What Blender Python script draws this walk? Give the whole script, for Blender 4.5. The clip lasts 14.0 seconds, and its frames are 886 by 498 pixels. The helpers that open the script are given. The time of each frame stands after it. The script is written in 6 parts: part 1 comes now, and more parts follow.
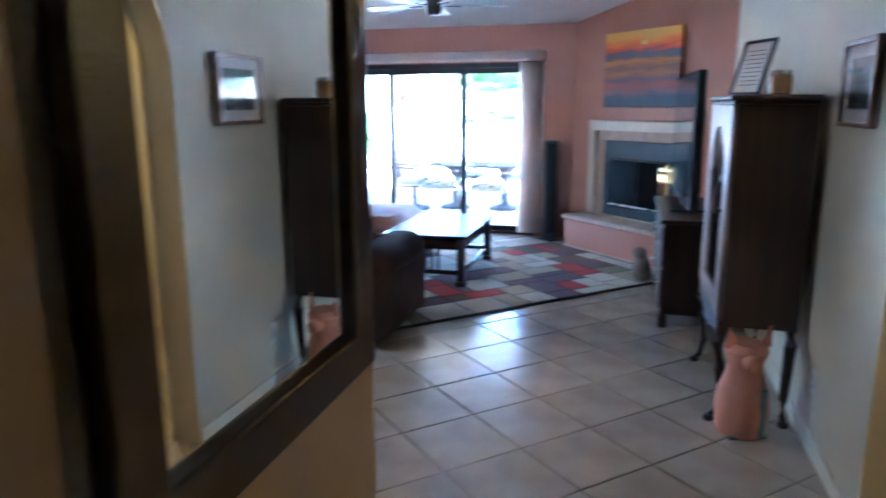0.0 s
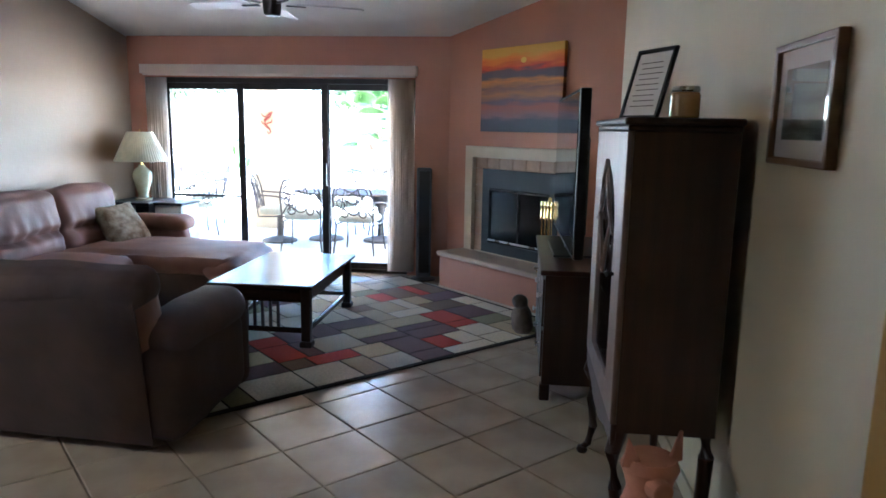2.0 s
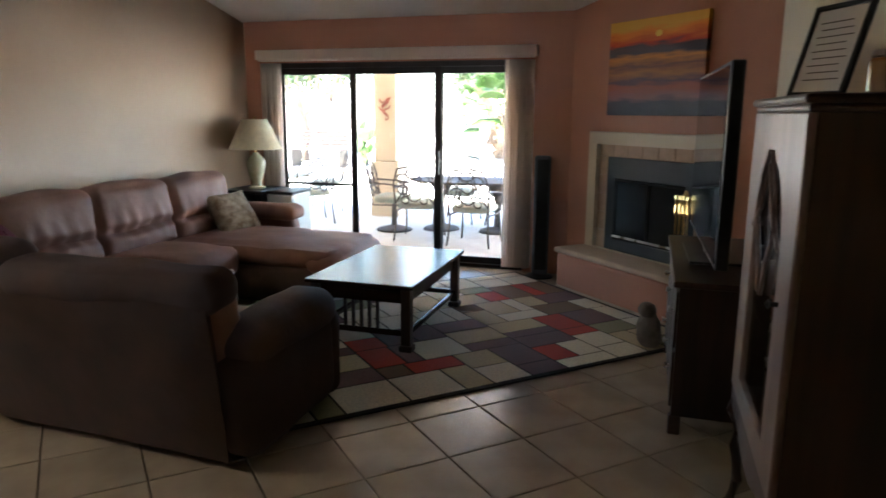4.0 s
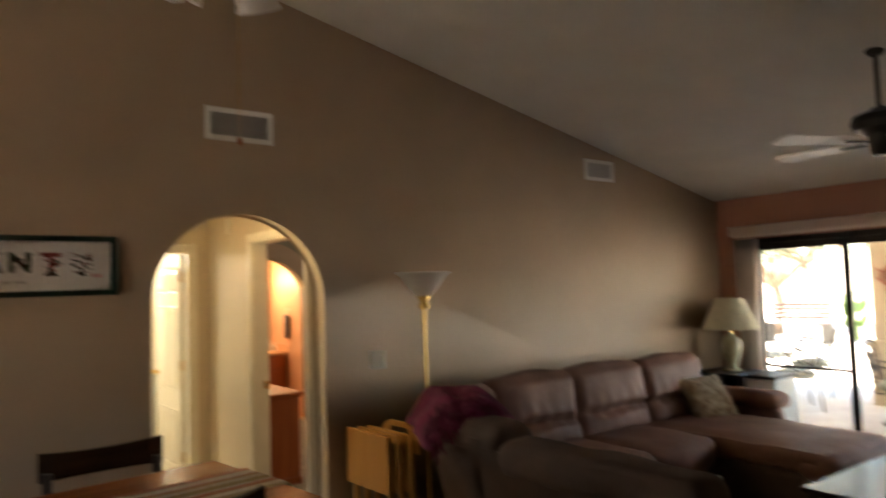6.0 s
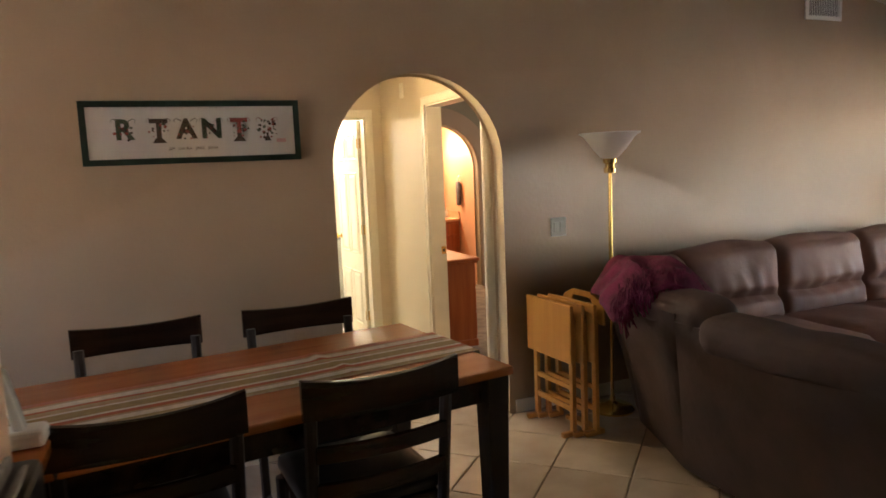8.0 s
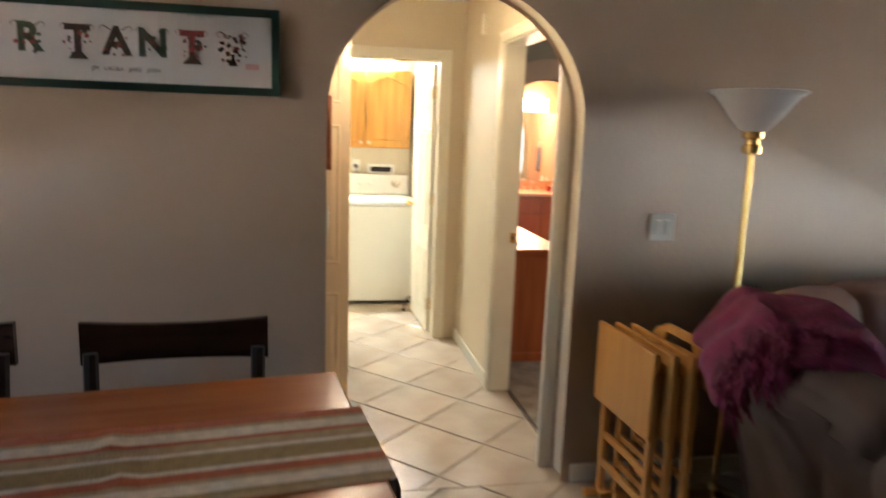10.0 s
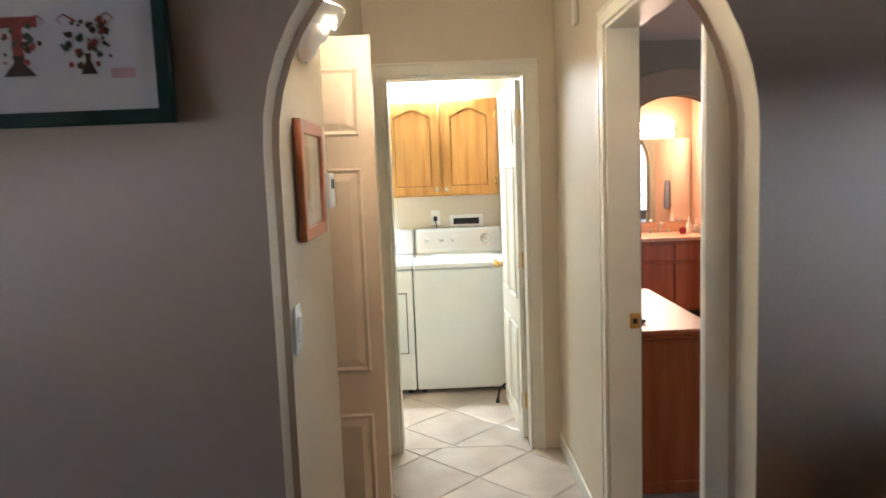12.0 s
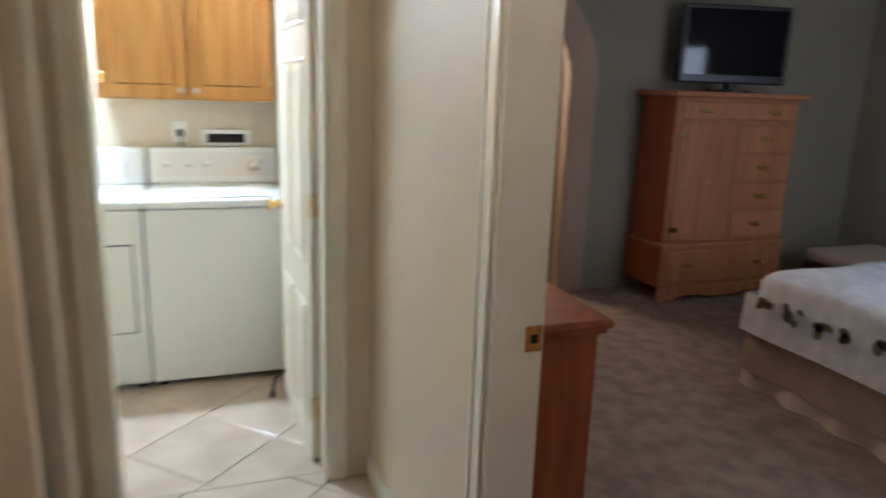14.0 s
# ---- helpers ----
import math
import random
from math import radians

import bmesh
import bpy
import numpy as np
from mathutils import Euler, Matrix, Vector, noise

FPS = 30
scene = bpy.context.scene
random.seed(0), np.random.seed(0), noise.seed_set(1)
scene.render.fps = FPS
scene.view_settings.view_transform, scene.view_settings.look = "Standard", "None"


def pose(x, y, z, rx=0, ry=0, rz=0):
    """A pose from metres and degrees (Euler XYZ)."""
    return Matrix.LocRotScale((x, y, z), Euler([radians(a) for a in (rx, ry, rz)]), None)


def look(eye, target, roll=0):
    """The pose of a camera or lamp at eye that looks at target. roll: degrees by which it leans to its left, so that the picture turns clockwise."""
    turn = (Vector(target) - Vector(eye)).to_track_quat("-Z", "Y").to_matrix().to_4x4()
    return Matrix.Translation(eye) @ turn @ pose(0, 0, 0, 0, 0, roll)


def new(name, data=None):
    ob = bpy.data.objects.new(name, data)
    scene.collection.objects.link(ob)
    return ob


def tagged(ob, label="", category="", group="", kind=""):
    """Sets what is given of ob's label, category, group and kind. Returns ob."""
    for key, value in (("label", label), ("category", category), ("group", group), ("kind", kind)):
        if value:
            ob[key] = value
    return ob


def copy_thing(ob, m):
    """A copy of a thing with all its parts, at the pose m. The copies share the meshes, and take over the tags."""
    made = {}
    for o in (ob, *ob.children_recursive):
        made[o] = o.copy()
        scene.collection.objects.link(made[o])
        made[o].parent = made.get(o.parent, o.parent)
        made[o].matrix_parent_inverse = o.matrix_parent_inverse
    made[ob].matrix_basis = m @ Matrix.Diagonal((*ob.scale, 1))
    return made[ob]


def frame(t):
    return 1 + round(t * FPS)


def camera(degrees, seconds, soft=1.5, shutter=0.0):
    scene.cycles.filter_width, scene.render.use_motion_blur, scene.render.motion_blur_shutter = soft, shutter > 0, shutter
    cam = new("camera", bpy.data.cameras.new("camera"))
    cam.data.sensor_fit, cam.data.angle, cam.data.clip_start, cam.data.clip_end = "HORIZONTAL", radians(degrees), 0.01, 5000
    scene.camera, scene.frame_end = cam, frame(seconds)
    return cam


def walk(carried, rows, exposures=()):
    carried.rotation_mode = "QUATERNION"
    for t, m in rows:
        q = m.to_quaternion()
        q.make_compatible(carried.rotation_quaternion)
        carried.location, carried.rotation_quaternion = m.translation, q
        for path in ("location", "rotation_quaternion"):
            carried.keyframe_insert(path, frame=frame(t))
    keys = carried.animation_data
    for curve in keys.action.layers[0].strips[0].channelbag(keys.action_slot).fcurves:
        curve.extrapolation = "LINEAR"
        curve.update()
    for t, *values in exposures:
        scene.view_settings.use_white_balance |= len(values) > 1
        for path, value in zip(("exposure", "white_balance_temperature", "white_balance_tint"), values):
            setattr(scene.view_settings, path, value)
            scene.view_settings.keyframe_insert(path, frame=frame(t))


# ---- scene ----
cam = camera(65.7, 14.0, soft=1.6, shutter=0.5)
PATH = [
    (0, (4.12, -8.217, 1.556), (3.608, -6.328, 1.147), -0.2),
    (0.5, (4.073, -7.942, 1.544), (3.888, -5.987, 1.163), -0.8),
    (0.7, (4.108, -7.839, 1.538), (3.949, -5.885, 1.14), -1.4),
    (1, (4.158, -7.669, 1.545), (3.993, -5.699, 1.242), -1.0),
    (1.5, (4.218, -7.422, 1.548), (4.028, -5.462, 1.2), 0.5),
    (2, (4.223, -7.131, 1.55), (4.004, -5.173, 1.206), 1.0),
    (2.2, (4.208, -7.044, 1.547), (3.988, -5.083, 1.221), 0.1),
    (4.5, (4.22, -6.575, 1.55), (3.481, -4.76, 1.148), 1.1),
    (5, (4.103, -6.547, 1.567), (3.118, -4.83, 1.279), 1.2),
    (5.5, (3.981, -6.555, 1.586), (2.664, -5.05, 1.557), -1.0),
    (5.8, (3.997, -6.553, 1.607), (2.513, -5.213, 1.66), -1.8),
    (6, (4.051, -6.56, 1.632), (2.445, -5.375, 1.753), -1.9),
    (6.5, (4.115, -6.541, 1.656), (2.321, -5.676, 1.829), -1.2),
    (7, (4.031, -6.593, 1.65), (2.177, -5.847, 1.707), -1.0),
    (7.5, (3.951, -6.595, 1.624), (2.083, -5.907, 1.435), -3.3),
    (7.7, (3.893, -6.578, 1.615), (2.057, -5.822, 1.38), -2.5),
    (9.8, (2.875, -5.735, 1.559), (0.981, -5.23, 1.16), 1.7),
    (10, (2.756, -5.642, 1.57), (0.82, -5.278, 1.225), 2.0),
    (10.5, (2.479, -5.479, 1.549), (0.522, -5.299, 1.174), 0.6),
    (11, (2.166, -5.345, 1.534), (0.203, -5.203, 1.176), -0.3),
    (11.5, (1.807, -5.251, 1.539), (-0.183, -5.151, 1.365), -0.7),
    (12, (1.479, -5.231, 1.539), (-0.509, -5.227, 1.321), -2.2),
    (12.5, (1.141, -5.258, 1.549), (-0.837, -5.166, 1.272), -3.4),
    (13, (0.824, -5.224, 1.52), (-1.15, -5.128, 1.213), -0.2),
    (13.5, (0.528, -5.202, 1.503), (-1.41, -4.958, 1.078), 2.6),
    (14, (0.166, -5.172, 1.479), (-1.668, -4.516, 1.021), 1.9),
]
walk(cam, [(t, look(eye, target, roll)) for t, eye, target, roll in PATH],
     exposures=[(0, 6.25, 4200, 10), (0.8, 5.95, 4400, 9), (2.2, 5.6, 5150, 8), (4.3, 4.72, 6200, 11), (5.5, 4.32, 6800, 12), (6.3, 4.15, 8200, 15), (7.0, 4.42, 7700, 17), (7.7, 4.72, 7300, 17), (9.8, 4.9, 6200, 13), (12.0, 4.5, 5150, 12), (14, 4.05, 4850, 13)])

# ---- world, sun and lamps ----
world = bpy.data.worlds.new("world")
scene.world = world
world.use_nodes = True
wt = world.node_tree
sky = wt.nodes.new("ShaderNodeTexSky")
sky.sky_type, sky.sun_disc = "NISHITA", False
sky.sun_elevation, sky.sun_rotation = radians(62), radians(215)
wt.links.new(sky.outputs[0], wt.nodes["Background"].inputs[0])
wt.nodes["Background"].inputs[1].default_value = 0.15


def lamp(name, kind, m, energy, color=(1, 1, 1), size=0.1, size_y=None, angle=None):
    data = bpy.data.lights.new(name, kind)
    data.energy, data.color = energy, color
    if kind == "AREA":
        data.size = size
        if size_y:
            data.shape, data.size_y = "RECTANGLE", size_y
    elif kind == "POINT":
        data.shadow_soft_size = size
    else:
        data.angle = radians(angle)
    ob = new(name, data)
    ob.matrix_world = m
    return ob


lamp("sun", "SUN", look((0, 0, 20), (0.28, 0.40, 19.0)), 5.0, (1, 0.95, 0.87), angle=0.5)
# fill lamp for an assumed south window that stays out of view
lamp("dining_window_daylight", "AREA", pose(1.55, -10.05, 1.45, 90, 0, 0), 0.05, (1.0, 0.86, 0.68), 0.85, 0.85)
# added fill off the bedroom's east wall, where no window stands
lamp("bedroom_daylight", "AREA", pose(-0.25, -1.6, 1.4, 0, 90, 0), 1.45, (1.0, 0.95, 0.88), 1.3, 1.2)
lamp("laundry_tube_light", "AREA", pose(-3.62, -5.48, 2.12, 0, 0, 0), 4.7, (0.94, 1.0, 0.93), 0.16, 1.0)
lamp("bath_bulbs", "AREA", pose(-5.50, -3.18, 1.90, 0, -80, 0), 1.9, (1.0, 0.62, 0.36), 0.12, 0.6)
lamp("vestibule_bulb", "POINT", pose(6.0, -5.3, 2.2), 0.35, (1.0, 0.62, 0.15), 0.08)
lamp("hall_sconce_bulb", "POINT", pose(-0.47, -5.47, 2.04), 0.95, (1.0, 0.80, 0.50), 0.04)


# ---- materials ----
def mat(name, color, rough=0.6, metal=0.0, var=0.12, scale=6.0, bump=0.0, bscale=60.0, stretch=(1, 1, 1), color2=None, coat=0.0, rand=0.0, spec=0.5):
    m = bpy.data.materials.new(name)
    m.use_nodes = True
    n, l = m.node_tree.nodes, m.node_tree.links
    b = n["Principled BSDF"]
    b.inputs["Roughness"].default_value, b.inputs["Metallic"].default_value = rough, metal
    b.inputs["Coat Weight"].default_value = coat
    b.inputs["Specular IOR Level"].default_value = spec
    co = n.new("ShaderNodeTexCoord")
    mp = n.new("ShaderNodeMapping")
    mp.inputs["Scale"].default_value = stretch
    l.new(co.outputs["Object"], mp.inputs["Vector"])
    no = n.new("ShaderNodeTexNoise")
    no.inputs["Scale"].default_value, no.inputs["Detail"].default_value = scale, 6
    l.new(mp.outputs[0], no.inputs["Vector"])
    ramp = n.new("ShaderNodeValToRGB")
    c2 = color2 or tuple(c * (1 + var) for c in color)
    c1 = tuple(c * (1 - var) for c in color) if not color2 else color
    ramp.color_ramp.elements[0].position, ramp.color_ramp.elements[1].position = 0.36, 0.64
    ramp.color_ramp.elements[0].color, ramp.color_ramp.elements[1].color = (*c1, 1), (*c2, 1)
    l.new(no.outputs[0], ramp.inputs[0])
    out = ramp.outputs[0]
    if rand:
        oi = n.new("ShaderNodeObjectInfo")
        mr = n.new("ShaderNodeMapRange")
        mr.inputs["To Min"].default_value, mr.inputs["To Max"].default_value = 1 - rand, 1 + rand
        hs = n.new("ShaderNodeHueSaturation")
        l.new(oi.outputs["Random"], mr.inputs["Value"])
        l.new(mr.outputs[0], hs.inputs["Value"])
        l.new(out, hs.inputs["Color"])
        out = hs.outputs[0]
    l.new(out, b.inputs["Base Color"])
    rr = n.new("ShaderNodeMapRange")
    rr.inputs["To Min"].default_value, rr.inputs["To Max"].default_value = max(0.02, rough * 0.85), min(1, rough * 1.15)
    l.new(no.outputs[0], rr.inputs["Value"])
    l.new(rr.outputs[0], b.inputs["Roughness"])
    if bump:
        n2 = n.new("ShaderNodeTexNoise")
        n2.inputs["Scale"].default_value, n2.inputs["Detail"].default_value = bscale, 4
        l.new(mp.outputs[0], n2.inputs["Vector"])
        bp = n.new("ShaderNodeBump")
        bp.inputs["Strength"].default_value, bp.inputs["Distance"].default_value = bump, 0.01
        l.new(n2.outputs[0], bp.inputs["Height"])
        l.new(bp.outputs[0], b.inputs["Normal"])
    return m


def wood(name, dark, light, rough=0.35, along="z", scale=1.0, coat=0.0):
    stretch = {"x": (0.7, 9, 9), "y": (9, 0.7, 9), "z": (9, 9, 0.7)}[along]
    return mat(name, dark, rough, scale=2.2 * scale, stretch=stretch, color2=light, bump=0.12, bscale=18, coat=coat)


def glow(name, color, strength):
    m = bpy.data.materials.new(name)
    m.use_nodes = True
    b = m.node_tree.nodes["Principled BSDF"]
    b.inputs["Base Color"].default_value = (*color, 1)
    b.inputs["Emission Color"].default_value = (*color, 1)
    b.inputs["Emission Strength"].default_value = strength
    return m


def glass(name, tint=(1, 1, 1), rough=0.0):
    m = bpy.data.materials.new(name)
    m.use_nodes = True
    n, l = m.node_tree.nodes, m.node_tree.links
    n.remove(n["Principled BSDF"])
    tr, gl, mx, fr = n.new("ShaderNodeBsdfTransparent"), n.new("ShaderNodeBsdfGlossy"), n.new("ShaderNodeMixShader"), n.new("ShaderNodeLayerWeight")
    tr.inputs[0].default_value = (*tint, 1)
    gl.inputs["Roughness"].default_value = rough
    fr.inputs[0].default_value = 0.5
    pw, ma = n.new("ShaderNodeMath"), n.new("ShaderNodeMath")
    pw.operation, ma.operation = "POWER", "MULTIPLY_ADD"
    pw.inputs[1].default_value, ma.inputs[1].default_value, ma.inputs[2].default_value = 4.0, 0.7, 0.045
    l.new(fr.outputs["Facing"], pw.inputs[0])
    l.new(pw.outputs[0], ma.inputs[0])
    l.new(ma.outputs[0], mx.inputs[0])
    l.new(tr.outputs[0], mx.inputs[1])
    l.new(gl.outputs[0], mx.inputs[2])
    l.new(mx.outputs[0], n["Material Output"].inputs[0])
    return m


M = dict(
    tan=mat("tan_wall_paint", (0.415, 0.302, 0.205), 0.5, var=0.05, scale=1.6, bump=0.16, bscale=38),
    cream=mat("cream_wall_paint", (0.62, 0.55, 0.41), 0.5, var=0.04, scale=1.6, bump=0.14, bscale=38),
    terra=mat("terracotta_wall_paint", (0.47, 0.215, 0.135), 0.55, var=0.05, scale=1.6, bump=0.16, bscale=38),
    hall=mat("hall_wall_paint", (0.62, 0.53, 0.38), 0.55, var=0.04, scale=1.6, bump=0.14, bscale=38),
    peach=mat("peach_wall_paint", (0.62, 0.38, 0.25), 0.5, var=0.04, scale=1.6, bump=0.14, bscale=38),
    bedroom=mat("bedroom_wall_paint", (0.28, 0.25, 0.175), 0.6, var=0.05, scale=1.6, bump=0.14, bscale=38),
    ceiling=mat("white_ceiling_texture", (0.76, 0.74, 0.70), 0.8, var=0.03, scale=3, bump=0.6, bscale=45),
    trim=mat("cream_trim_paint", (0.74, 0.70, 0.58), 0.35, var=0.03, bump=0.05),
    white=mat("white_paint", (0.80, 0.79, 0.76), 0.4, var=0.02, bump=0.04),
    enamel=mat("white_enamel", (0.80, 0.82, 0.80), 0.18, var=0.01),
    grout=mat("brown_grout", (0.21, 0.165, 0.13), 0.9, var=0.2, scale=30),
    palegrout=mat("pale_tan_grout", (0.46, 0.385, 0.30), 0.9, var=0.1, scale=30),
    tile=mat("beige_ceramic_tile", (0.46, 0.375, 0.29), 0.22, scale=3.5, color2=(0.56, 0.475, 0.38), bump=0.12, bscale=9, rand=0.07, spec=0.7),
    carpet=mat("grey_brown_carpet", (0.20, 0.16, 0.125), 0.95, scale=9, color2=(0.31, 0.255, 0.205), bump=1.0, bscale=160),
    # one microfibre in two tones: paler where daylight falls, darkened for the shaded backs
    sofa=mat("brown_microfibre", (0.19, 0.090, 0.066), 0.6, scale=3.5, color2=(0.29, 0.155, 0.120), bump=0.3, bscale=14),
    sofaback=mat("shaded_brown_microfibre", (0.062, 0.036, 0.029), 0.85, scale=3.5, color2=(0.096, 0.057, 0.046), bump=0.3, bscale=24),
    espresso=wood("espresso_wood", (0.020, 0.010, 0.008), (0.036, 0.018, 0.013), 0.22, "x"),
    espz=wood("espresso_upright_wood", (0.020, 0.010, 0.008), (0.034, 0.017, 0.012), 0.4, "z"),
    curio=wood("dark_cherry_wood", (0.026, 0.010, 0.007), (0.048, 0.018, 0.012), 0.35, "z"),
    table=wood("orange_cherry_top", (0.40, 0.115, 0.035), (0.50, 0.17, 0.055), 0.22, "y"),
    oak=wood("golden_oak", (0.40, 0.18, 0.032), (0.56, 0.29, 0.065), 0.3, "z"),
    rubberwood=wood("honey_rubberwood", (0.54, 0.25, 0.06), (0.60, 0.30, 0.08), 0.4, "z"),
    redwood=wood("reddish_oak", (0.29, 0.070, 0.016), (0.38, 0.108, 0.028), 0.38, "z"),
    armoire=wood("honey_pine", (0.35, 0.135, 0.055), (0.46, 0.205, 0.09), 0.38, "z"),
    black=mat("black_satin", (0.012, 0.012, 0.014), 0.35, var=0.2),
    bronze=mat("dark_bronze_aluminium", (0.022, 0.017, 0.014), 0.4, metal=0.4, var=0.2),
    screen=mat("black_screen_glass", (0.006, 0.007, 0.009), 0.06, var=0.0),
    fireglass=mat("smoked_fire_glass", (0.006, 0.007, 0.008), 0.16, var=0.0, spec=0.25),
    blackiron=mat("matt_black_iron", (0.010, 0.013, 0.016), 0.5, var=0.1, spec=0.4),
    chairmetal=mat("tan_cast_aluminium", (0.075, 0.058, 0.047), 0.75, metal=0.0, var=0.15),
    # soot for the firebox; also paints the shade behind grilles and in recesses
    soot=mat("sooty_firebox_and_recess_shade", (0.02, 0.016, 0.014), 0.9, var=0.4),
    brass=mat("polished_brass", (0.80, 0.55, 0.20), 0.18, metal=1.0, var=0.08),
    chrome=mat("brushed_nickel", (0.6, 0.58, 0.55), 0.28, metal=1.0, var=0.05),
    steel=mat("dark_iron", (0.05, 0.045, 0.04), 0.5, metal=0.7, var=0.2),
    gunmetal=mat("grey_speaker_cloth", (0.07, 0.075, 0.09), 0.6, var=0.1, bump=0.2, bscale=300),
    plaster=mat("smooth_beige_stone", (0.52, 0.40, 0.30), 0.45, var=0.06, bump=0.15),
    mantle=mat("cream_mantel_plaster", (0.66, 0.56, 0.42), 0.5, var=0.04, bump=0.15),
    shade=mat("pleated_cream_shade", (0.72, 0.66, 0.50), 0.8, var=0.06, scale=20),
    frosted=mat("frosted_glass_shade", (0.72, 0.70, 0.68), 0.3, var=0.05),
    ceramic=mat("cream_green_glazed_ceramic", (0.50, 0.48, 0.30), 0.15, scale=9, color2=(0.62, 0.60, 0.46)),
    vinyl=mat("white_vinyl_blind", (0.84, 0.80, 0.77), 0.45, var=0.03),
    burgundy=mat("burgundy_fleece", (0.11, 0.008, 0.036), 0.9, scale=12, color2=(0.20, 0.020, 0.070), bump=1.0, bscale=90),
    pillow=mat("beige_leaf_print_cloth", (0.20, 0.145, 0.09), 0.9, scale=14, color2=(0.46, 0.40, 0.30), bump=0.4, bscale=60),
    gold=mat("gilt_wood_frame", (0.50, 0.34, 0.13), 0.35, metal=0.4, var=0.15),
    greenframe=mat("dark_green_frame", (0.008, 0.030, 0.022), 0.3, var=0.2),
    matboard=mat("white_mat_board", (0.74, 0.72, 0.70), 0.8, var=0.01),
    ink=mat("dark_print_ink", (0.05, 0.03, 0.02), 0.8, var=0.3),
    redink=mat("red_print_ink", (0.33, 0.06, 0.045), 0.8, var=0.3),
    greenink=mat("green_print_ink", (0.045, 0.085, 0.045), 0.8, var=0.3),
    pink=mat("pink_print_ink", (0.70, 0.42, 0.42), 0.8, var=0.1),
    terracotta=mat("terracotta_pottery", (0.58, 0.24, 0.155), 0.75, scale=8, color2=(0.66, 0.31, 0.21), bump=0.2),
    teal=mat("teal_glaze", (0.11, 0.20, 0.19), 0.6, scale=10, color2=(0.17, 0.27, 0.25)),
    concrete=mat("patio_concrete", (0.56, 0.52, 0.46), 0.85, var=0.1, scale=3, bump=0.3),
    stucco=mat("beige_stucco", (0.55, 0.44, 0.31), 0.9, var=0.05, bump=0.5, bscale=60),
    block=mat("painted_block_fence", (0.50, 0.44, 0.39), 0.9, var=0.08, scale=2, bump=0.3),
    # peach paint brightened to carry the warm light falling on the partition
    partition=mat("lit_peach_wall_paint", (0.78, 0.56, 0.40), 0.5, var=0.04, scale=1.6, bump=0.14, bscale=38),
    gravel=mat("pale_desert_gravel", (0.56, 0.50, 0.43), 0.95, scale=14, color2=(0.72, 0.67, 0.60), bump=1.0, bscale=30),
    leaf=mat("green_leaf", (0.030, 0.058, 0.012), 0.5, scale=3, color2=(0.05, 0.090, 0.018), rand=0.2),
    bark=mat("rough_bark", (0.13, 0.085, 0.055), 0.95, scale=9, color2=(0.22, 0.15, 0.10), bump=0.8, bscale=20),
    cushion=mat("sage_seat_cushion", (0.42, 0.43, 0.34), 0.9, var=0.08, bump=0.2),
    granite=mat("peach_laminate_top", (0.62, 0.36, 0.22), 0.25, scale=40, color2=(0.70, 0.45, 0.30)),
    sheet=mat("pale_blue_quilt", (0.58, 0.64, 0.70), 0.9, scale=12, color2=(0.74, 0.78, 0.82), bump=0.6, bscale=18),
    skirt=mat("cream_bed_skirt", (0.50, 0.43, 0.33), 0.9, scale=6, color2=(0.58, 0.50, 0.40), bump=0.3),
    towel=mat("slate_towel", (0.09, 0.09, 0.11), 0.95, scale=20, color2=(0.14, 0.14, 0.17), bump=0.8, bscale=120),
    mirror=mat("silvered_mirror", (0.86, 0.88, 0.88), 0.015, metal=1.0, var=0.0),
    glass=glass("clear_glass"),
    # grey tint is added to hold down the bright view outside
    tinted=glass("view_dimming_door_glass", (0.82, 0.84, 0.84)),
    tube=glow("lit_diffuser", (1.0, 0.97, 0.88), 0.6),
    bulb=glow("lit_warm_bulb", (1.0, 0.78, 0.45), 1.5),
)


# thin vinyl lets part of the daylight through
nt = M["vinyl"].node_tree
tl, mx = nt.nodes.new("ShaderNodeBsdfTranslucent"), nt.nodes.new("ShaderNodeMixShader")
tl.inputs[0].default_value, mx.inputs[0].default_value = (0.90, 0.83, 0.78, 1), 0.75
nt.links.new(nt.nodes["Principled BSDF"].outputs[0], mx.inputs[1])
nt.links.new(tl.outputs[0], mx.inputs[2])
nt.links.new(mx.outputs[0], nt.nodes["Material Output"].inputs[0])


# ---- building tools ----
def mesh_ob(name, bm, material, parent=None, label="", m=None, smooth=False):
    """One mesh object from a bmesh, under a thing or a part."""
    me = bpy.data.meshes.new(name)
    bm.normal_update()
    bm.to_mesh(me)
    bm.free()
    for x in material if isinstance(material, (list, tuple)) else [material]:
        me.materials.append(M[x])
    if smooth:
        me.polygons.foreach_set("use_smooth", [True] * len(me.polygons))
        me.set_sharp_from_angle(angle=radians(38))
    ob = new(name, me)
    if m is not None:
        ob.matrix_basis = m
    if parent:
        ob.parent = parent
    if label:
        ob["label"] = label
    return ob


part = mesh_ob


def thing(name, label, category, m=None, group=""):
    ob = new(name)
    ob.empty_display_size = 0.1
    if m is not None:
        ob.matrix_basis = m
    return tagged(ob, label, category, group)


def add(bm, other):
    me = bpy.data.meshes.new("tmp")
    other.to_mesh(me)
    other.free()
    bm.from_mesh(me)
    bpy.data.meshes.remove(me)


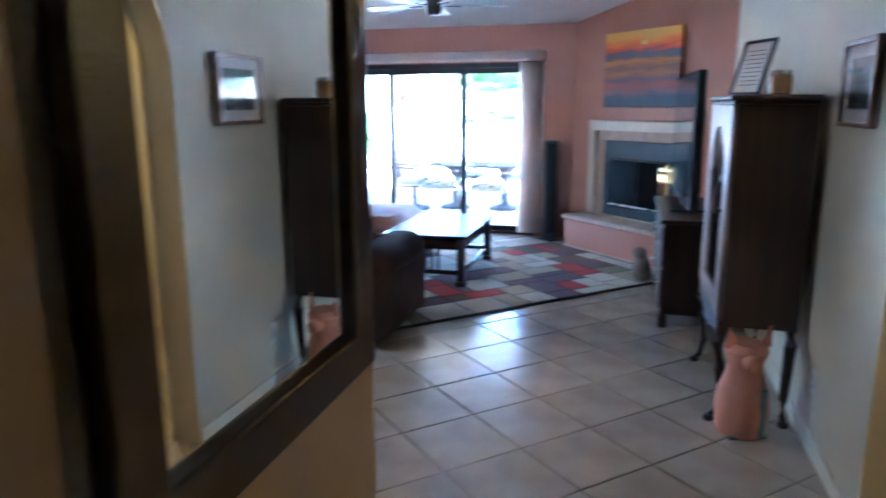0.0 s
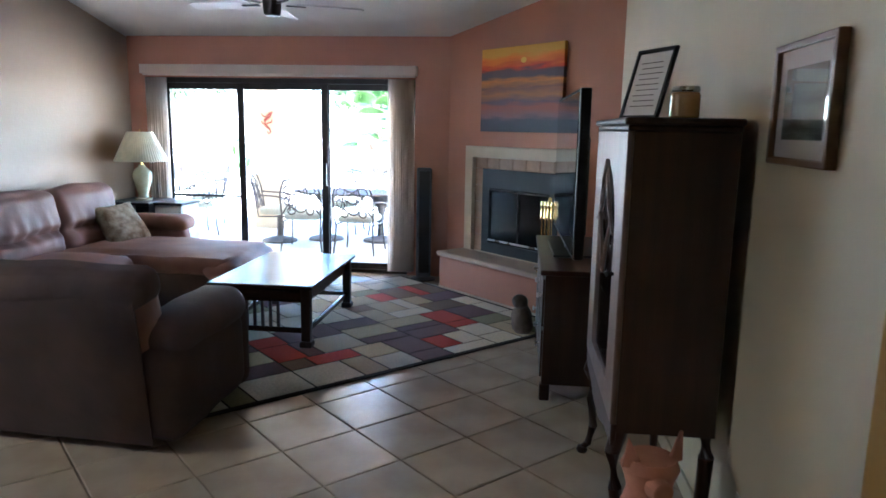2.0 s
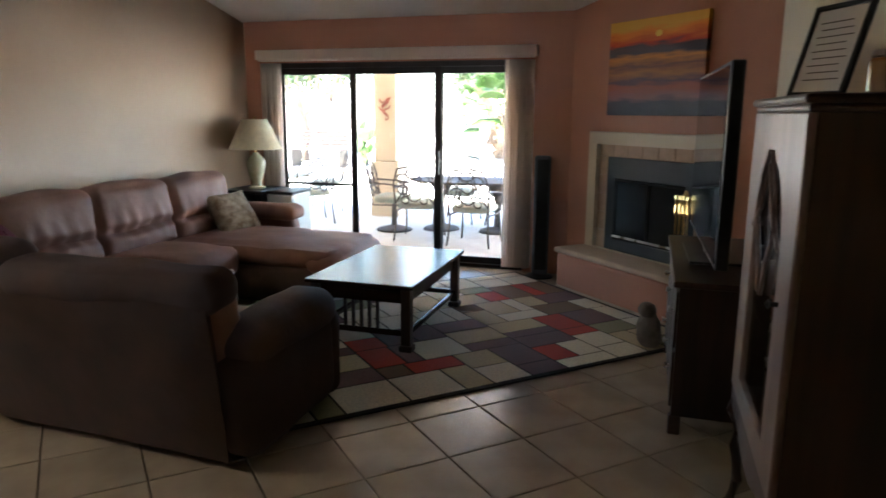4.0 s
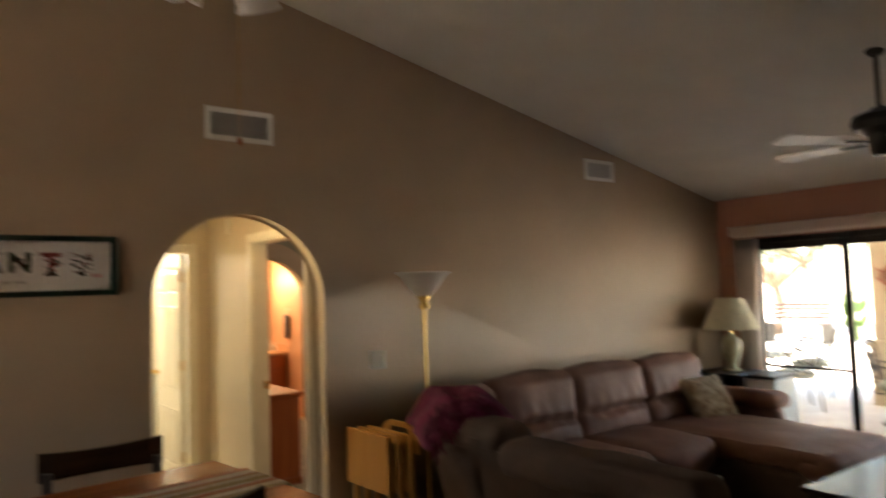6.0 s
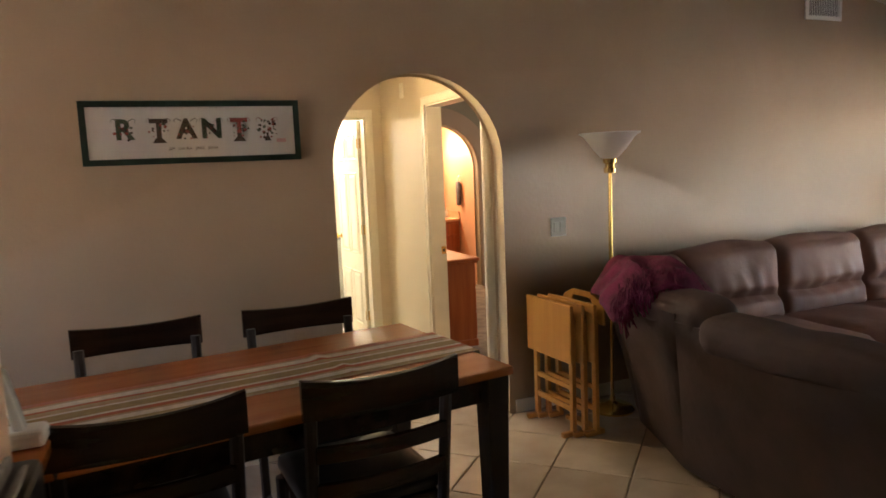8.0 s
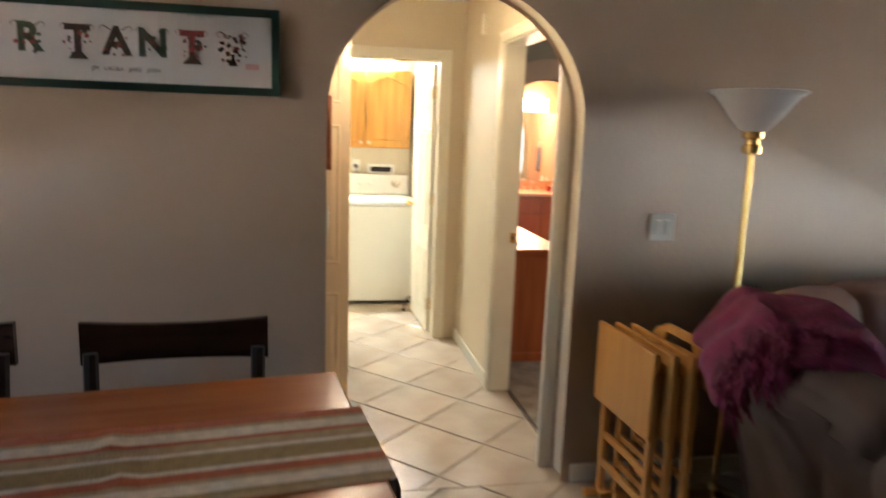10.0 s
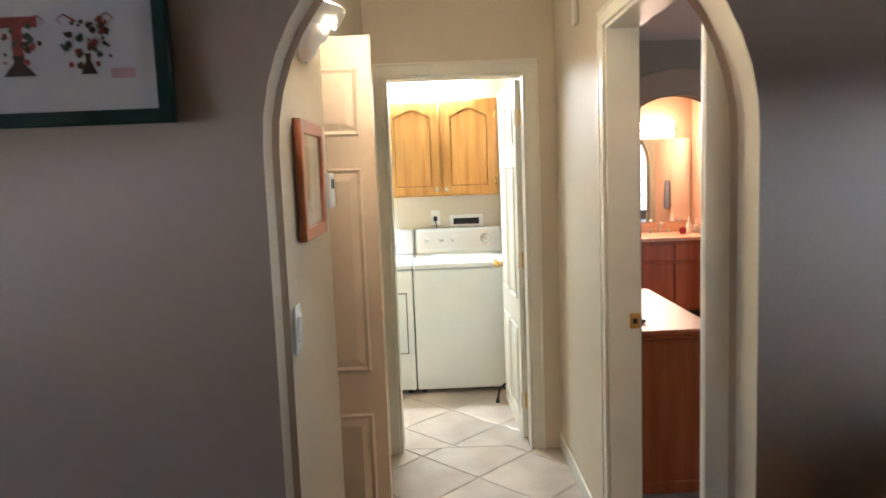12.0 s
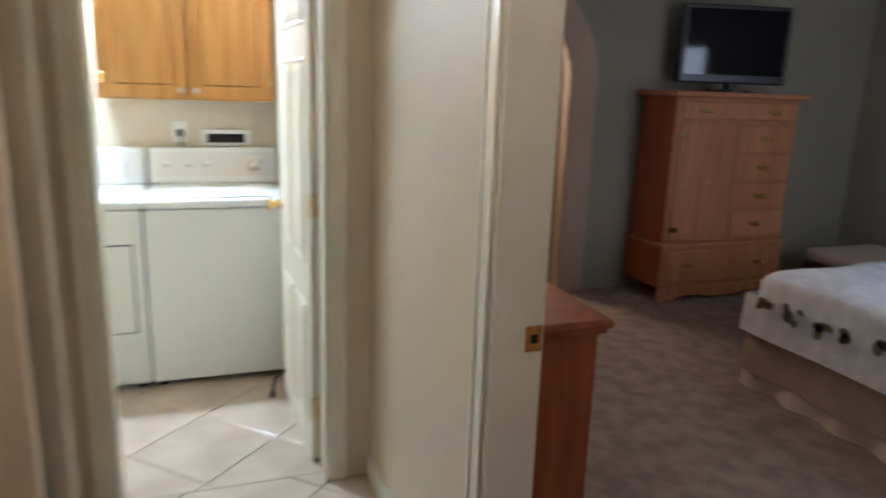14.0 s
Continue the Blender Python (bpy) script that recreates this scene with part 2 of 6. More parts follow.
def box(x0, x1, y0, y1, z0, z1, bevel=0.004, seg=2, bm=None):
    b = bmesh.new()
    bmesh.ops.create_cube(b, size=1)
    for v in b.verts:
        v.co = ((x0 + x1) / 2 + v.co.x * (x1 - x0), (y0 + y1) / 2 + v.co.y * (y1 - y0), (z0 + z1) / 2 + v.co.z * (z1 - z0))
    if bevel:
        bmesh.ops.bevel(b, geom=b.edges[:], offset=min(bevel, (x1 - x0) / 2.1, (y1 - y0) / 2.1, (z1 - z0) / 2.1), segments=seg, profile=0.5, affect="EDGES")
    if bm is None:
        return b
    add(bm, b)
    return bm


def lathe(profile, seg=32, bm=None, at=(0, 0, 0)):
    """A body turned round z from (radius, height) pairs."""
    b = bmesh.new()
    rings = []
    for r, z in profile:
        rings.append([b.verts.new((at[0] + r * math.cos(2 * math.pi * i / seg), at[1] + r * math.sin(2 * math.pi * i / seg), at[2] + z)) for i in range(seg)])
    for a, c in zip(rings, rings[1:]):
        for i in range(seg):
            b.faces.new((a[i], a[(i + 1) % seg], c[(i + 1) % seg], c[i]))
    b.faces.new(list(reversed(rings[0])))
    b.faces.new(rings[-1])
    bmesh.ops.remove_doubles(b, verts=b.verts, dist=1e-5)
    if bm is None:
        return b
    add(bm, b)
    return bm


def tube(points, radius, seg=8, bm=None, taper=None):
    """A round bar along points."""
    b = bmesh.new()
    pts = [Vector(p) for p in points]
    rings, up = [], Vector((0, 0, 1))
    for i, p in enumerate(pts):
        d = (pts[min(i + 1, len(pts) - 1)] - pts[max(i - 1, 0)]).normalized()
        side = d.cross(up)
        side = side.normalized() if side.length > 0.05 else Vector((1, 0, 0))
        top = side.cross(d)
        r = radius if taper is None else radius + (taper - radius) * i / (len(pts) - 1)
        rings.append([b.verts.new(p + r * (math.cos(2 * math.pi * k / seg) * side + math.sin(2 * math.pi * k / seg) * top)) for k in range(seg)])
    for a, c in zip(rings, rings[1:]):
        for i in range(seg):
            b.faces.new((a[i], a[(i + 1) % seg], c[(i + 1) % seg], c[i]))
    b.faces.new(list(reversed(rings[0])))
    b.faces.new(rings[-1])
    bmesh.ops.recalc_face_normals(b, faces=b.faces)
    if bm is None:
        return b
    add(bm, b)
    return bm


def plate(loops, depth, bevel=0.0, res=1):
    """A flat board from closed outlines (the first outer, the rest holes) in local xy, from z 0 to depth."""
    cu = bpy.data.curves.new("plate", "CURVE")
    cu.dimensions, cu.fill_mode, cu.extrude, cu.bevel_depth, cu.bevel_resolution = "2D", "BOTH", max(depth / 2 - bevel, 1e-4), bevel, res
    cu.offset = -bevel
    for loop in loops:
        s = cu.splines.new("POLY")
        s.points.add(len(loop) - 1)
        for q, p in zip(s.points, loop):
            q.co = (p[0], p[1], 0, 1)
        s.use_cyclic_u = True
    ob = new("plate", cu)
    me = ob.to_mesh()
    b = bmesh.new()
    b.from_mesh(me)
    ob.to_mesh_clear()
    bpy.data.objects.remove(ob)
    bpy.data.curves.remove(cu)
    bmesh.ops.remove_doubles(b, verts=b.verts, dist=1e-5)
    bmesh.ops.translate(b, verts=b.verts, vec=(0, 0, depth / 2))
    return b


def rect(x0, x1, y0, y1):
    return [(x0, y0), (x1, y0), (x1, y1), (x0, y1)]


def arch(x0, x1, y0, spring, n=24):
    """An opening with a round head."""
    c, r = (x0 + x1) / 2, (x1 - x0) / 2
    return [(x0, y0)] + [(x1, y0)] + [(c + r * math.cos(math.pi * i / n), spring + r * math.sin(math.pi * i / n)) for i in range(n + 1)]


def soft(w, d, h, r=0.08, seg=10, puff=0.0, wob=0.0, seed=0, crease=0.0):
    """A stuffed block, centred on x and y, standing on z 0, with round edges and a crown."""
    b = bmesh.new()
    bmesh.ops.create_cube(b, size=2)
    bmesh.ops.subdivide_edges(b, edges=b.edges[:], cuts=seg, use_grid_fill=True)
    for v in b.verts:
        u = v.co.copy()
        p = Vector((u.x * w / 2, u.y * d / 2, u.z * h / 2))
        inner = Vector((max(-(w / 2 - r), min(w / 2 - r, p.x)), max(-(d / 2 - r), min(d / 2 - r, p.y)), max(-(h / 2 - r), min(h / 2 - r, p.z))))
        off = p - inner
        if off.length > 1e-6:
            big = max(abs(off.x), abs(off.y), abs(off.z))
            p = inner + off.normalized() * big
        k = (1 - u.x ** 2) * (1 - u.y ** 2)
        p.z += puff * k * (1 if u.z > 0 else -1)
        kk = (1 - u.x ** 2) * (1 - u.z ** 2)
        p.y += puff * kk * (1 if u.y > 0 else -1)
        if crease:
            p.y -= (-1 if u.y < 0 else 0) * crease * math.exp(-((u.z + 0.25) / 0.13) ** 2) * (1 - 0.7 * u.x ** 2)
            if u.y < -0.9:
                p.y += 0.009 * math.sin(u.x * 19 + seed + 2 * u.z) * math.exp(-((u.z + 0.15) / 0.36) ** 2) * (1 - u.x ** 4)
        if wob:
            p += noise.noise_vector(p * 4.0 + Vector((seed * 7.3, 0, 0))) * wob
        v.co = p + Vector((0, 0, h / 2))
    return b


def place(bm, m):
    bmesh.ops.transform(bm, matrix=m, verts=bm.verts)
    return bm


def setting(name, bm, material, m=None, label="", smooth=False):
    return tagged(mesh_ob(name, bm, material, None, label, m, smooth), kind="structure")


WX = pose(0, 0, 0, 90, 0, 90)      # local x -> world y, local y -> world z, local z -> world x
WY = pose(0, 0, 0, 90, 0, 0)       # local x -> world x, local y -> world z, local z -> world -y


def wall_x(name, x0, loops, depth, material, bevel=0.0, label=""):
    """A wall in a plane of constant x, outline in (y, z), from x0 to x0 + depth."""
    return setting(name, place(plate(loops, depth, bevel), pose(x0, 0, 0) @ WX), material, label=label, smooth=bevel > 0)


def wall_y(name, y0, loops, depth, material, bevel=0.0, label=""):
    """A wall in a plane of constant y, outline in (x, z), from y0 down to y0 - depth."""
    return setting(name, place(plate(loops, depth, bevel), pose(0, y0, 0) @ WY), material, label=label, smooth=bevel > 0)


def roof_z(y):
    return 2.47 + 0.22 * -y if y > -7.2 else 4.054 + 0.22 * (y + 7.2)


# ---- structure ----


def reveal_paint(name, y0, y1, material):
    """The inner faces of an arch in a wall of constant x take the paint of the space behind."""
    me = bpy.data.objects[name].data
    me.materials.append(M[material])
    for p in me.polygons:
        if abs(p.normal.x) < 0.75 and y0 < p.center.y < y1 and p.center.z < 2.25:
            p.material_index = 1


top = lambda y0, y1: [(y1, roof_z(y1)), (-7.2, roof_z(-7.2)), (y0, roof_z(y0))] if y0 < -7.2 < y1 else [(y1, roof_z(y1)), (y0, roof_z(y0))]
wall_x("wall_west", -0.15, [[(-10.2, -0.05), (0.2, -0.05)] + top(-10.2, 0.2), arch(-5.625, -4.52, -0.051, 1.605)], 0.15, "tan", 0.022, "tan textured wall with a rounded arch opening")
reveal_paint("wall_west", -5.7, -4.44, "hall")
wall_y("wall_north", 0.2, [rect(0.0, 5.3, -0.05, 2.6), rect(0.30, 3.04, -0.051, 2.05)], 0.2, "terra", label="terracotta painted wall round the patio door")
D2 = 2 ** 0.5
DIAG = pose(3.465, 0, 0, 0, 0, -45)          # local x runs along the fireplace wall, local -y into the room
roof_along = lambda s: roof_z(-s / D2)
FIREW = [rect(0.42, 1.50, 0.33, 1.18)]
setting("wall_fireplace", place(plate([[(0, -0.05), (2.24, -0.05), (2.24, roof_along(2.24)), (0, roof_along(0))], rect(0.59, 1.54, 0.36, 1.14)], 0.12), DIAG @ pose(0, 0.12, 0, 90, 0, 0)), "terra", label="terracotta painted angled fireplace wall")
wall_x("wall_east", 4.98, [[(-10.2, -0.05), (-1.3, -0.05)] + top(-10.2, -1.3), arch(-6.72, -5.64, -0.051, 1.72)], 0.15, "cream", 0.022, "pale cream textured wall with an arch")
# the window opening is assumed, cut to let daylight into the dining side
wall_y("wall_south", -10.2, [rect(-0.2, 7.0, -0.05, 4.1), rect(1.15, 1.95, 1.05, 1.85)], 0.15, "tan")
wall_x("wall_mirror", 3.45, [[(-10.2, -0.05), (-6.87, -0.05), (-6.87, roof_z(-6.87)), (-7.2, roof_z(-7.2)), (-10.2, roof_z(-10.2))]], 0.15, "tan", 0.02)
wall_y("wall_partition", -6.80, [rect(2.35, 3.455, -0.05, roof_z(-6.8))], 0.14, "partition", 0.03)
wall_y("vestibule_wall_north", -4.05, [rect(5.13, 7.0, -0.05, 2.44)], 0.12, "hall")
wall_y("vestibule_wall_south", -7.0, [rect(5.13, 7.0, -0.05, 2.44)], 0.12, "hall")
wall_x("vestibule_wall_east", 6.95, [rect(-7.2, -4.0, -0.05, 2.44)], 0.12, "hall")
setting("vestibule_ceiling", box(5.13, 7.1, -7.2, -4.0, 2.44, 2.5, 0), "ceiling")
bm = bmesh.new()
v = [bm.verts.new(p) for p in ((-0.2, 0.2, roof_z(0.2)), (5.2, 0.2, roof_z(0.2)), (5.2, -7.2, roof_z(-7.2)), (-0.2, -7.2, roof_z(-7.2)), (5.2, -10.4, roof_z(-10.4)), (-0.2, -10.4, roof_z(-10.4)))]
bm.faces.new((v[0], v[1], v[2], v[3]))
bm.faces.new((v[3], v[2], v[4], v[5]))
g = bmesh.ops.extrude_face_region(bm, geom=bm.faces[:])
bmesh.ops.translate(bm, verts=[e for e in g["geom"] if isinstance(e, bmesh.types.BMVert)], vec=(0, 0, 0.15))
bmesh.ops.recalc_face_normals(bm, faces=bm.faces)
setting("ceiling", bm, "ceiling", label="white knockdown textured vaulted ceiling")

# hall and laundry
HN = -4.60                                     # the hall's north face
wall_y("hall_wall_south", -5.603, [rect(-0.82, -0.15, -0.05, 2.5)], 0.12, "hall")
wall_y("hall_wall_south_end", -5.60, [rect(-2.2, -2.0, -0.05, 2.5)], 0.12, "hall")
wall_y("hall_wall_header", -5.60, [rect(-2.0, -0.82, 2.06, 2.5)], 0.12, "hall")
wall_y("closet_wall", -6.25, [rect(-2.2, -0.15, -0.05, 2.5)], 0.1, "hall")
wall_y("hall_wall_north", HN + 0.12, [rect(-2.2, -0.15, -0.05, 2.5), rect(-1.12, -0.165, -0.051, 2.06)], 0.12, "hall")
wall_x("laundry_wall_east", -2.32, [rect(-6.9, -4.5, -0.05, 2.5), rect(-5.50, -4.758, -0.051, 2.055)], 0.12, "hall")
wall_y("laundry_wall_north", -4.62, [rect(-4.06, -2.32, -0.05, 2.5)], 0.12, "cream")
wall_y("laundry_wall_south", -6.6, [rect(-4.0, -2.2, -0.05, 2.5)], 0.12, "cream")
wall_x("laundry_wall_west", -4.0, [rect(-6.7, -4.6, -0.05, 2.5)], 0.12, "cream")
setting("hall_ceiling", box(-2.32, -0.15, -6.4, HN, 2.45, 2.5, 0), "ceiling")
setting("laundry_ceiling", box(-4.0, -2.32, -6.7, -4.62, 2.36, 2.44, 0), "ceiling")

# bedroom and bath alcove
BW = -4.25
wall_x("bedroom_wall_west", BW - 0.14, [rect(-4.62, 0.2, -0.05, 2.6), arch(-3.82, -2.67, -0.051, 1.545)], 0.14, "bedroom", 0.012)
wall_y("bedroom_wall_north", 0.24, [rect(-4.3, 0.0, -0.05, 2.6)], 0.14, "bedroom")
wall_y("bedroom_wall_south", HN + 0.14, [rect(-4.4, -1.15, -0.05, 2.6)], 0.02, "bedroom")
setting("bedroom_ceiling", box(-4.4, -0.15, -4.5, 0.2, 2.55, 2.6, 0), "ceiling")
wall_y("bath_wall_north", -2.50, [rect(-5.75, -4.37, -0.05, 2.6)], 0.12, "peach")
wall_y("bath_wall_south", -4.4, [rect(-5.75, -4.37, -0.05, 2.6)], 0.12, "peach")
wall_x("bath_wall_west", -5.75, [rect(-4.6, -2.5, -0.05, 2.6)], 0.12, "peach")
setting("bath_ceiling", box(-5.75, -4.37, -4.5, -2.5, 2.5, 2.55, 0), "ceiling")
wall_x("arch_trim", BW, [arch(-4.02, -2.47, 0, 1.545), arch(-3.82, -2.67, -0.001, 1.545)], 0.025, "tan", 0.008, "flat painted band round the bath arch")
setting("bedroom_carpet", box(-4.39, -0.15, HN + 0.13, 0.12, -0.03, 0.012, 0), "carpet", label="grey-brown cut pile bedroom carpet")
setting("bath_floor", box(-5.7, -4.39, -4.5, -2.5, -0.03, 0.02, 0), "granite")
setting("hall_grout_bed", box(-4.0, -0.002, -6.6, -4.49, -0.04, -0.005, 0), "palegrout")
setting("slab", box(-6.3, 7.2, -10.5, 0.21, -0.16, -0.008, 0), "grout")


# ---- patio door and blinds ----
door = tagged(thing("door_1", "three-panel dark bronze sliding glass patio door", ""), kind="structure")
bm = bmesh.new()
for b in ((0.30, 3.04, 0.03, 0.13, 1.995, 2.05), (0.30, 3.04, 0.03, 0.13, 0.0, 0.035), (0.30, 0.345, 0.03, 0.13, 0.035, 1.995), (2.995, 3.04, 0.03, 0.13, 0.035, 1.995)):
    box(*b, 0.004, 1, bm)
part("door_frame", bm, "bronze", door)
for i, (x0, x1, y) in enumerate(((0.345, 1.245, 0.085), (1.185, 2.175, 0.055), (2.115, 2.995, 0.085))):
    leaf = bmesh.new()
    for b in ((x0, x0 + 0.072, 0.033, 1.998), (x1 - 0.072, x1, 0.033, 1.998), (x0 + 0.072, x1 - 0.072, 0.033, 0.10), (x0 + 0.072, x1 - 0.072, 1.93, 1.998)):
        box(b[0], b[1], y - 0.013, y + 0.013, b[2], b[3], 0.003, 1, leaf)
    if i == 0:
        box(x0 + 0.06, x1 - 0.06, y - 0.012, y + 0.012, 0.775, 0.80, 0.002, 1, leaf)
    panel = part("sliding_panel", leaf, "bronze", door)
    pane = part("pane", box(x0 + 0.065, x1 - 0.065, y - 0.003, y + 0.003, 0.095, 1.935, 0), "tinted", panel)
    # no shadow: direct daylight enters undimmed by the added tint
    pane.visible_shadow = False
    if i == 1:
        part("door_handle", box(x1 - 0.035, x1 - 0.01, y - 0.055, y - 0.015, 0.93, 1.17, 0.008), "black", panel)

blinds = thing("vertical_blinds", "white vertical vinyl blinds stacked at both sides of the patio door", "blinds")
bm = box(0.20, 3.14, -0.135, -0.02, 2.075, 2.17, 0.006)
box(0.22, 3.12, -0.115, -0.03, 2.06, 2.08, 0.002, 1, bm)
part("valance", bm, "vinyl", blinds)
for x0, n in ((0.27, 8), (2.87, 11)):
    for i in range(n):
        v = plate([[(-0.044, 0), (-0.02, 0.006), (0.02, 0.006), (0.044, 0), (0.02, 0.0045), (-0.02, 0.0045)]], 1.99)
        part("vane", place(v, pose(x0 + i * 0.023, -0.075, 0.05, 0, 0, 62 + 8 * (i % 3))), "vinyl", blinds)

# ---- fireplace ----
def diag(bm):
    return place(bm, DIAG)


hearth = thing("hearth", "raised terracotta hearth bench with a smooth stone top", "hearth")
part("plinth", diag(box(0.32, 2.24, -0.36, -0.003, 0.0, 0.315, 0.03, 3)), "terra", hearth)
part("top_slab", diag(box(0.30, 2.24, -0.385, -0.003, 0.317, 0.365, 0.022, 3)), "plaster", hearth)
part("base_strip", diag(box(0.33, 2.24, -0.372, -0.361, 0.0, 0.022, 0.004, 1)), "plaster", hearth)
M["peachtile"] = mat("tan_fireplace_tile", (0.44, 0.29, 0.19), 0.35, var=0.1, scale=12)
FS = 0.09                                      # the surround's shift along its wall
surround = thing("fireplace_surround", "cream plaster mantel surround with a tan tile border", "fireplace", DIAG @ pose(FS, 0, 0))
part("mantel", place(plate([[(0.27, 0.368), (1.69, 0.368), (1.69, 1.395), (0.27, 1.395)], [(0.37, 0.367), (1.59, 0.367), (1.59, 1.30), (0.37, 1.30)]], 0.075, 0.012), pose(0, -0.003, 0, 90, 0, 0)), "mantle", surround)
for i in range(7):
    s = 0.375 + i * 0.1736
    part("tile", box(s, s + 0.170, -0.03, -0.005, 1.185, 1.295, 0.004, 1), "peachtile", surround)
for s0, s1 in ((0.375, 0.485), (1.475, 1.585)):
    for i in range(5):
        part("tile", box(s0, s1, -0.03, -0.005, 0.370 + i * 0.163, 0.370 + i * 0.163 + 0.159, 0.004, 1), "peachtile", surround)
insert = thing("firebox", "black metal firebox with closed glass doors", "fireplace", DIAG @ pose(FS, 0, 0))
part("face_frame", place(plate([rect(0.487, 1.473, 0.37, 1.182), rect(0.59, 1.37, 0.47, 1.0)], 0.03, 0.004), pose(0, -0.004, 0, 90, 0, 0)), "blackiron", insert)
part("firebox_shell", box(0.56, 1.40, 0.02, 0.42, 0.38, 1.12, 0), "soot", insert)
for s0, s1 in ((0.595, 0.972), (0.988, 1.365)):
    part("glass_door", box(s0, s1, -0.018, -0.012, 0.475, 0.995, 0), "fireglass", insert)
part("door_rail", box(0.59, 1.37, -0.045, -0.03, 0.49, 0.508, 0.004), "chrome", insert)
part("door_rail", box(0.59, 1.37, -0.045, -0.03, 0.978, 0.992, 0.004), "bronze", insert)
part("door_rail", box(0.974, 0.986, -0.030, -0.020, 0.508, 0.978, 0.003), "bronze", insert)

# sunset canvas
canvas = bpy.data.materials.new("sunset_canvas_print")
canvas.use_nodes = True
n, l = canvas.node_tree.nodes, canvas.node_tree.links
b = n["Principled BSDF"]
b.inputs["Roughness"].default_value = 0.6
tc, sp, no, ad = n.new("ShaderNodeTexCoord"), n.new("ShaderNodeSeparateXYZ"), n.new("ShaderNodeTexNoise"), n.new("ShaderNodeMath")
mp = n.new("ShaderNodeMapping")
mp.inputs["Scale"].default_value = (2.2, 14, 1)
l.new(tc.outputs["Object"], sp.inputs[0])
l.new(tc.outputs["Object"], mp.inputs[0])
l.new(mp.outputs[0], no.inputs["Vector"])
no.inputs["Scale"].default_value = 1.6
ad.operation = "MULTIPLY_ADD"
ad.inputs[1].default_value = 0.16
l.new(no.outputs[0], ad.inputs[0])
mr = n.new("ShaderNodeMapRange")
mr.inputs["From Min"].default_value, mr.inputs["From Max"].default_value = 0.0, 0.76
l.new(sp.outputs["Y"], mr.inputs["Value"])
l.new(mr.outputs[0], ad.inputs[2])
rp = n.new("ShaderNodeValToRGB")
cr = rp.color_ramp
stops = ((0.0, (0.02, 0.025, 0.05)), (0.22, (0.05, 0.05, 0.08)), (0.27, (0.24, 0.12, 0.14)), (0.38, (0.35, 0.10, 0.06)), (0.44, (0.10, 0.06, 0.08)), (0.52, (0.42, 0.16, 0.05)),
         (0.60, (0.16, 0.07, 0.05)), (0.68, (0.60, 0.22, 0.04)), (0.73, (0.07, 0.06, 0.07)), (0.80, (0.10, 0.06, 0.06)), (0.84, (0.60, 0.06, 0.01)), (0.94, (0.85, 0.26, 0.02)), (1.0, (0.78, 0.42, 0.05)))
while len(cr.elements) < len(stops):
    cr.elements.new(0.5)
for e, (p, c) in zip(cr.elements, stops):
    e.position, e.color = p, (*c, 1)
l.new(ad.outputs[0], rp.inputs[0])
l.new(rp.outputs[0], b.inputs["Base Color"])
M["canvas"] = canvas
M["sun_yellow"] = mat("printed_yellow_sun", (0.90, 0.62, 0.10), 0.6, var=0.03)
pic = thing("sunset_canvas", "large orange sunset over sea canvas print above the mantel", "picture", DIAG @ pose(0.53, -0.004, 1.535, 90, 0, 0))
part("canvas", box(0, 1.04, 0, 0.76, 0, 0.035, 0.004), "canvas", pic)
part("printed_sun", place(plate([[(0.035 * math.cos(i * 0.26), 0.025 * math.sin(i * 0.26)) for i in range(24)]], 0.001), pose(0.56, 0.635, 0.0355)), "sun_yellow", pic)

speaker = thing("tower_speaker", "tall narrow grey tower speaker beside the fireplace", "speaker", pose(3.24, -0.17, 0, 0, 0, 12))
part("cabinet", box(-0.075, 0.075, -0.06, 0.06, 0.03, 1.16, 0.02, 3), "gunmetal", speaker)
part("grille", box(-0.055, 0.055, -0.068, -0.058, 0.08, 1.13, 0.004), "black", speaker)
part("base", lathe([(0.13, 0), (0.13, 0.012), (0.06, 0.03), (0.03, 0.035)], 28), "black", speaker)

tools = thing("fireplace_tools", "polished brass fireplace tool set on a stand", "fireplace tools", DIAG @ pose(1.66, -0.24, 0.366))
part("stand", lathe([(0.09, 0), (0.09, 0.015), (0.02, 0.03), (0.008, 0.04), (0.008, 0.58), (0.02, 0.60), (0.012, 0.63), (0.0, 0.64)], 20), "brass", tools)
for i, dx in enumerate((-0.055, -0.018, 0.018, 0.055)):
    bm = tube([(dx, -0.03, 0.10), (dx, -0.03, 0.46)], 0.005)
    lathe([(0.006, 0.45), (0.014, 0.47), (0.010, 0.54), (0.017, 0.57), (0.010, 0.60), (0.0, 0.605)], 12, bm, (dx, -0.03, 0))
    part("tool", bm, "brass", tools)

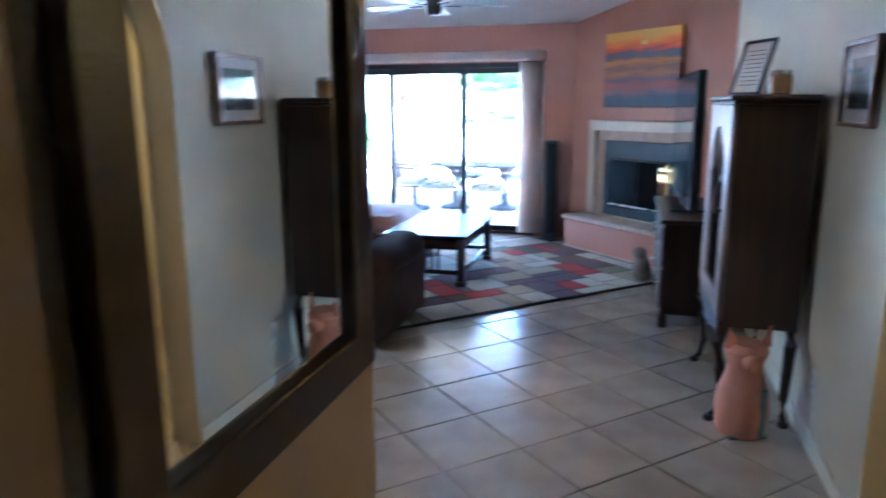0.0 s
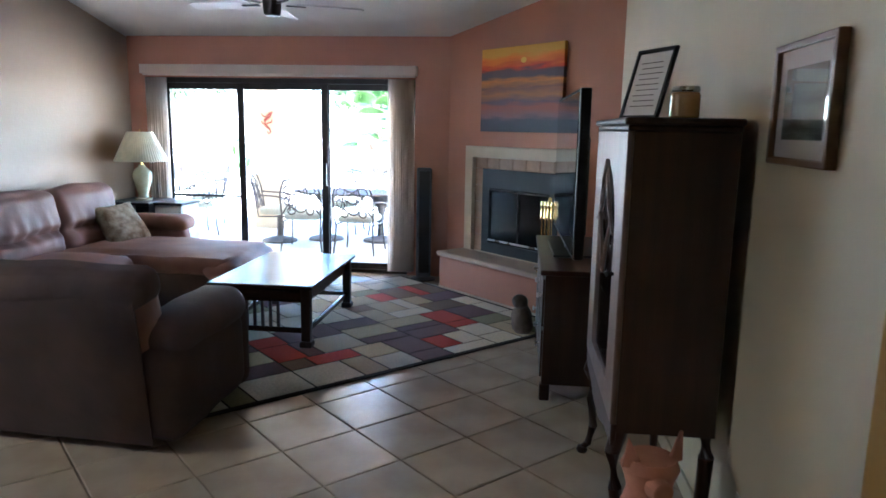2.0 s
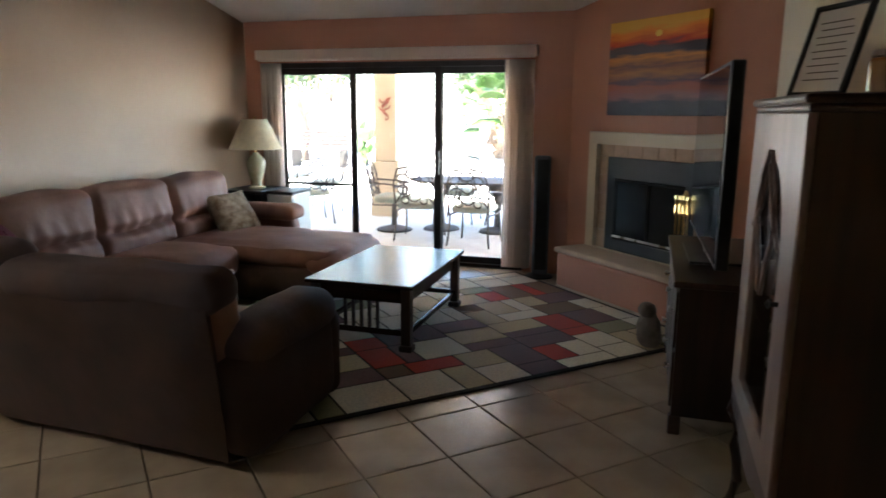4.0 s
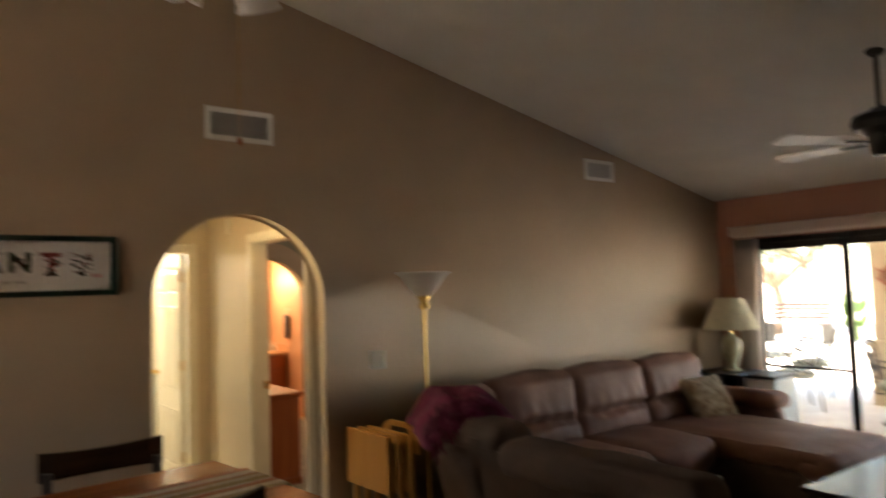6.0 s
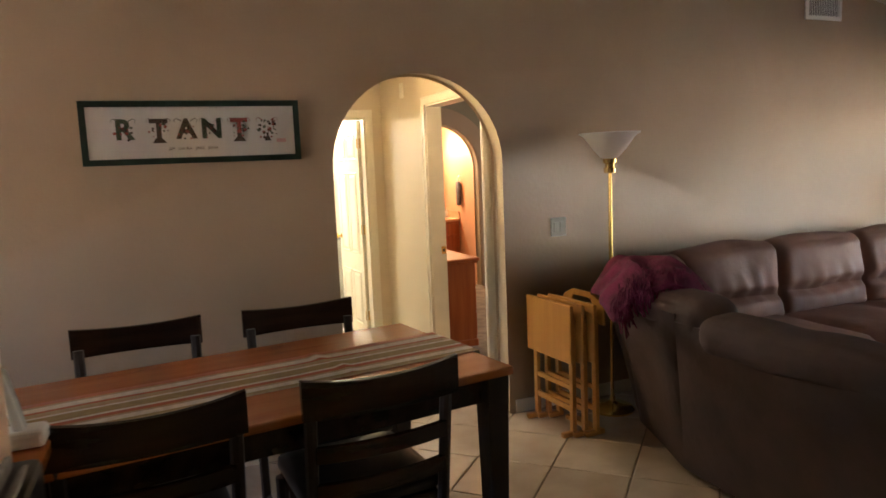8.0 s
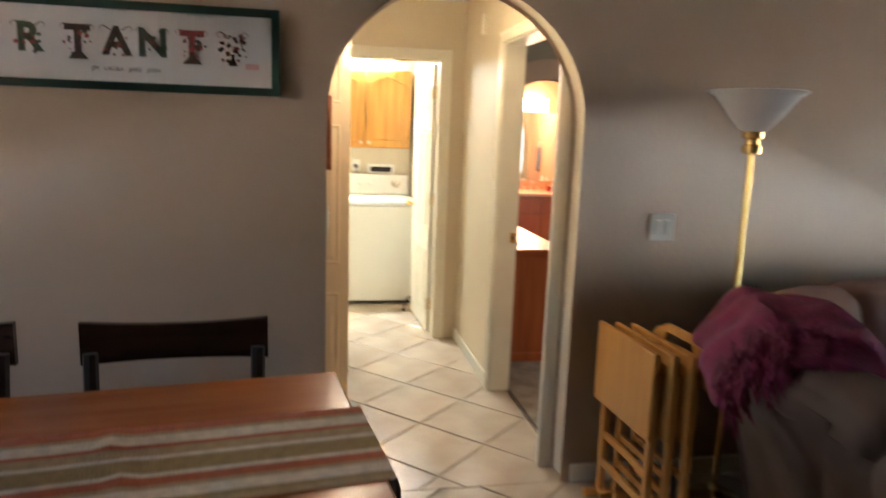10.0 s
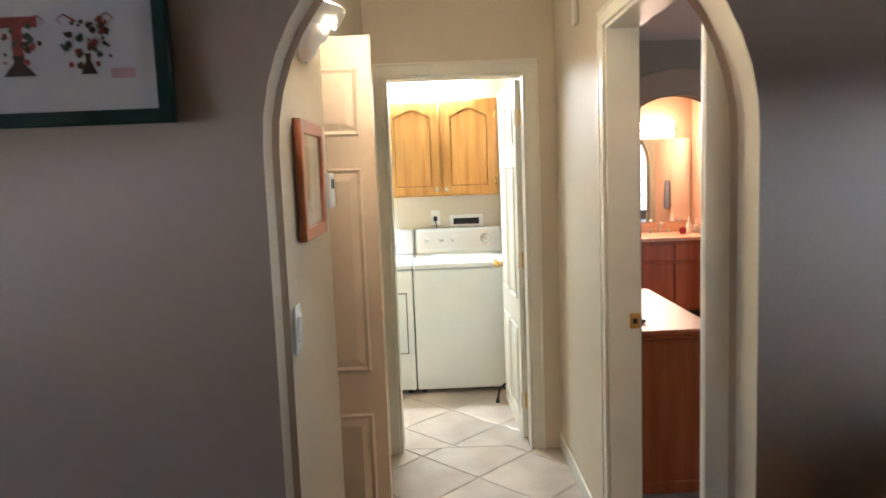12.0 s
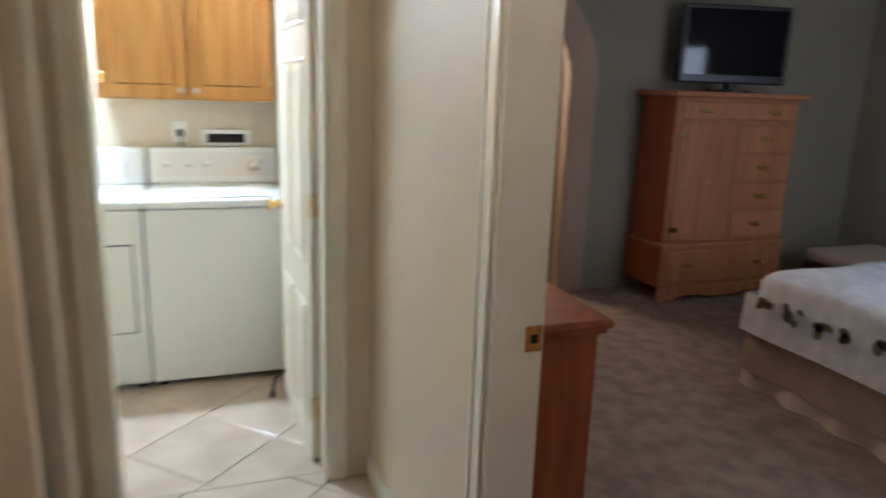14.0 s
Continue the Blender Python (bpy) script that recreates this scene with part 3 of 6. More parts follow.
# ---- ceiling fan, vents, switches ----
def ceiling_fan(x, y, z, drop, blade, spin, label, lights, lift=0.0):
    f = thing("ceiling_fan", label, "ceiling fan", pose(x, y, z))
    part("canopy", lathe([(0.0, 0.0), (0.035, 0.0), (0.075, 0.05), (0.08, 0.10), (0, 0.10)], 24), "steel", f, m=pose(0, 0, drop - 0.08))
    part("downrod", lathe([(0.013, 0.10), (0.013, drop - 0.06)], 12), "steel", f)
    part("motor", lathe([(0.03, 0.14), (0.06, 0.12), (0.14, 0.09), (0.155, 0.05), (0.14, 0.01), (0.07, -0.02), (0.06, -0.07 - lift), (0.05, -0.085 - lift), (0, -0.085 - lift)], 36), "steel", f, m=pose(0, 0, lift), smooth=True)
    for k in range(5):
        a = spin + 72 * k
        b = plate([[(0.18, -0.045), (0.30, -0.062), (0.62, -0.072), (0.665, -0.045), (0.665, 0.045), (0.62, 0.072), (0.30, 0.062), (0.18, 0.045)]], 0.007, 0.002)
        bl = part("blade", place(b, pose(0, 0, 0.0, 0, 0, a) @ pose(0, 0, 0, 12, 0, 0)), blade, f)
        part("blade_arm", place(box(0.10, 0.24, -0.018, 0.018, -0.012, -0.004, 0.003, 1), pose(0, 0, 0, 0, 0, a) @ pose(0, 0, 0, 6, 0, 0)), "steel", bl)
    if lights:
        for k in range(4):
            a = math.radians(45 + 90 * k)
            c, s = math.cos(a), math.sin(a)
            arm = part("lamp_arm", tube([(0.03 * c, 0.03 * s, -0.08), (0.09 * c, 0.09 * s, -0.09), (0.13 * c, 0.13 * s, -0.12)], 0.012), "brass", f)
            sh = lathe([(0.024, 0), (0.045, 0.012), (0.064, 0.035), (0.070, 0.062), (0.066, 0.088), (0.074, 0.108), (0.071, 0.110), (0.062, 0.088), (0.066, 0.062), (0.060, 0.037), (0.042, 0.016), (0.02, 0.006)], 24)
            part("glass_shade", place(sh, pose(0.12 * c, 0.12 * s, -0.11, 0, 0, math.degrees(a)) @ pose(0, 0, 0, 0, 148, 0)), "frosted", arm, smooth=True)
        part("pull_chain", tube([(0.03, 0.0, -0.09), (0.03, 0.0, -0.66)], 0.0012, 6), "brass", f)
        part("chain_knob", lathe([(0, -0.685), (0.008, -0.68), (0.008, -0.665), (0, -0.66)], 12, at=(0.03, 0.0, 0)), "redwood", f)
    return f


M["bladewhite"] = mat("pale_fan_blade", (0.84, 0.83, 0.80), 0.3, var=0.03)
ceiling_fan(2.40, -2.15, 2.416, roof_z(-2.15) - 2.416 + 0.06, "bladewhite", 26, "grey ceiling fan with five pale blades on a downrod", False, 0.06)
ceiling_fan(2.10, -5.86, 2.755, roof_z(-5.86) - 2.755 + 0.06, "bladewhite", 40, "ceiling fan with four frosted glass light shades over the dining table", True)


def vent(name, y0, y1, z0, z1, label, vertical, n, fr=0.03):
    v = thing(name, label, "vent", pose(0.002, 0, 0))
    part("frame", place(plate([rect(y0, y1, z0, z1), rect(y0 + fr, y1 - fr, z0 + fr, z1 - fr)], 0.014, 0.003), WX), "white", v)
    # dark sheet paints the shade of the duct behind the slats
    part("backing", place(plate([rect(y0 + 0.01, y1 - 0.01, z0 + 0.01, z1 - 0.01)], 0.003), WX), "soot", v)
    for i in range(n):
        if vertical:
            y = y0 + fr + (i + 0.5) * (y1 - y0 - 2 * fr) / n
            s = box(0.004, 0.010, y - 0.0016, y + 0.0016, z0 + fr, z1 - fr, 0)
        else:
            z = z0 + fr + (i + 0.5) * (z1 - z0 - 2 * fr) / n
            s = box(0.003, 0.012, y0 + fr, y1 - fr, z - 0.005, z + 0.003, 0)
        part("slat", s, "white", v)


vent("wall_vent", -5.295, -4.875, 2.575, 2.775, "white supply air grille above the hall arch", True, 20)
vent("wall_vent", -2.005, -1.63, 2.56, 2.745, "white supply air grille high on the tan wall", True, 18)
vent("return_grille", -6.44, -5.73, 0.12, 0.50, "large white return air grille low behind the dining table", False, 17)


def switch_plate(m, label, toggles):
    s = thing("light_switch", label, "light switch", m)
    part("plate", box(-0.034 - 0.023 * (toggles - 1), 0.034 + 0.023 * (toggles - 1), -0.060, 0.060, 0.001, 0.007, 0.003), "enamel", s)
    for i in range(toggles):
        x = (i - (toggles - 1) / 2) * 0.046
        part("rocker", place(box(x - 0.015, x + 0.015, -0.032, 0.032, 0.005, 0.011, 0.002), pose(0, 0, 0, 2, 0, 0)), "enamel", s)


switch_plate(pose(0, -4.153, 1.18) @ WX @ pose(0, 0, 0.001), "white double rocker wall switch beside the arch", 2)
switch_plate(pose(-0.20, -5.60, 1.17, 90, 0, 180) @ pose(0, 0, 0.001), "white rocker switch on the hall wall", 1)
outlet = thing("wall_outlet", "white wall outlet low on the cream wall", "outlet", pose(4.979, -4.95, 0.32) @ pose(0, 0, 0, 90, 0, -90))
part("plate", box(-0.036, 0.036, -0.057, 0.057, 0.0, 0.006, 0.003), "white", outlet)
part("socket", box(-0.014, 0.014, -0.036, -0.008, 0.004, 0.008, 0.002), "enamel", outlet)
part("socket", box(-0.014, 0.014, 0.008, 0.036, 0.004, 0.008, 0.002), "enamel", outlet)

sd = thing("smoke_detector", "white round smoke detector on the vaulted ceiling", "smoke detector", pose(3.73, -1.07, roof_z(-1.07) - 0.002, -12.4, 0, 0))
part("base", lathe([(0.0, -0.012), (0.068, -0.012), (0.068, 0), (0, 0)], 28), "white", sd)
part("cover", lathe([(0.0, -0.045), (0.035, -0.042), (0.058, -0.03), (0.062, -0.013), (0, -0.013)], 28), "white", sd, smooth=True)


# ---- rug ----
RUG = pose(2.295, -4.13, 0.0, 0, 0, 45)        # local x along the front edge, local y towards the fireplace
rug = thing("area_rug", "low pile area rug with beige, taupe and red blocks", "rug", RUG)
for k, c in dict(rb=(0.62, 0.56, 0.45), rc=(0.46, 0.37, 0.23), rp=(0.15, 0.085, 0.09), rr=(0.42, 0.05, 0.03), rt=(0.17, 0.10, 0.06), rg=(0.24, 0.23, 0.14), rk=(0.022, 0.018, 0.018)).items():
    M[k] = mat("rug_pile_" + k, c, 0.95, var=0.12, scale=60, bump=0.6, bscale=220)
part("backing", box(0, 3.35, 0, 2.36, 0.002, 0.0135, 0.003, 1), "rk", rug)
rnd = random.Random(11)


def split(x0, x1, y0, y1, out):
    w, h = x1 - x0, y1 - y0
    if (w < 0.42 and h < 0.42 and (w * h < 0.10 or rnd.random() < 0.3)) or (w < 0.32 and h < 0.32):
        out.append((x0, x1, y0, y1))
    elif w * rnd.uniform(0.8, 1.25) > h:
        c = x0 + w * rnd.choice((0.35, 0.5, 0.65))
        split(x0, c, y0, y1, out), split(c, x1, y0, y1, out)
    else:
        c = y0 + h * rnd.choice((0.35, 0.5, 0.65))
        split(x0, x1, y0, c, out), split(x0, x1, c, y1, out)


cells = []
split(0.03, 3.32, 0.03, 2.33, cells)
for x0, x1, y0, y1 in cells:
    c = rnd.choices(("rb", "rc", "rp", "rr", "rt", "rg"), (12, 5, 6, 2.6, 2, 2))[0]
    part("block", box(x0 + 0.007, x1 - 0.007, y0 + 0.007, y1 - 0.007, 0.0125, 0.016, 0.001, 1), c, rug)

# ---- coffee table ----
ct = thing("coffee_table", "dark espresso mission style coffee table with slatted ends on the rug", "coffee table", pose(2.44, -2.035, 0.016))
part("tabletop", box(-0.38, 0.38, -0.625, 0.625, 0.425, 0.452, 0.006), "espresso", ct)
bm = bmesh.new()
for b in ((-0.33, 0.33, -0.575, -0.55), (-0.33, 0.33, 0.55, 0.575), (-0.33, -0.305, -0.55, 0.55), (0.305, 0.33, -0.55, 0.55)):
    box(*b, 0.32, 0.4245, 0.003, 1, bm)
part("apron", bm, "espresso", ct)
for sx in (-1, 1):
    for sy in (-1, 1):
        bm = box(sx * 0.32 - 0.032, sx * 0.32 + 0.032, sy * 0.565 - 0.032, sy * 0.565 + 0.032, 0.045, 0.4235, 0.004)
        box(sx * 0.32 - 0.045, sx * 0.32 + 0.045, sy * 0.565 - 0.045, sy * 0.565 + 0.045, 0, 0.045, 0.012, 3, bm)
        part("leg", bm, "espz", ct)
for sy in (-1, 1):
    part("end_rail", box(-0.288, 0.288, sy * 0.565 - 0.012, sy * 0.565 + 0.012, 0.10, 0.135, 0.003), "espresso", ct)
    for i in range(5):
        part("slat", box(-0.115 + i * 0.0575 - 0.011, -0.115 + i * 0.0575 + 0.011, sy * 0.565 - 0.008, sy * 0.565 + 0.008, 0.134, 0.321, 0.002, 1), "espz", ct)
for sx in (-1, 1):
    part("side_rail", box(sx * 0.32 - 0.012, sx * 0.32 + 0.012, -0.533, 0.533, 0.10, 0.135, 0.003), "espresso", ct)

# ---- sectional sofa ----
sofa = thing("sectional_sofa", "brown microfibre sectional sofa with tufted backs and a chaise", "sofa", pose(0, 0, 0.017))


def seg(name, w, d, h, x, y, z, rz=0, rx=0, material="sofa", **k):
    return part(name, place(soft(w, d, h, **k), pose(x, y, z, 0, 0, rz) @ pose(0, 0, 0, rx, 0, 0)), material, sofa, smooth=True)


for i, y in enumerate((-1.38, -2.21, -3.04)):
    seg("back_cushion", 0.835, 0.26, 0.56, 0.33, y, 0.41, 90, -10, r=0.085, seg=34, puff=0.035, wob=0.016, seed=i + 1, crease=0.075)
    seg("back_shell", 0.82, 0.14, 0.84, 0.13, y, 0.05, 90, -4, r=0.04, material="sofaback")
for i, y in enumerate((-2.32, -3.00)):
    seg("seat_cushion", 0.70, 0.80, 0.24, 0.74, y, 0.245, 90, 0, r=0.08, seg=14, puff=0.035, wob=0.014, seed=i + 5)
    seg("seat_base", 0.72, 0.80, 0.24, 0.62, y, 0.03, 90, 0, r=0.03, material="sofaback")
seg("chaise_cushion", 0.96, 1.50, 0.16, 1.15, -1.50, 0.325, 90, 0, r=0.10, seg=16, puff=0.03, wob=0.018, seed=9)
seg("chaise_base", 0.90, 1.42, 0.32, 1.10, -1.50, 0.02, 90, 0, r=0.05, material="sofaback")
seg("chaise_foot_roll", 0.98, 0.30, 0.18, 1.82, -1.50, 0.275, 90, 0, r=0.095, seg=12, puff=0.02, wob=0.014, seed=10)
seg("armrest", 0.22, 0.85, 0.55, 0.60, -0.86, 0.03, 90, 0, r=0.09, puff=0.02, wob=0.012, seed=12)
seg("arm_pad", 0.27, 0.84, 0.14, 0.64, -0.87, 0.53, 90, 0, r=0.068, puff=0.01, wob=0.012, seed=13)
# curved corner and the near run, their backs to the dining side
LOW = [(0.22, -3.72), (0.60, -3.99), (1.20, -4.20), (2.54, -4.27)]
HIGH = [(0.26, -4.02), (0.78, -4.31), (1.36, -4.40), (2.53, -4.37)]


def shell(p, q, a, b, z0=0.035, z1=0.872, inset=0.13, n=10):
    bm = bmesh.new()
    rows = []
    for j in range(n + 1):
        t = j / n
        lean = t ** 1.25
        row = []
        for i in range(n + 1):
            u = i / n
            lo, hi = Vector((*p, 0)).lerp(Vector((*q, 0)), u), Vector((*a, 0)).lerp(Vector((*b, 0)), u)
            c = lo.lerp(hi, lean)
            out = (hi - lo).normalized()
            bulge = 0.034 * (1 - (2 * u - 1) ** 10) * (1 - (2 * t - 1) ** 8)
            c = c + out * bulge
            row.append(bm.verts.new((c.x, c.y, z0 + (z1 - z0) * t + 0.012 * noise.noise(Vector((c.x * 3, c.y * 3, t * 2))))))
        rows.append(row)
    for r0, r1 in zip(rows, rows[1:]):
        for i in range(n):
            bm.faces.new((r0[i], r0[i + 1], r1[i + 1], r1[i]))
    g = bmesh.ops.extrude_face_region(bm, geom=bm.faces[:])
    mid = (Vector((*a, 0)) + Vector((*b, 0)) - Vector((*p, 0)) - Vector((*q, 0))).normalized()
    bmesh.ops.translate(bm, verts=[e for e in g["geom"] if isinstance(e, bmesh.types.BMVert)], vec=-mid * inset)
    bmesh.ops.recalc_face_normals(bm, faces=bm.faces)
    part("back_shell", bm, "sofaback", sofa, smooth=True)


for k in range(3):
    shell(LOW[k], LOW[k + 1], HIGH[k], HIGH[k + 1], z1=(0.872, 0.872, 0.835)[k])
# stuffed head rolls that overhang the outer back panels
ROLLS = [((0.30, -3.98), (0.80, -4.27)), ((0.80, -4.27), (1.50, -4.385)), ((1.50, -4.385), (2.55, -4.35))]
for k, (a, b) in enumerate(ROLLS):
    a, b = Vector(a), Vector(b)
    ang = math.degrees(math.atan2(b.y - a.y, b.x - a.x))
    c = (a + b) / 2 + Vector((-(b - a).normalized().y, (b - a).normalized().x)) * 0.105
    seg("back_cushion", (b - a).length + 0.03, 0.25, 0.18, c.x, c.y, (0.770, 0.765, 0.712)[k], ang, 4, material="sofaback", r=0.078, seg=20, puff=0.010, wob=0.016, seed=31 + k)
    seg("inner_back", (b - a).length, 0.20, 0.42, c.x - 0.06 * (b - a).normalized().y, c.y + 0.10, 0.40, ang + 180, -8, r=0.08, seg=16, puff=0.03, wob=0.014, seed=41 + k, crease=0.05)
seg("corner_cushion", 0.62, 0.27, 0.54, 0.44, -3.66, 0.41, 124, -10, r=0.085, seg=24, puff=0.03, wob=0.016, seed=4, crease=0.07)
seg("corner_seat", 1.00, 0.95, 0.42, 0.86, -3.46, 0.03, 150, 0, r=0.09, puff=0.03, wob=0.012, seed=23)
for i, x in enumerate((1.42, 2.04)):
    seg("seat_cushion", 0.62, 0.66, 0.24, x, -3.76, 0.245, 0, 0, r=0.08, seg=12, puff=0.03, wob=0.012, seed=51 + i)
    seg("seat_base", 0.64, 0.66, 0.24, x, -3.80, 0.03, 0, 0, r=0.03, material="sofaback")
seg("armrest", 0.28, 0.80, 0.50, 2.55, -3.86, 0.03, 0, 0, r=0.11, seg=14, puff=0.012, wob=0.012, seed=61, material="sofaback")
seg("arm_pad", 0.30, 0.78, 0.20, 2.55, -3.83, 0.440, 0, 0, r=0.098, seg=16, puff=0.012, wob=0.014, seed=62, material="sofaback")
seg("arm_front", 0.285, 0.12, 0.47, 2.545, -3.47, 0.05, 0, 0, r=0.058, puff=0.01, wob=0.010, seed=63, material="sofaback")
part("recliner_lever", place(box(-0.01, 0.01, -0.03, 0.03, 0, 0.16, 0.006), pose(2.40, -3.96, 0.66, 12, 0, 0)), "chrome", sofa)

throw = thing("throw_blanket", "burgundy fleece throw with a shaggy fringe over the sofa corner", "blanket", pose(0.88, -4.15, 0.885))
bm = bmesh.new()
N = 26
grid = []
for i in range(N + 1):
    row = []
    for j in range(N + 1):
        u, v = i / N * 2 - 1, j / N * 2 - 1
        x, y = u * 0.34, v * 0.29
        z = 0.165 - 0.30 * max(0, abs(v) - 0.35) ** 1.3 - 0.10 * u * u
        p = Vector((x + 0.05 * v, y * 0.9, z)) + noise.noise_vector(Vector((u * 2.2, v * 2.2, 3))) * 0.05
        row.append(bm.verts.new(p))
    grid.append(row)
for i in range(N):
    for j in range(N):
        bm.faces.new((grid[i][j], grid[i + 1][j], grid[i + 1][j + 1], grid[i][j + 1]))
g = bmesh.ops.extrude_face_region(bm, geom=bm.faces[:])
bmesh.ops.translate(bm, verts=[e for e in g["geom"] if isinstance(e, bmesh.types.BMVert)], vec=(0, 0, 0.025))
bmesh.ops.recalc_face_normals(bm, faces=bm.faces)
part("cloth", place(bm, pose(0, 0, 0, 0, 0, -24)), "burgundy", throw, smooth=True)
bm = bmesh.new()
rr = random.Random(4)
for i in range(420):
    v, e = rr.uniform(-0.26, 0.29), rr.uniform(-0.09, 0.03)
    p = Vector((0.31 + e + 0.05 * v, v * 0.9, 0.075 - e * 0.9 + rr.uniform(-0.02, 0.04) - 0.30 * max(0, abs(v / 0.29) - 0.35) ** 1.3))
    q = p + Vector((0.035 + rr.uniform(-0.02, 0.02), rr.uniform(-0.03, 0.03), -0.075 + rr.uniform(-0.025, 0.02)))
    tube([p, (p + q) / 2 + Vector((0.01, -0.01, 0.008)), q], 0.005, 4, bm, 0.003)
part("fringe", place(bm, pose(0, 0, 0, 0, 0, -24)), "burgundy", throw)

pl = thing("throw_pillow", "beige leaf patterned square throw pillow on the chaise", "pillow", pose(0.70, -1.26, 0.47, 50, 0, 74))
bm = bmesh.new()
bmesh.ops.create_cube(bm, size=2)
bmesh.ops.subdivide_edges(bm, edges=bm.edges[:], cuts=11, use_grid_fill=True)
for v in bm.verts:
    x, y = v.co.x, v.co.y
    edge = (1 - x ** 4) * (1 - y ** 4)
    pin = 1 - 0.07 * (1 - x * x) * abs(y) ** 3 - 0.07 * (1 - y * y) * abs(x) ** 3
    v.co = Vector((x * 0.23 * pin, y * 0.23 * pin, v.co.z * (0.012 + 0.075 * edge ** 0.6))) + noise.noise_vector(Vector((x * 2, y * 2, 1))) * 0.012
bmesh.ops.translate(bm, verts=bm.verts, vec=(0, 0.20, 0))
part("cover", bm, "pillow", pl, smooth=True)

# ---- end table, small fridge, lamps ----
et = thing("end_table", "black end table with an open shelf beside the sofa", "end table", pose(0.27, -0.36, 0))
part("tabletop", box(-0.23, 0.23, -0.26, 0.26, 0.735, 0.765, 0.006), "black", et)
part("shelf", box(-0.21, 0.21, -0.24, 0.24, 0.28, 0.30, 0.003), "black", et)
for sx in (-1, 1):
    part("side_panel", box(sx * 0.21 - 0.01, sx * 0.21 + 0.01, -0.24, 0.24, 0.0, 0.735, 0.003), "black", et)
part("back_panel", box(-0.20, 0.20, 0.23, 0.24, 0.05, 0.735, 0), "black", et)
M["fridge"] = mat("pale_blue_white_fridge", (0.62, 0.68, 0.68), 0.3, var=0.02)
fr = thing("mini_fridge", "small white fridge with a black top beside the patio door", "fridge", pose(0.665, -0.34, 0))
part("body", box(-0.14, 0.14, -0.18, 0.18, 0.02, 0.735, 0.012), "fridge", fr)
part("door", box(-0.14, 0.14, -0.215, -0.184, 0.03, 0.73, 0.01), "fridge", fr)
part("top", box(-0.15, 0.15, -0.22, 0.19, 0.737, 0.765, 0.008), "black", fr)


def table_lamp(m):
    t = thing("table_lamp", "cream ginger jar lamp with a pleated shade on the end table", "table lamp", m)
    part("base", lathe([(0.0, 0), (0.085, 0), (0.088, 0.015), (0.055, 0.03), (0.048, 0.06), (0.06, 0.10), (0.082, 0.17), (0.095, 0.24), (0.09, 0.29), (0.06, 0.33), (0.035, 0.35), (0.03, 0.37), (0, 0.37)], 32), "ceramic", t, smooth=True)
    part("stem", lathe([(0.012, 0.37), (0.012, 0.45), (0.018, 0.46), (0.0, 0.47)], 12), "brass", t)
    b = bmesh.new()
    prof = [(0.265, 0.405), (0.225, 0.49), (0.175, 0.60), (0.125, 0.705), (0.122, 0.705), (0.172, 0.60), (0.222, 0.49), (0.262, 0.405)]
    n = 120
    rings = [[b.verts.new(((r * (1 + 0.012 * (i % 2))) * math.cos(2 * math.pi * i / n), (r * (1 + 0.012 * (i % 2))) * math.sin(2 * math.pi * i / n), z)) for i in range(n)] for r, z in prof]
    for a, c in zip(rings, rings[1:] + rings[:1]):
        for i in range(n):
            b.faces.new((a[i], a[(i + 1) % n], c[(i + 1) % n], c[i]))
    bmesh.ops.recalc_face_normals(b, faces=b.faces)
    sh = part("shade", b, "shade", t)
    part("finial", lathe([(0.004, 0.70), (0.012, 0.715), (0.006, 0.73), (0.0, 0.735)], 12), "brass", t)


table_lamp(pose(0.30, -0.36, 0.766))
tl = thing("floor_lamp", "brass torchiere floor lamp with a frosted bowl shade behind the sofa", "floor lamp", pose(0.25, -3.93, 0))
part("base", lathe([(0, 0), (0.135, 0), (0.14, 0.012), (0.12, 0.028), (0.05, 0.04), (0.02, 0.06), (0.016, 0.09)], 32), "brass", tl, smooth=True)
part("pole", lathe([(0.0125, 0.06), (0.0125, 0.75), (0.019, 0.76), (0.019, 0.79), (0.0125, 0.80), (0.0125, 1.52)], 20), "brass", tl, smooth=True)
part("collar", lathe([(0.015, 1.54), (0.036, 1.545), (0.038, 1.575), (0.028, 1.58), (0.028, 1.60), (0.040, 1.605), (0.042, 1.63), (0.02, 1.635)], 24), "brass", tl, m=pose(0, 0, -0.03))
part("shade", lathe([(0.03, 1.63), (0.055, 1.64), (0.10, 1.69), (0.155, 1.765), (0.187, 1.785), (0.184, 1.789), (0.150, 1.768), (0.095, 1.70), (0.05, 1.65), (0.0, 1.64)], 40), "frosted", tl, m=pose(0, 0, -0.03), smooth=True)


# ---- folding tray tables ----
def tray_table(m, handle):
    t = thing("tray_table", "folded honey wood tray table leaning by the arch", "tray table", m, "stacked tray tables")
    part("tray", box(-0.23, 0.23, -0.012, 0.012, 0.44, 0.785, 0.008), "rubberwood", t)
    bm = bmesh.new()
    for sx in (-1, 1):
        box(sx * 0.185 - 0.017, sx * 0.185 + 0.017, 0.015, 0.045, 0.02, 0.70, 0.004, 1, bm)
    box(-0.19, 0.19, 0.020, 0.040, 0.14, 0.175, 0.004, 1, bm)
    box(-0.19, 0.19, 0.020, 0.040, 0.27, 0.30, 0.004, 1, bm)
    part("leg_frame", bm, "rubberwood", t)
    for sx in (-1, 1):
        part("foot", box(sx * 0.185 - 0.017, sx * 0.185 + 0.017, -0.05, 0.055, 0.0, 0.032, 0.008), "rubberwood", t)
    return t


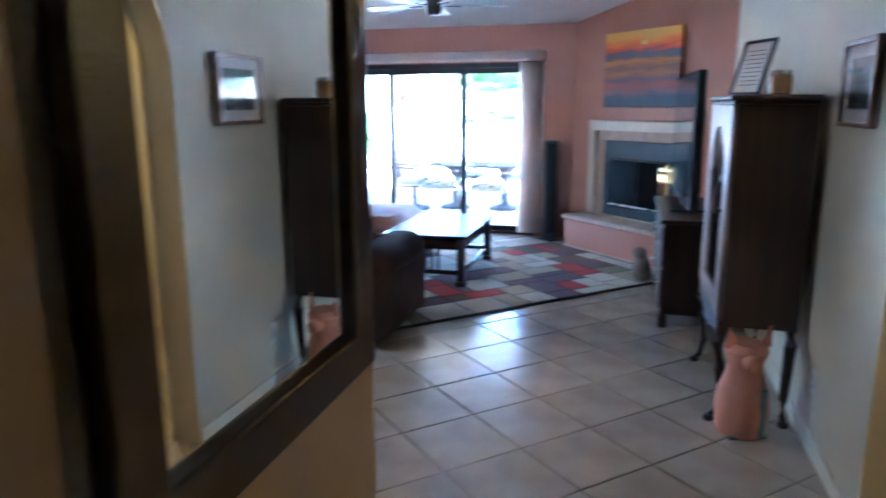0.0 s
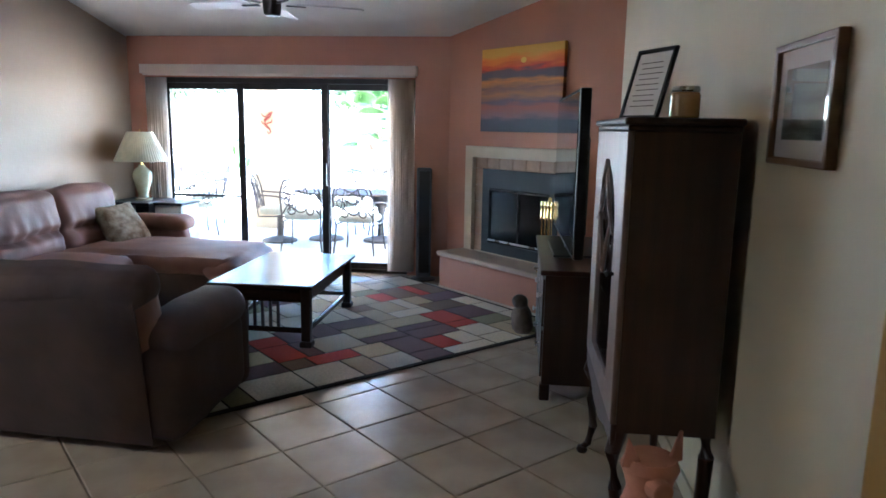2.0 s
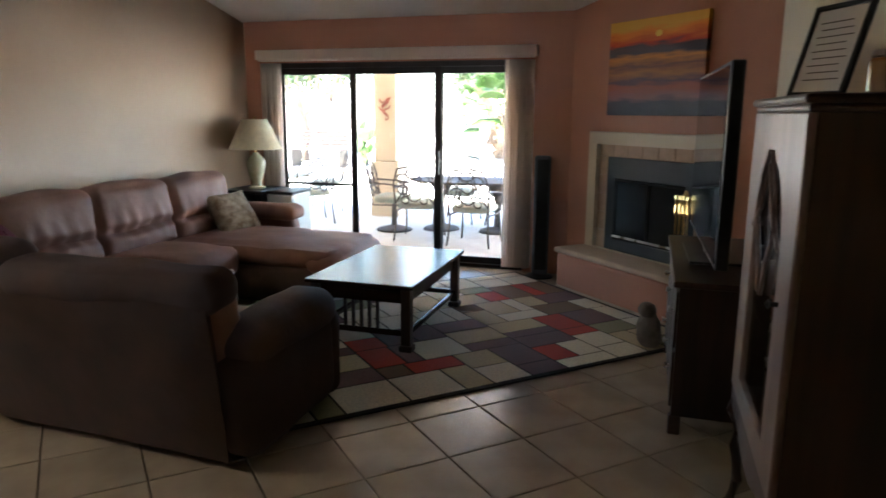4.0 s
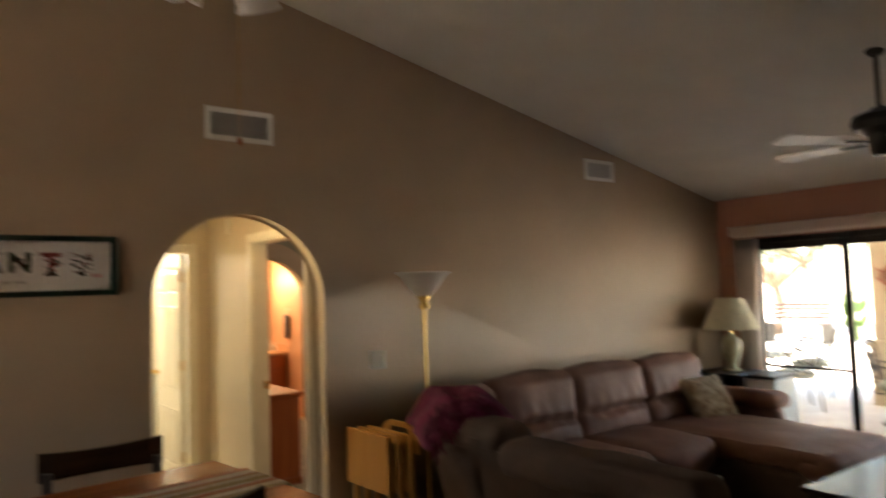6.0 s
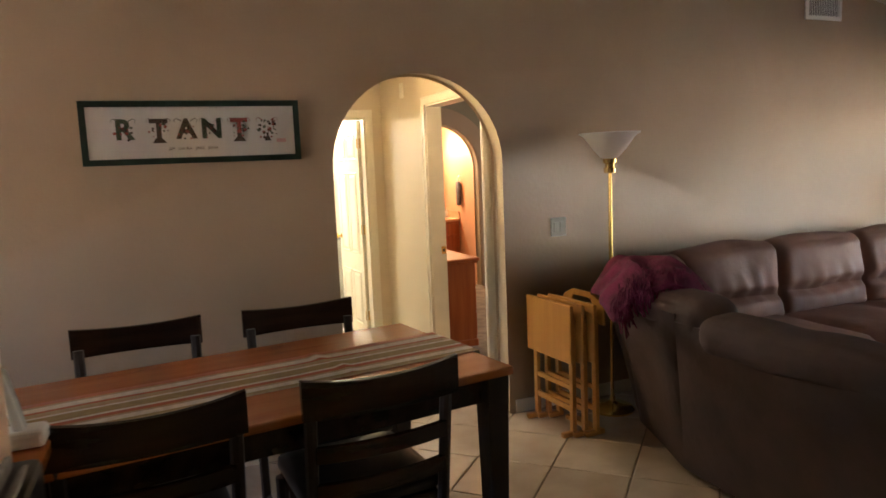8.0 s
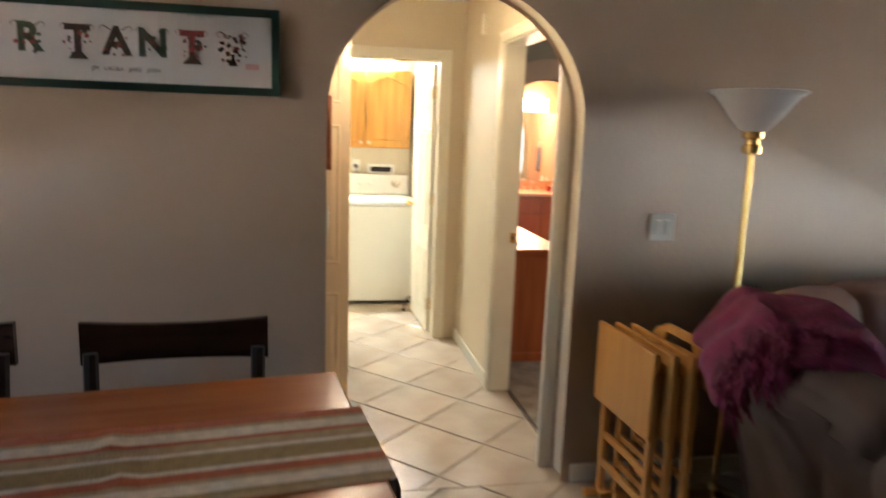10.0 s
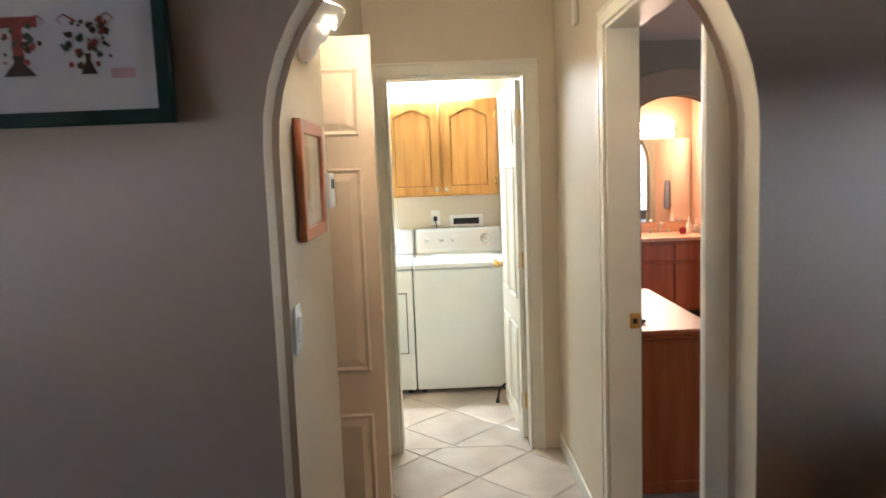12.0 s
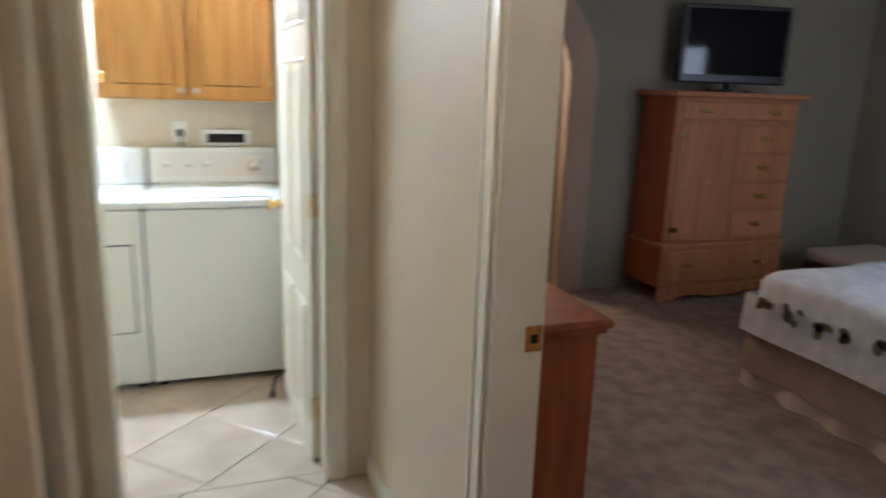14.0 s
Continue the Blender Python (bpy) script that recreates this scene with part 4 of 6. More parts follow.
for i in range(3):
    tray_table(pose(0.31 + 0.025 * i, -4.425 + i * 0.062, 0, 0, 0, 3) @ pose(0, 0, 0, 0, 0, 0), i == 2)
rack = thing("tray_rack", "honey wood carrying rack of the tray tables", "rack", pose(0.40, -4.245, 0, 0, 0, 3))
loop = [(-0.20, 0.66), (0.20, 0.66), (0.20, 0.76), (0.165, 0.80), (0.09, 0.835), (-0.09, 0.835), (-0.165, 0.80), (-0.20, 0.76)]
part("handle_board", place(plate([loop, [(-0.10, 0.765), (0.10, 0.765), (0.085, 0.80), (-0.085, 0.80)]], 0.02, 0.004), pose(0, 0.01, 0, 90, 0, 0)), "rubberwood", rack)
bm = box(-0.012, 0.012, -0.01, 0.01, 0.03, 0.67, 0.003, 1)
part("post", bm, "rubberwood", rack)
part("foot", box(-0.16, 0.16, -0.03, 0.03, 0, 0.03, 0.008), "rubberwood", rack)

# ---- television, stand, display cabinet ----
tvs = thing("tv_stand", "dark cherry low TV stand with drawers against the cream wall", "tv stand", pose(4.60, -2.66, 0))
part("top", box(-0.25, 0.25, -0.67, 0.67, 0.75, 0.78, 0.008), "curio", tvs)
part("body", box(-0.22, 0.23, -0.64, 0.64, 0.10, 0.75, 0.004), "curio", tvs)
for sy in (-1, 1):
    for sx in (-0.20, 0.19):
        part("foot", box(sx - 0.03, sx + 0.03, sy * 0.61 - 0.03, sy * 0.61 + 0.03, 0, 0.10, 0.01, 2), "curio", tvs)
for i in range(3):
    for j in range(2):
        y0 = -0.62 + i * 0.42
        d = part("drawer", box(-0.232, -0.22, y0, y0 + 0.40, 0.14 + j * 0.30, 0.42 + j * 0.30, 0.005), "curio", tvs)
        part("knob", place(lathe([(0.008, 0), (0.008, 0.012), (0.017, 0.018), (0.015, 0.028), (0, 0.03)], 16), pose(-0.232, y0 + 0.20, 0.28 + j * 0.30, 0, -90, 0)), "chrome", d)
tv = thing("television", "large black flat screen television on the stand", "television", pose(4.53, -2.60, 0.78, 0, 0, 1.4))
part("bezel", box(-0.03, 0.03, -0.76, 0.76, 0.07, 1.0, 0.008), "black", tv)
part("screen", box(-0.034, -0.029, -0.735, 0.735, 0.095, 0.98, 0), "screen", tv)
part("rear_housing", box(0.03, 0.075, -0.45, 0.45, 0.15, 0.75, 0.02), "black", tv)
part("stand_base", box(-0.10, 0.16, -0.30, 0.30, 0, 0.015, 0.006), "black", tv)
part("stand_neck", box(-0.005, 0.045, -0.05, 0.05, 0.012, 0.12, 0.005), "black", tv)

cab = thing("curio_cabinet", "dark cherry curio cabinet with cabriole legs and a glass door", "cabinet", pose(4.788, -4.34, 0))
part("top", box(-0.235, 0.150, -0.465, 0.465, 1.575, 1.60, 0.01), "curio", cab)
part("cornice", box(-0.222, 0.145, -0.45, 0.45, 1.555, 1.576, 0.008), "curio", cab)
for sy in (-1, 1):
    part("side_panel", box(-0.20, 0.14, sy * 0.44 - 0.01, sy * 0.44 + 0.01, 0.50, 1.555, 0.002), "curio", cab)
part("back_panel", box(0.125, 0.14, -0.43, 0.43, 0.50, 1.555, 0), "curio", cab)
part("bottom_panel", box(-0.20, 0.125, -0.43, 0.43, 0.50, 0.53, 0), "curio", cab)
part("apron", place(plate([[(-0.45, 0.53), (-0.45, 0.45), (-0.25, 0.44), (-0.1, 0.40), (0.1, 0.40), (0.25, 0.44), (0.45, 0.45), (0.45, 0.53)]], 0.02, 0.004), pose(-0.218, 0, 0) @ WX), "curio", cab)
for z in (0.86, 1.20):
    part("shelf", box(-0.19, 0.125, -0.43, 0.43, z, z + 0.008, 0), "glass", cab)
# door face paler than the carcass: its greyish highlight is put into the colour
M["greywood"] = wood("sheen_cherry_face", (0.16, 0.10, 0.085), (0.25, 0.17, 0.145), 0.3, "z")
fr = place(plate([rect(-0.45, 0.45, 0.53, 1.555), arch(-0.26, 0.26, 0.62, 1.16), ], 0.022, 0.004), pose(-0.222, 0, 0) @ WX)
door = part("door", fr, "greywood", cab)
part("door_pane", box(-0.212, -0.207, -0.27, 0.27, 0.61, 1.44, 0), "glass", door)
for s in (-1, 1):
    bm = tube([(-0.225, s * 0.02, 1.44), (-0.225, s * 0.12, 1.36), (-0.225, s * 0.18, 1.22), (-0.225, s * 0.08, 1.12), (-0.225, s * 0.02, 1.0)], 0.008, 6)
    tube([(-0.225, s * 0.25, 1.18), (-0.225, s * 0.10, 1.26), (-0.225, 0, 1.40)], 0.007, 6, bm)
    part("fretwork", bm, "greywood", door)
part("knob", place(lathe([(0.007, 0), (0.007, 0.02), (0.014, 0.025), (0, 0.035)], 14), pose(-0.224, -0.33, 1.05, 0, -90, 0)), "steel", door)
for sx in (-1, 1):
    for sy in (-1, 1):
        dx = -1 if sx < 0 else 0.2
        fx = -0.175 if sx < 0 else 0.115
        bm = tube([(fx, sy * 0.415, 0.52), (fx + 0.030 * dx, sy * 0.43, 0.42), (fx + 0.012 * dx, sy * 0.425, 0.28), (fx, sy * 0.415, 0.14), (fx + 0.02 * dx, sy * 0.42, 0.05), (fx + 0.045 * dx, sy * 0.425, 0.022)], 0.032, 10, taper=0.014)
        lathe([(0, 0.0), (0.022, 0.0), (0.028, 0.012), (0.022, 0.03), (0, 0.035)], 14, bm, (fx + 0.045 * dx, sy * 0.425, 0))
        part("leg", bm, "curio", cab, smooth=True)

fr1 = thing("document_frame", "black framed certificate leaning on the display cabinet", "picture frame", pose(4.70, -4.16, 1.601, 0, 0, 27) @ pose(0, 0, 0, 0, 16, 0))
part("frame", place(plate([rect(-0.125, 0.125, 0, 0.30), rect(-0.108, 0.108, 0.017, 0.283)], 0.018, 0.004), pose(-0.018, 0, 0) @ WX), "black", fr1)
part("mat_board", place(plate([rect(-0.11, 0.11, 0.015, 0.285)], 0.004), pose(-0.010, 0, 0) @ WX), "matboard", fr1)
bm = bmesh.new()
for i in range(9):
    box(-0.0115, -0.0105, -0.08 + 0.01 * (i % 3), 0.08 - 0.012 * (i % 2), 0.055 + i * 0.023, 0.058 + i * 0.023, 0, 1, bm)
part("text_lines", bm, "ink", fr1)
jar = thing("candle_jar", "amber candle jar with a lid on the display cabinet", "jar", pose(4.80, -4.52, 1.601))
M["amber"] = mat("amber_wax_glass", (0.45, 0.25, 0.10), 0.15, var=0.1)
part("glass_body", lathe([(0.045, 0), (0.052, 0.01), (0.052, 0.085), (0.045, 0.095), (0, 0.095)], 28), "amber", jar)
part("lid", lathe([(0.047, 0.096), (0.05, 0.10), (0.047, 0.115), (0, 0.118)], 28), "chrome", jar)


def picture(name, m, w, h, fw, depth, frame_mat, label, content, matw=0.06):
    p = thing(name, label, "picture", m)
    part("frame", plate([rect(-w / 2, w / 2, -h / 2, h / 2), rect(-w / 2 + fw, w / 2 - fw, -h / 2 + fw, h / 2 - fw)], depth, 0.004), frame_mat, p)
    part("mat_board", plate([rect(-w / 2 + fw - 0.004, w / 2 - fw + 0.004, -h / 2 + fw - 0.004, h / 2 - fw + 0.004)], depth * 0.45), "matboard", p)
    if content:
        part("print", place(plate([rect(-w / 2 + fw + matw, w / 2 - fw - matw, -h / 2 + fw + matw, h / 2 - fw - matw)], 0.002), pose(0, 0, depth * 0.45)), content, p)
    part("glazing", place(plate([rect(-w / 2 + fw - 0.002, w / 2 - fw + 0.002, -h / 2 + fw - 0.002, h / 2 - fw + 0.002)], 0.002), pose(0, 0, depth * 0.7)), "glass", p)
    return p


WXn = pose(0, 0, 0, 90, 0, -90)                # faces towards -x
WYn = pose(0, 0, 0, 90, 0, 180)                # faces towards +y
M["walnut"] = wood("brown_walnut_frame", (0.10, 0.045, 0.018), (0.17, 0.085, 0.035), 0.3, "x")
M["seaprint"] = mat("grey_green_seascape_print", (0.05, 0.07, 0.06), 0.5, scale=5, stretch=(1, 4, 1), color2=(0.22, 0.27, 0.25))
M["archprint"] = mat("pale_botanical_print", (0.30, 0.32, 0.30), 0.5, scale=8, color2=(0.60, 0.60, 0.56))
picture("seascape_picture", pose(4.978, -5.165, 1.635) @ WXn, 0.41, 0.335, 0.020, 0.03, "walnut", "wood framed seascape print hanging on the cream wall", "seaprint", 0.05)

# pottery pig under the cabinet
pig = thing("pottery_figure", "terracotta pottery pig with a teal stripe under the display cabinet", "pottery", pose(4.70, -4.86, 0, 0, 0, 20))
part("body", lathe([(0, 0), (0.10, 0), (0.115, 0.02), (0.125, 0.12), (0.115, 0.22), (0.085, 0.30), (0.075, 0.34), (0.085, 0.38), (0.10, 0.42), (0.085, 0.455), (0.0, 0.455)], 32), "terracotta", pig, smooth=True)
part("snout", place(lathe([(0.042, 0), (0.036, 0.05), (0.03, 0.055), (0, 0.055)], 20), pose(-0.02, -0.075, 0.385, 90, 0, 0)), "terracotta", pig)
for s in (-1, 1):
    part("ear", place(plate([[(-0.035, 0), (0.04, 0), (0.035 * s + 0.02, 0.10)]], 0.018, 0.004), pose(s * 0.075, -0.01, 0.43, 80, 0, 20 * s)), "terracotta", pig)
part("stripe", place(box(-0.018, 0.018, -0.006, 0.006, 0.02, 0.26, 0.006), pose(0.045, -0.110, 0, 0, 0, 20)), "teal", pig)
part("pedestal", box(-0.09, 0.09, -0.09, 0.09, 0.0, 0.012, 0.003), "teal", pig)

M["plush"] = mat("grey_cream_plush", (0.25, 0.21, 0.18), 0.95, var=0.25, scale=10, bump=1.0, bscale=120)
toy = thing("plush_toy", "small grey and cream plush toy beside the TV stand", "toy", pose(4.27, -1.98, 0.0, 0, 0, 20))
part("body", place(soft(0.16, 0.15, 0.22, r=0.07, puff=0.02, wob=0.02, seed=3), pose(0, 0, 0)), "plush", toy, smooth=True)
part("head", place(soft(0.12, 0.12, 0.11, r=0.055, wob=0.015, seed=5), pose(-0.02, 0, 0.20)), "plush", toy, smooth=True)

# ---- mirror on the entry wall ----
mir = thing("wall_mirror", "tall wall mirror in a thick dark wood frame", "mirror", pose(3.601, -7.33, 1.70) @ WX)
part("frame", plate([rect(-0.365, 0.365, -0.66, 0.66), rect(-0.28, 0.28, -0.575, 0.575)], 0.035, 0.008, 2), "curio", mir)
part("mirror_glass", plate([rect(-0.285, 0.285, -0.58, 0.58)], 0.014), "mirror", mir)


# ---- dining area ----
dt = thing("dining_table", "orange cherry topped dining table with dark tapered legs", "dining table", pose(1.536, -6.325, 0, 0, 0, 8))
part("tabletop", box(-0.41, 0.41, -0.80, 0.80, 0.905, 0.935, 0.008), "table", dt)
bm = bmesh.new()
for b in ((-0.35, 0.35, -0.74, -0.715), (-0.35, 0.35, 0.715, 0.74), (-0.35, -0.325, -0.715, 0.715), (0.325, 0.35, -0.715, 0.715)):
    box(*b, 0.81, 0.9045, 0.003, 1, bm)
part("apron", bm, "espresso", dt)
for sx in (-1, 1):
    for sy in (-1, 1):
        b = bmesh.new()
        lo, hi, cx, cy = 0.026, 0.042, sx * 0.355, sy * 0.745
        for r, z in ((lo, 0), (hi, 0.9045)):
            for ax, ay in ((-1, -1), (1, -1), (1, 1), (-1, 1)):
                b.verts.new((cx + ax * r, cy + ay * r, z))
        b.verts.ensure_lookup_table()
        v = b.verts
        for f in ((0, 3, 2, 1), (4, 5, 6, 7), (0, 1, 5, 4), (1, 2, 6, 5), (2, 3, 7, 6), (3, 0, 4, 7)):
            b.faces.new([v[k] for k in f])
        bmesh.ops.bevel(b, geom=b.edges[:], offset=0.005, segments=2, profile=0.5, affect="EDGES")
        part("leg", b, "espz", dt)

for k, c in dict(s_tan=(0.46, 0.33, 0.19), s_white=(0.74, 0.66, 0.56), s_rust=(0.46, 0.13, 0.06), s_olive=(0.36, 0.26, 0.12)).items():
    M[k] = mat("woven_" + k, c, 0.9, var=0.12, scale=40, bump=0.5, bscale=160)
run = thing("table_runner", "striped tan, rust and white woven runner along the dining table", "table runner", pose(1.545, -6.325, 0.9355, 0, 0, 8))
xs = [-0.17, -0.135, -0.12, -0.08, -0.065, -0.03, -0.015, 0.0, 0.04, 0.055, 0.085, 0.10, 0.135, 0.15, 0.17]
cols = ["s_rust", "s_tan", "s_white", "s_rust", "s_tan", "s_white", "s_olive", "s_olive", "s_white", "s_rust", "s_tan", "s_white", "s_olive", "s_tan"]
for i, c in enumerate(cols):
    b = bmesh.new()
    rows = []
    for j in range(49):
        y = -0.815 + 1.63 * j / 48
        z = 0.002 + 0.003 * abs(noise.noise(Vector((xs[i] * 3, y * 5, 0)))) + 0.007 * math.exp(-((y - 0.33 - 0.2 * xs[i]) / 0.012) ** 2)
        rows.append([b.verts.new((x, y, z)) for x in (xs[i], xs[i + 1])])
    end = rows[-1]
    rows.append([b.verts.new((e.co.x, 0.822, -0.02)) for e in end])
    rows.append([b.verts.new((e.co.x, 0.824, -0.075)) for e in end])
    for a, d in zip(rows, rows[1:]):
        b.faces.new((a[0], a[1], d[1], d[0]))
    part("stripe", b, c, run)
bm = bmesh.new()
for i in range(36):
    x = -0.168 + i * 0.0096
    tube([(x, 0.824, -0.073), (x + 0.002, 0.826, -0.092)], 0.0022, 4, bm)
part("fringe", bm, "s_white", run)
part("tassel", lathe([(0, -0.20), (0.014, -0.19), (0.010, -0.13), (0.004, -0.12), (0.010, -0.11), (0.002, -0.095), (0.001, -0.07)], 12, at=(0.0, 0.828, 0.0)), "s_olive", run)


def dining_chair(m):
    c = thing("dining_chair", "dark espresso ladder back dining chair with a black seat pad", "chair", m, "dining chairs")
    for s in (-1, 1):
        part("back_post", tube([(s * 0.205, 0.02, 0), (s * 0.205, -0.01, 0.55), (s * 0.208, -0.06, 0.97)], 0.019, 8), "espz", c)
        part("front_leg", tube([(s * 0.20, 0.40, 0), (s * 0.20, 0.40, 0.58)], 0.02, 8, taper=0.022), "espz", c)
    for k, (z0, z1) in enumerate(((0.935, 1.03), (0.80, 0.845), (0.685, 0.73))):
        b = bmesh.new()
        n = 14
        w = 0.235 if k == 0 else 0.20
        y0 = -0.02 - 0.07 * (z0 - 0.55) / 0.45
        sec = []
        for i in range(n + 1):
            u = i / n * 2 - 1
            yy = y0 - 0.028 * (1 - u * u)
            lift = 0.018 * u * u if k == 0 else 0.0
            sec.append([b.verts.new((u * w, yy + dy, z + (lift if z == z1 else 0))) for dy, z in ((-0.010, z0), (0.010, z0), (0.010, z1), (-0.010, z1))])
        for a, d in zip(sec, sec[1:]):
            for q in range(4):
                b.faces.new((a[q], a[(q + 1) % 4], d[(q + 1) % 4], d[q]))
        b.faces.new(sec[0])
        b.faces.new(list(reversed(sec[-1])))
        bmesh.ops.recalc_face_normals(b, faces=b.faces)
        part("top_rail" if k == 0 else "ladder_slat", b, "espresso", c)
    bm = box(-0.20, 0.20, 0.0, 0.42, 0.56, 0.60, 0.006)
    part("seat_frame", bm, "espresso", c)
    part("seat_pad", place(soft(0.43, 0.43, 0.06, r=0.028, puff=0.012), pose(0, 0.21, 0.60)), "black", c, smooth=True)
    for y in (0.40, 0.02):
        part("stretcher", box(-0.18, 0.18, y - 0.010, y + 0.010, 0.20, 0.23, 0.003), "espz", c)
    for s in (-1, 1):
        part("stretcher", box(s * 0.20 - 0.009, s * 0.20 + 0.009, 0.03, 0.38, 0.26, 0.29, 0.003), "espz", c)
    return c


first = dining_chair(pose(1.90, -5.98, 0, 0, 0, 94))
for m in (pose(1.93, -6.59, 0, 0, 0, 94), pose(0.98, -6.00, 0, 0, 0, -86), pose(0.99, -6.63, 0, 0, 0, -88)):
    copy_thing(first, m)

# framed lettering
art = picture("lettering_picture", pose(0.002, -6.308, 1.825) @ WX, 1.06, 0.315, 0.030, 0.026, "greenframe", "dark green framed print of ornamental flower letters on white mat", "", 0.0)


def text(body, size, m, material, parent, name="lettering", depth=0.001, bold=0.0):
    cu = bpy.data.curves.new("text", "FONT")
    cu.body, cu.size, cu.extrude, cu.align_x, cu.align_y = body, size, depth / 2, "CENTER", "CENTER"
    cu.resolution_u, cu.offset = 3, bold
    ob = new("text", cu)
    me = bpy.data.meshes.new_from_object(ob)
    bpy.data.objects.remove(ob)
    b = bmesh.new()
    b.from_mesh(me)
    bpy.data.meshes.remove(me)
    return part(name, place(b, m), material, parent)


rr = random.Random(7)
LX = (-0.335, -0.174, -0.044, 0.079, 0.216, 0.36)
for i, ch in enumerate("RTANT"):
    x = LX[i]
    text(ch, 0.135, pose(x, 0.012, 0.0135), ("greenink", "ink", "ink", "greenink", "redink")[i], art, "letter", bold=0.005)
for i, x in enumerate(LX):
    for k in range(20 if i < 5 else 46):
        a, r = rr.uniform(0, 6.28), rr.uniform(0.005, 0.05 if i < 5 else 0.058)
        rad = rr.uniform(0.003, 0.009)
        px, py = x + r * math.cos(a), 0.012 + r * math.sin(a) * 1.0
        blob = plate([[(rad * math.cos(t * 0.9) * rr.uniform(0.6, 1.3), rad * math.sin(t * 0.9)) for t in range(7)]], 0.0008)
        if k == 0:
            bms = {q: bmesh.new() for q in ("redink", "greenink", "ink")}
        add(bms[("redink", "greenink", "ink")[k % 3]], place(blob, pose(px, py, 0.0142)))
    for q, b in bms.items():
        part("flower_print", b, q, art)
part("flower_print", place(plate([rect(0.405, 0.455, -0.062, -0.042)], 0.0006), pose(0, 0, 0.0142)), "pink", art)
for x in (LX[1], LX[4], LX[5]):
    k = 0.5 if x == LX[5] else 1.0
    foot = [(x - 0.034 * k, -0.052), (x + 0.034 * k, -0.052), (x + 0.024 * k, -0.040), (x + 0.008 * k, -0.022), (x + 0.014 * k, -0.010), (x - 0.014 * k, -0.010), (x - 0.008 * k, -0.022), (x - 0.024 * k, -0.040)]
    part("flower_print", place(plate([foot], 0.0006), pose(0, 0, 0.0150)), "ink", art)
for i, x in enumerate(LX):
    for sgn in (-1, 1):
        curl = tube([(x + sgn * 0.020, 0.055, 0.0150), (x + sgn * 0.044, 0.070, 0.0150), (x + sgn * 0.058, 0.060, 0.0150), (x + sgn * 0.050, 0.050, 0.0150)], 0.0022, 4, taper=0.0008)
        part("flower_print", curl, ("greenink", "ink", "ink", "greenink", "redink", "redink")[i], art)
text("JIM   LAURA   JAKE   JOSH", 0.021, pose(-0.015, -0.082, 0.0135), "ink", art, "caption")

# partition with hangings
board = thing("wooden_wall_board", "dark brown wooden board hung on the partition", "wall board", pose(3.345, -6.797, 1.43))
part("board", box(-0.485, 0.10, 0.0, 0.03, 0.0, 0.92, 0.006), "curio", board)
part("hook", place(lathe([(0.008, 0), (0.008, 0.03), (0.03, 0.035), (0.03, 0.05), (0, 0.055)], 16), pose(-0.3, 0.03, 0.62, -90, 0, 0)), "steel", board)
def hung(x, z, w, h, fm, label, content):
    return picture("wall_picture", pose(x, -6.796, z) @ WYn, w, h, 0.035, 0.035, fm, label, content, 0.03)
hung(2.70, 1.93, 0.26, 0.50, "gold", "gilt framed picture on the partition by the dining table", "archprint")
hung(2.735, 1.52, 0.19, 0.31, "mantle", "cream framed narrow picture below the gilt one", "seaprint")
bar = thing("bar_counter", "orange cherry bar counter end behind the partition", "counter", pose(2.10, -7.05, 0))
part("counter_top", box(-0.13, 0.23, -0.30, 0.26, 0.98, 1.02, 0.008), "table", bar)
part("counter_body", box(-0.10, 0.22, -0.30, 0.23, 0.0, 0.98, 0.004), "table", bar)
phone = thing("cordless_phone", "white cordless phone on the bar counter", "phone", pose(2.06, -6.84, 1.021))
part("cradle", box(-0.04, 0.04, -0.05, 0.05, 0, 0.04, 0.012), "white", phone)
part("handset", place(box(-0.024, 0.024, -0.012, 0.012, 0, 0.15, 0.010), pose(0, 0, 0.03, 12, 0, 0)), "enamel", phone)

M["newsprint"] = mat("grey_newsprint", (0.24, 0.235, 0.22), 0.85, scale=25, color2=(0.36, 0.35, 0.33))
rack = thing("wall_file_rack", "black glossy wall rack holding folded papers", "magazine rack", pose(2.72, -6.797, 0.97))
part("rack_body", box(-0.10, 0.10, 0.0, 0.085, 0.0, 0.22, 0.012), "black", rack)
for k in range(3):
    paper = thing("folded_papers", "grey folded newspaper standing in the wall rack", "newspaper", pose(2.70 + 0.012 * k, -6.775 + 0.022 * k, 1.07))
    part("sheet", place(soft(0.15 - 0.01 * k, 0.014, 0.15 - 0.012 * k, r=0.006, seg=4, wob=0.004, seed=k), pose(0, 0, 0, 0, 4 - 3 * k, 0)), "newsprint", paper, smooth=True)
M["bluebead"] = mat("blue_glass_bead", (0.04, 0.07, 0.22), 0.2, var=0.1)
kb = thing("key_hook", "small round blue key hook on the partition edge", "hook", pose(2.41, -6.797, 1.68) @ Matrix.Scale(0.7, 4))
part("hook_knob", place(lathe([(0.006, 0), (0.006, 0.012), (0.018, 0.016), (0.018, 0.026), (0, 0.032)], 14), pose(0, 0, 0, -90, 0, 0)), "bluebead", kb, smooth=True)

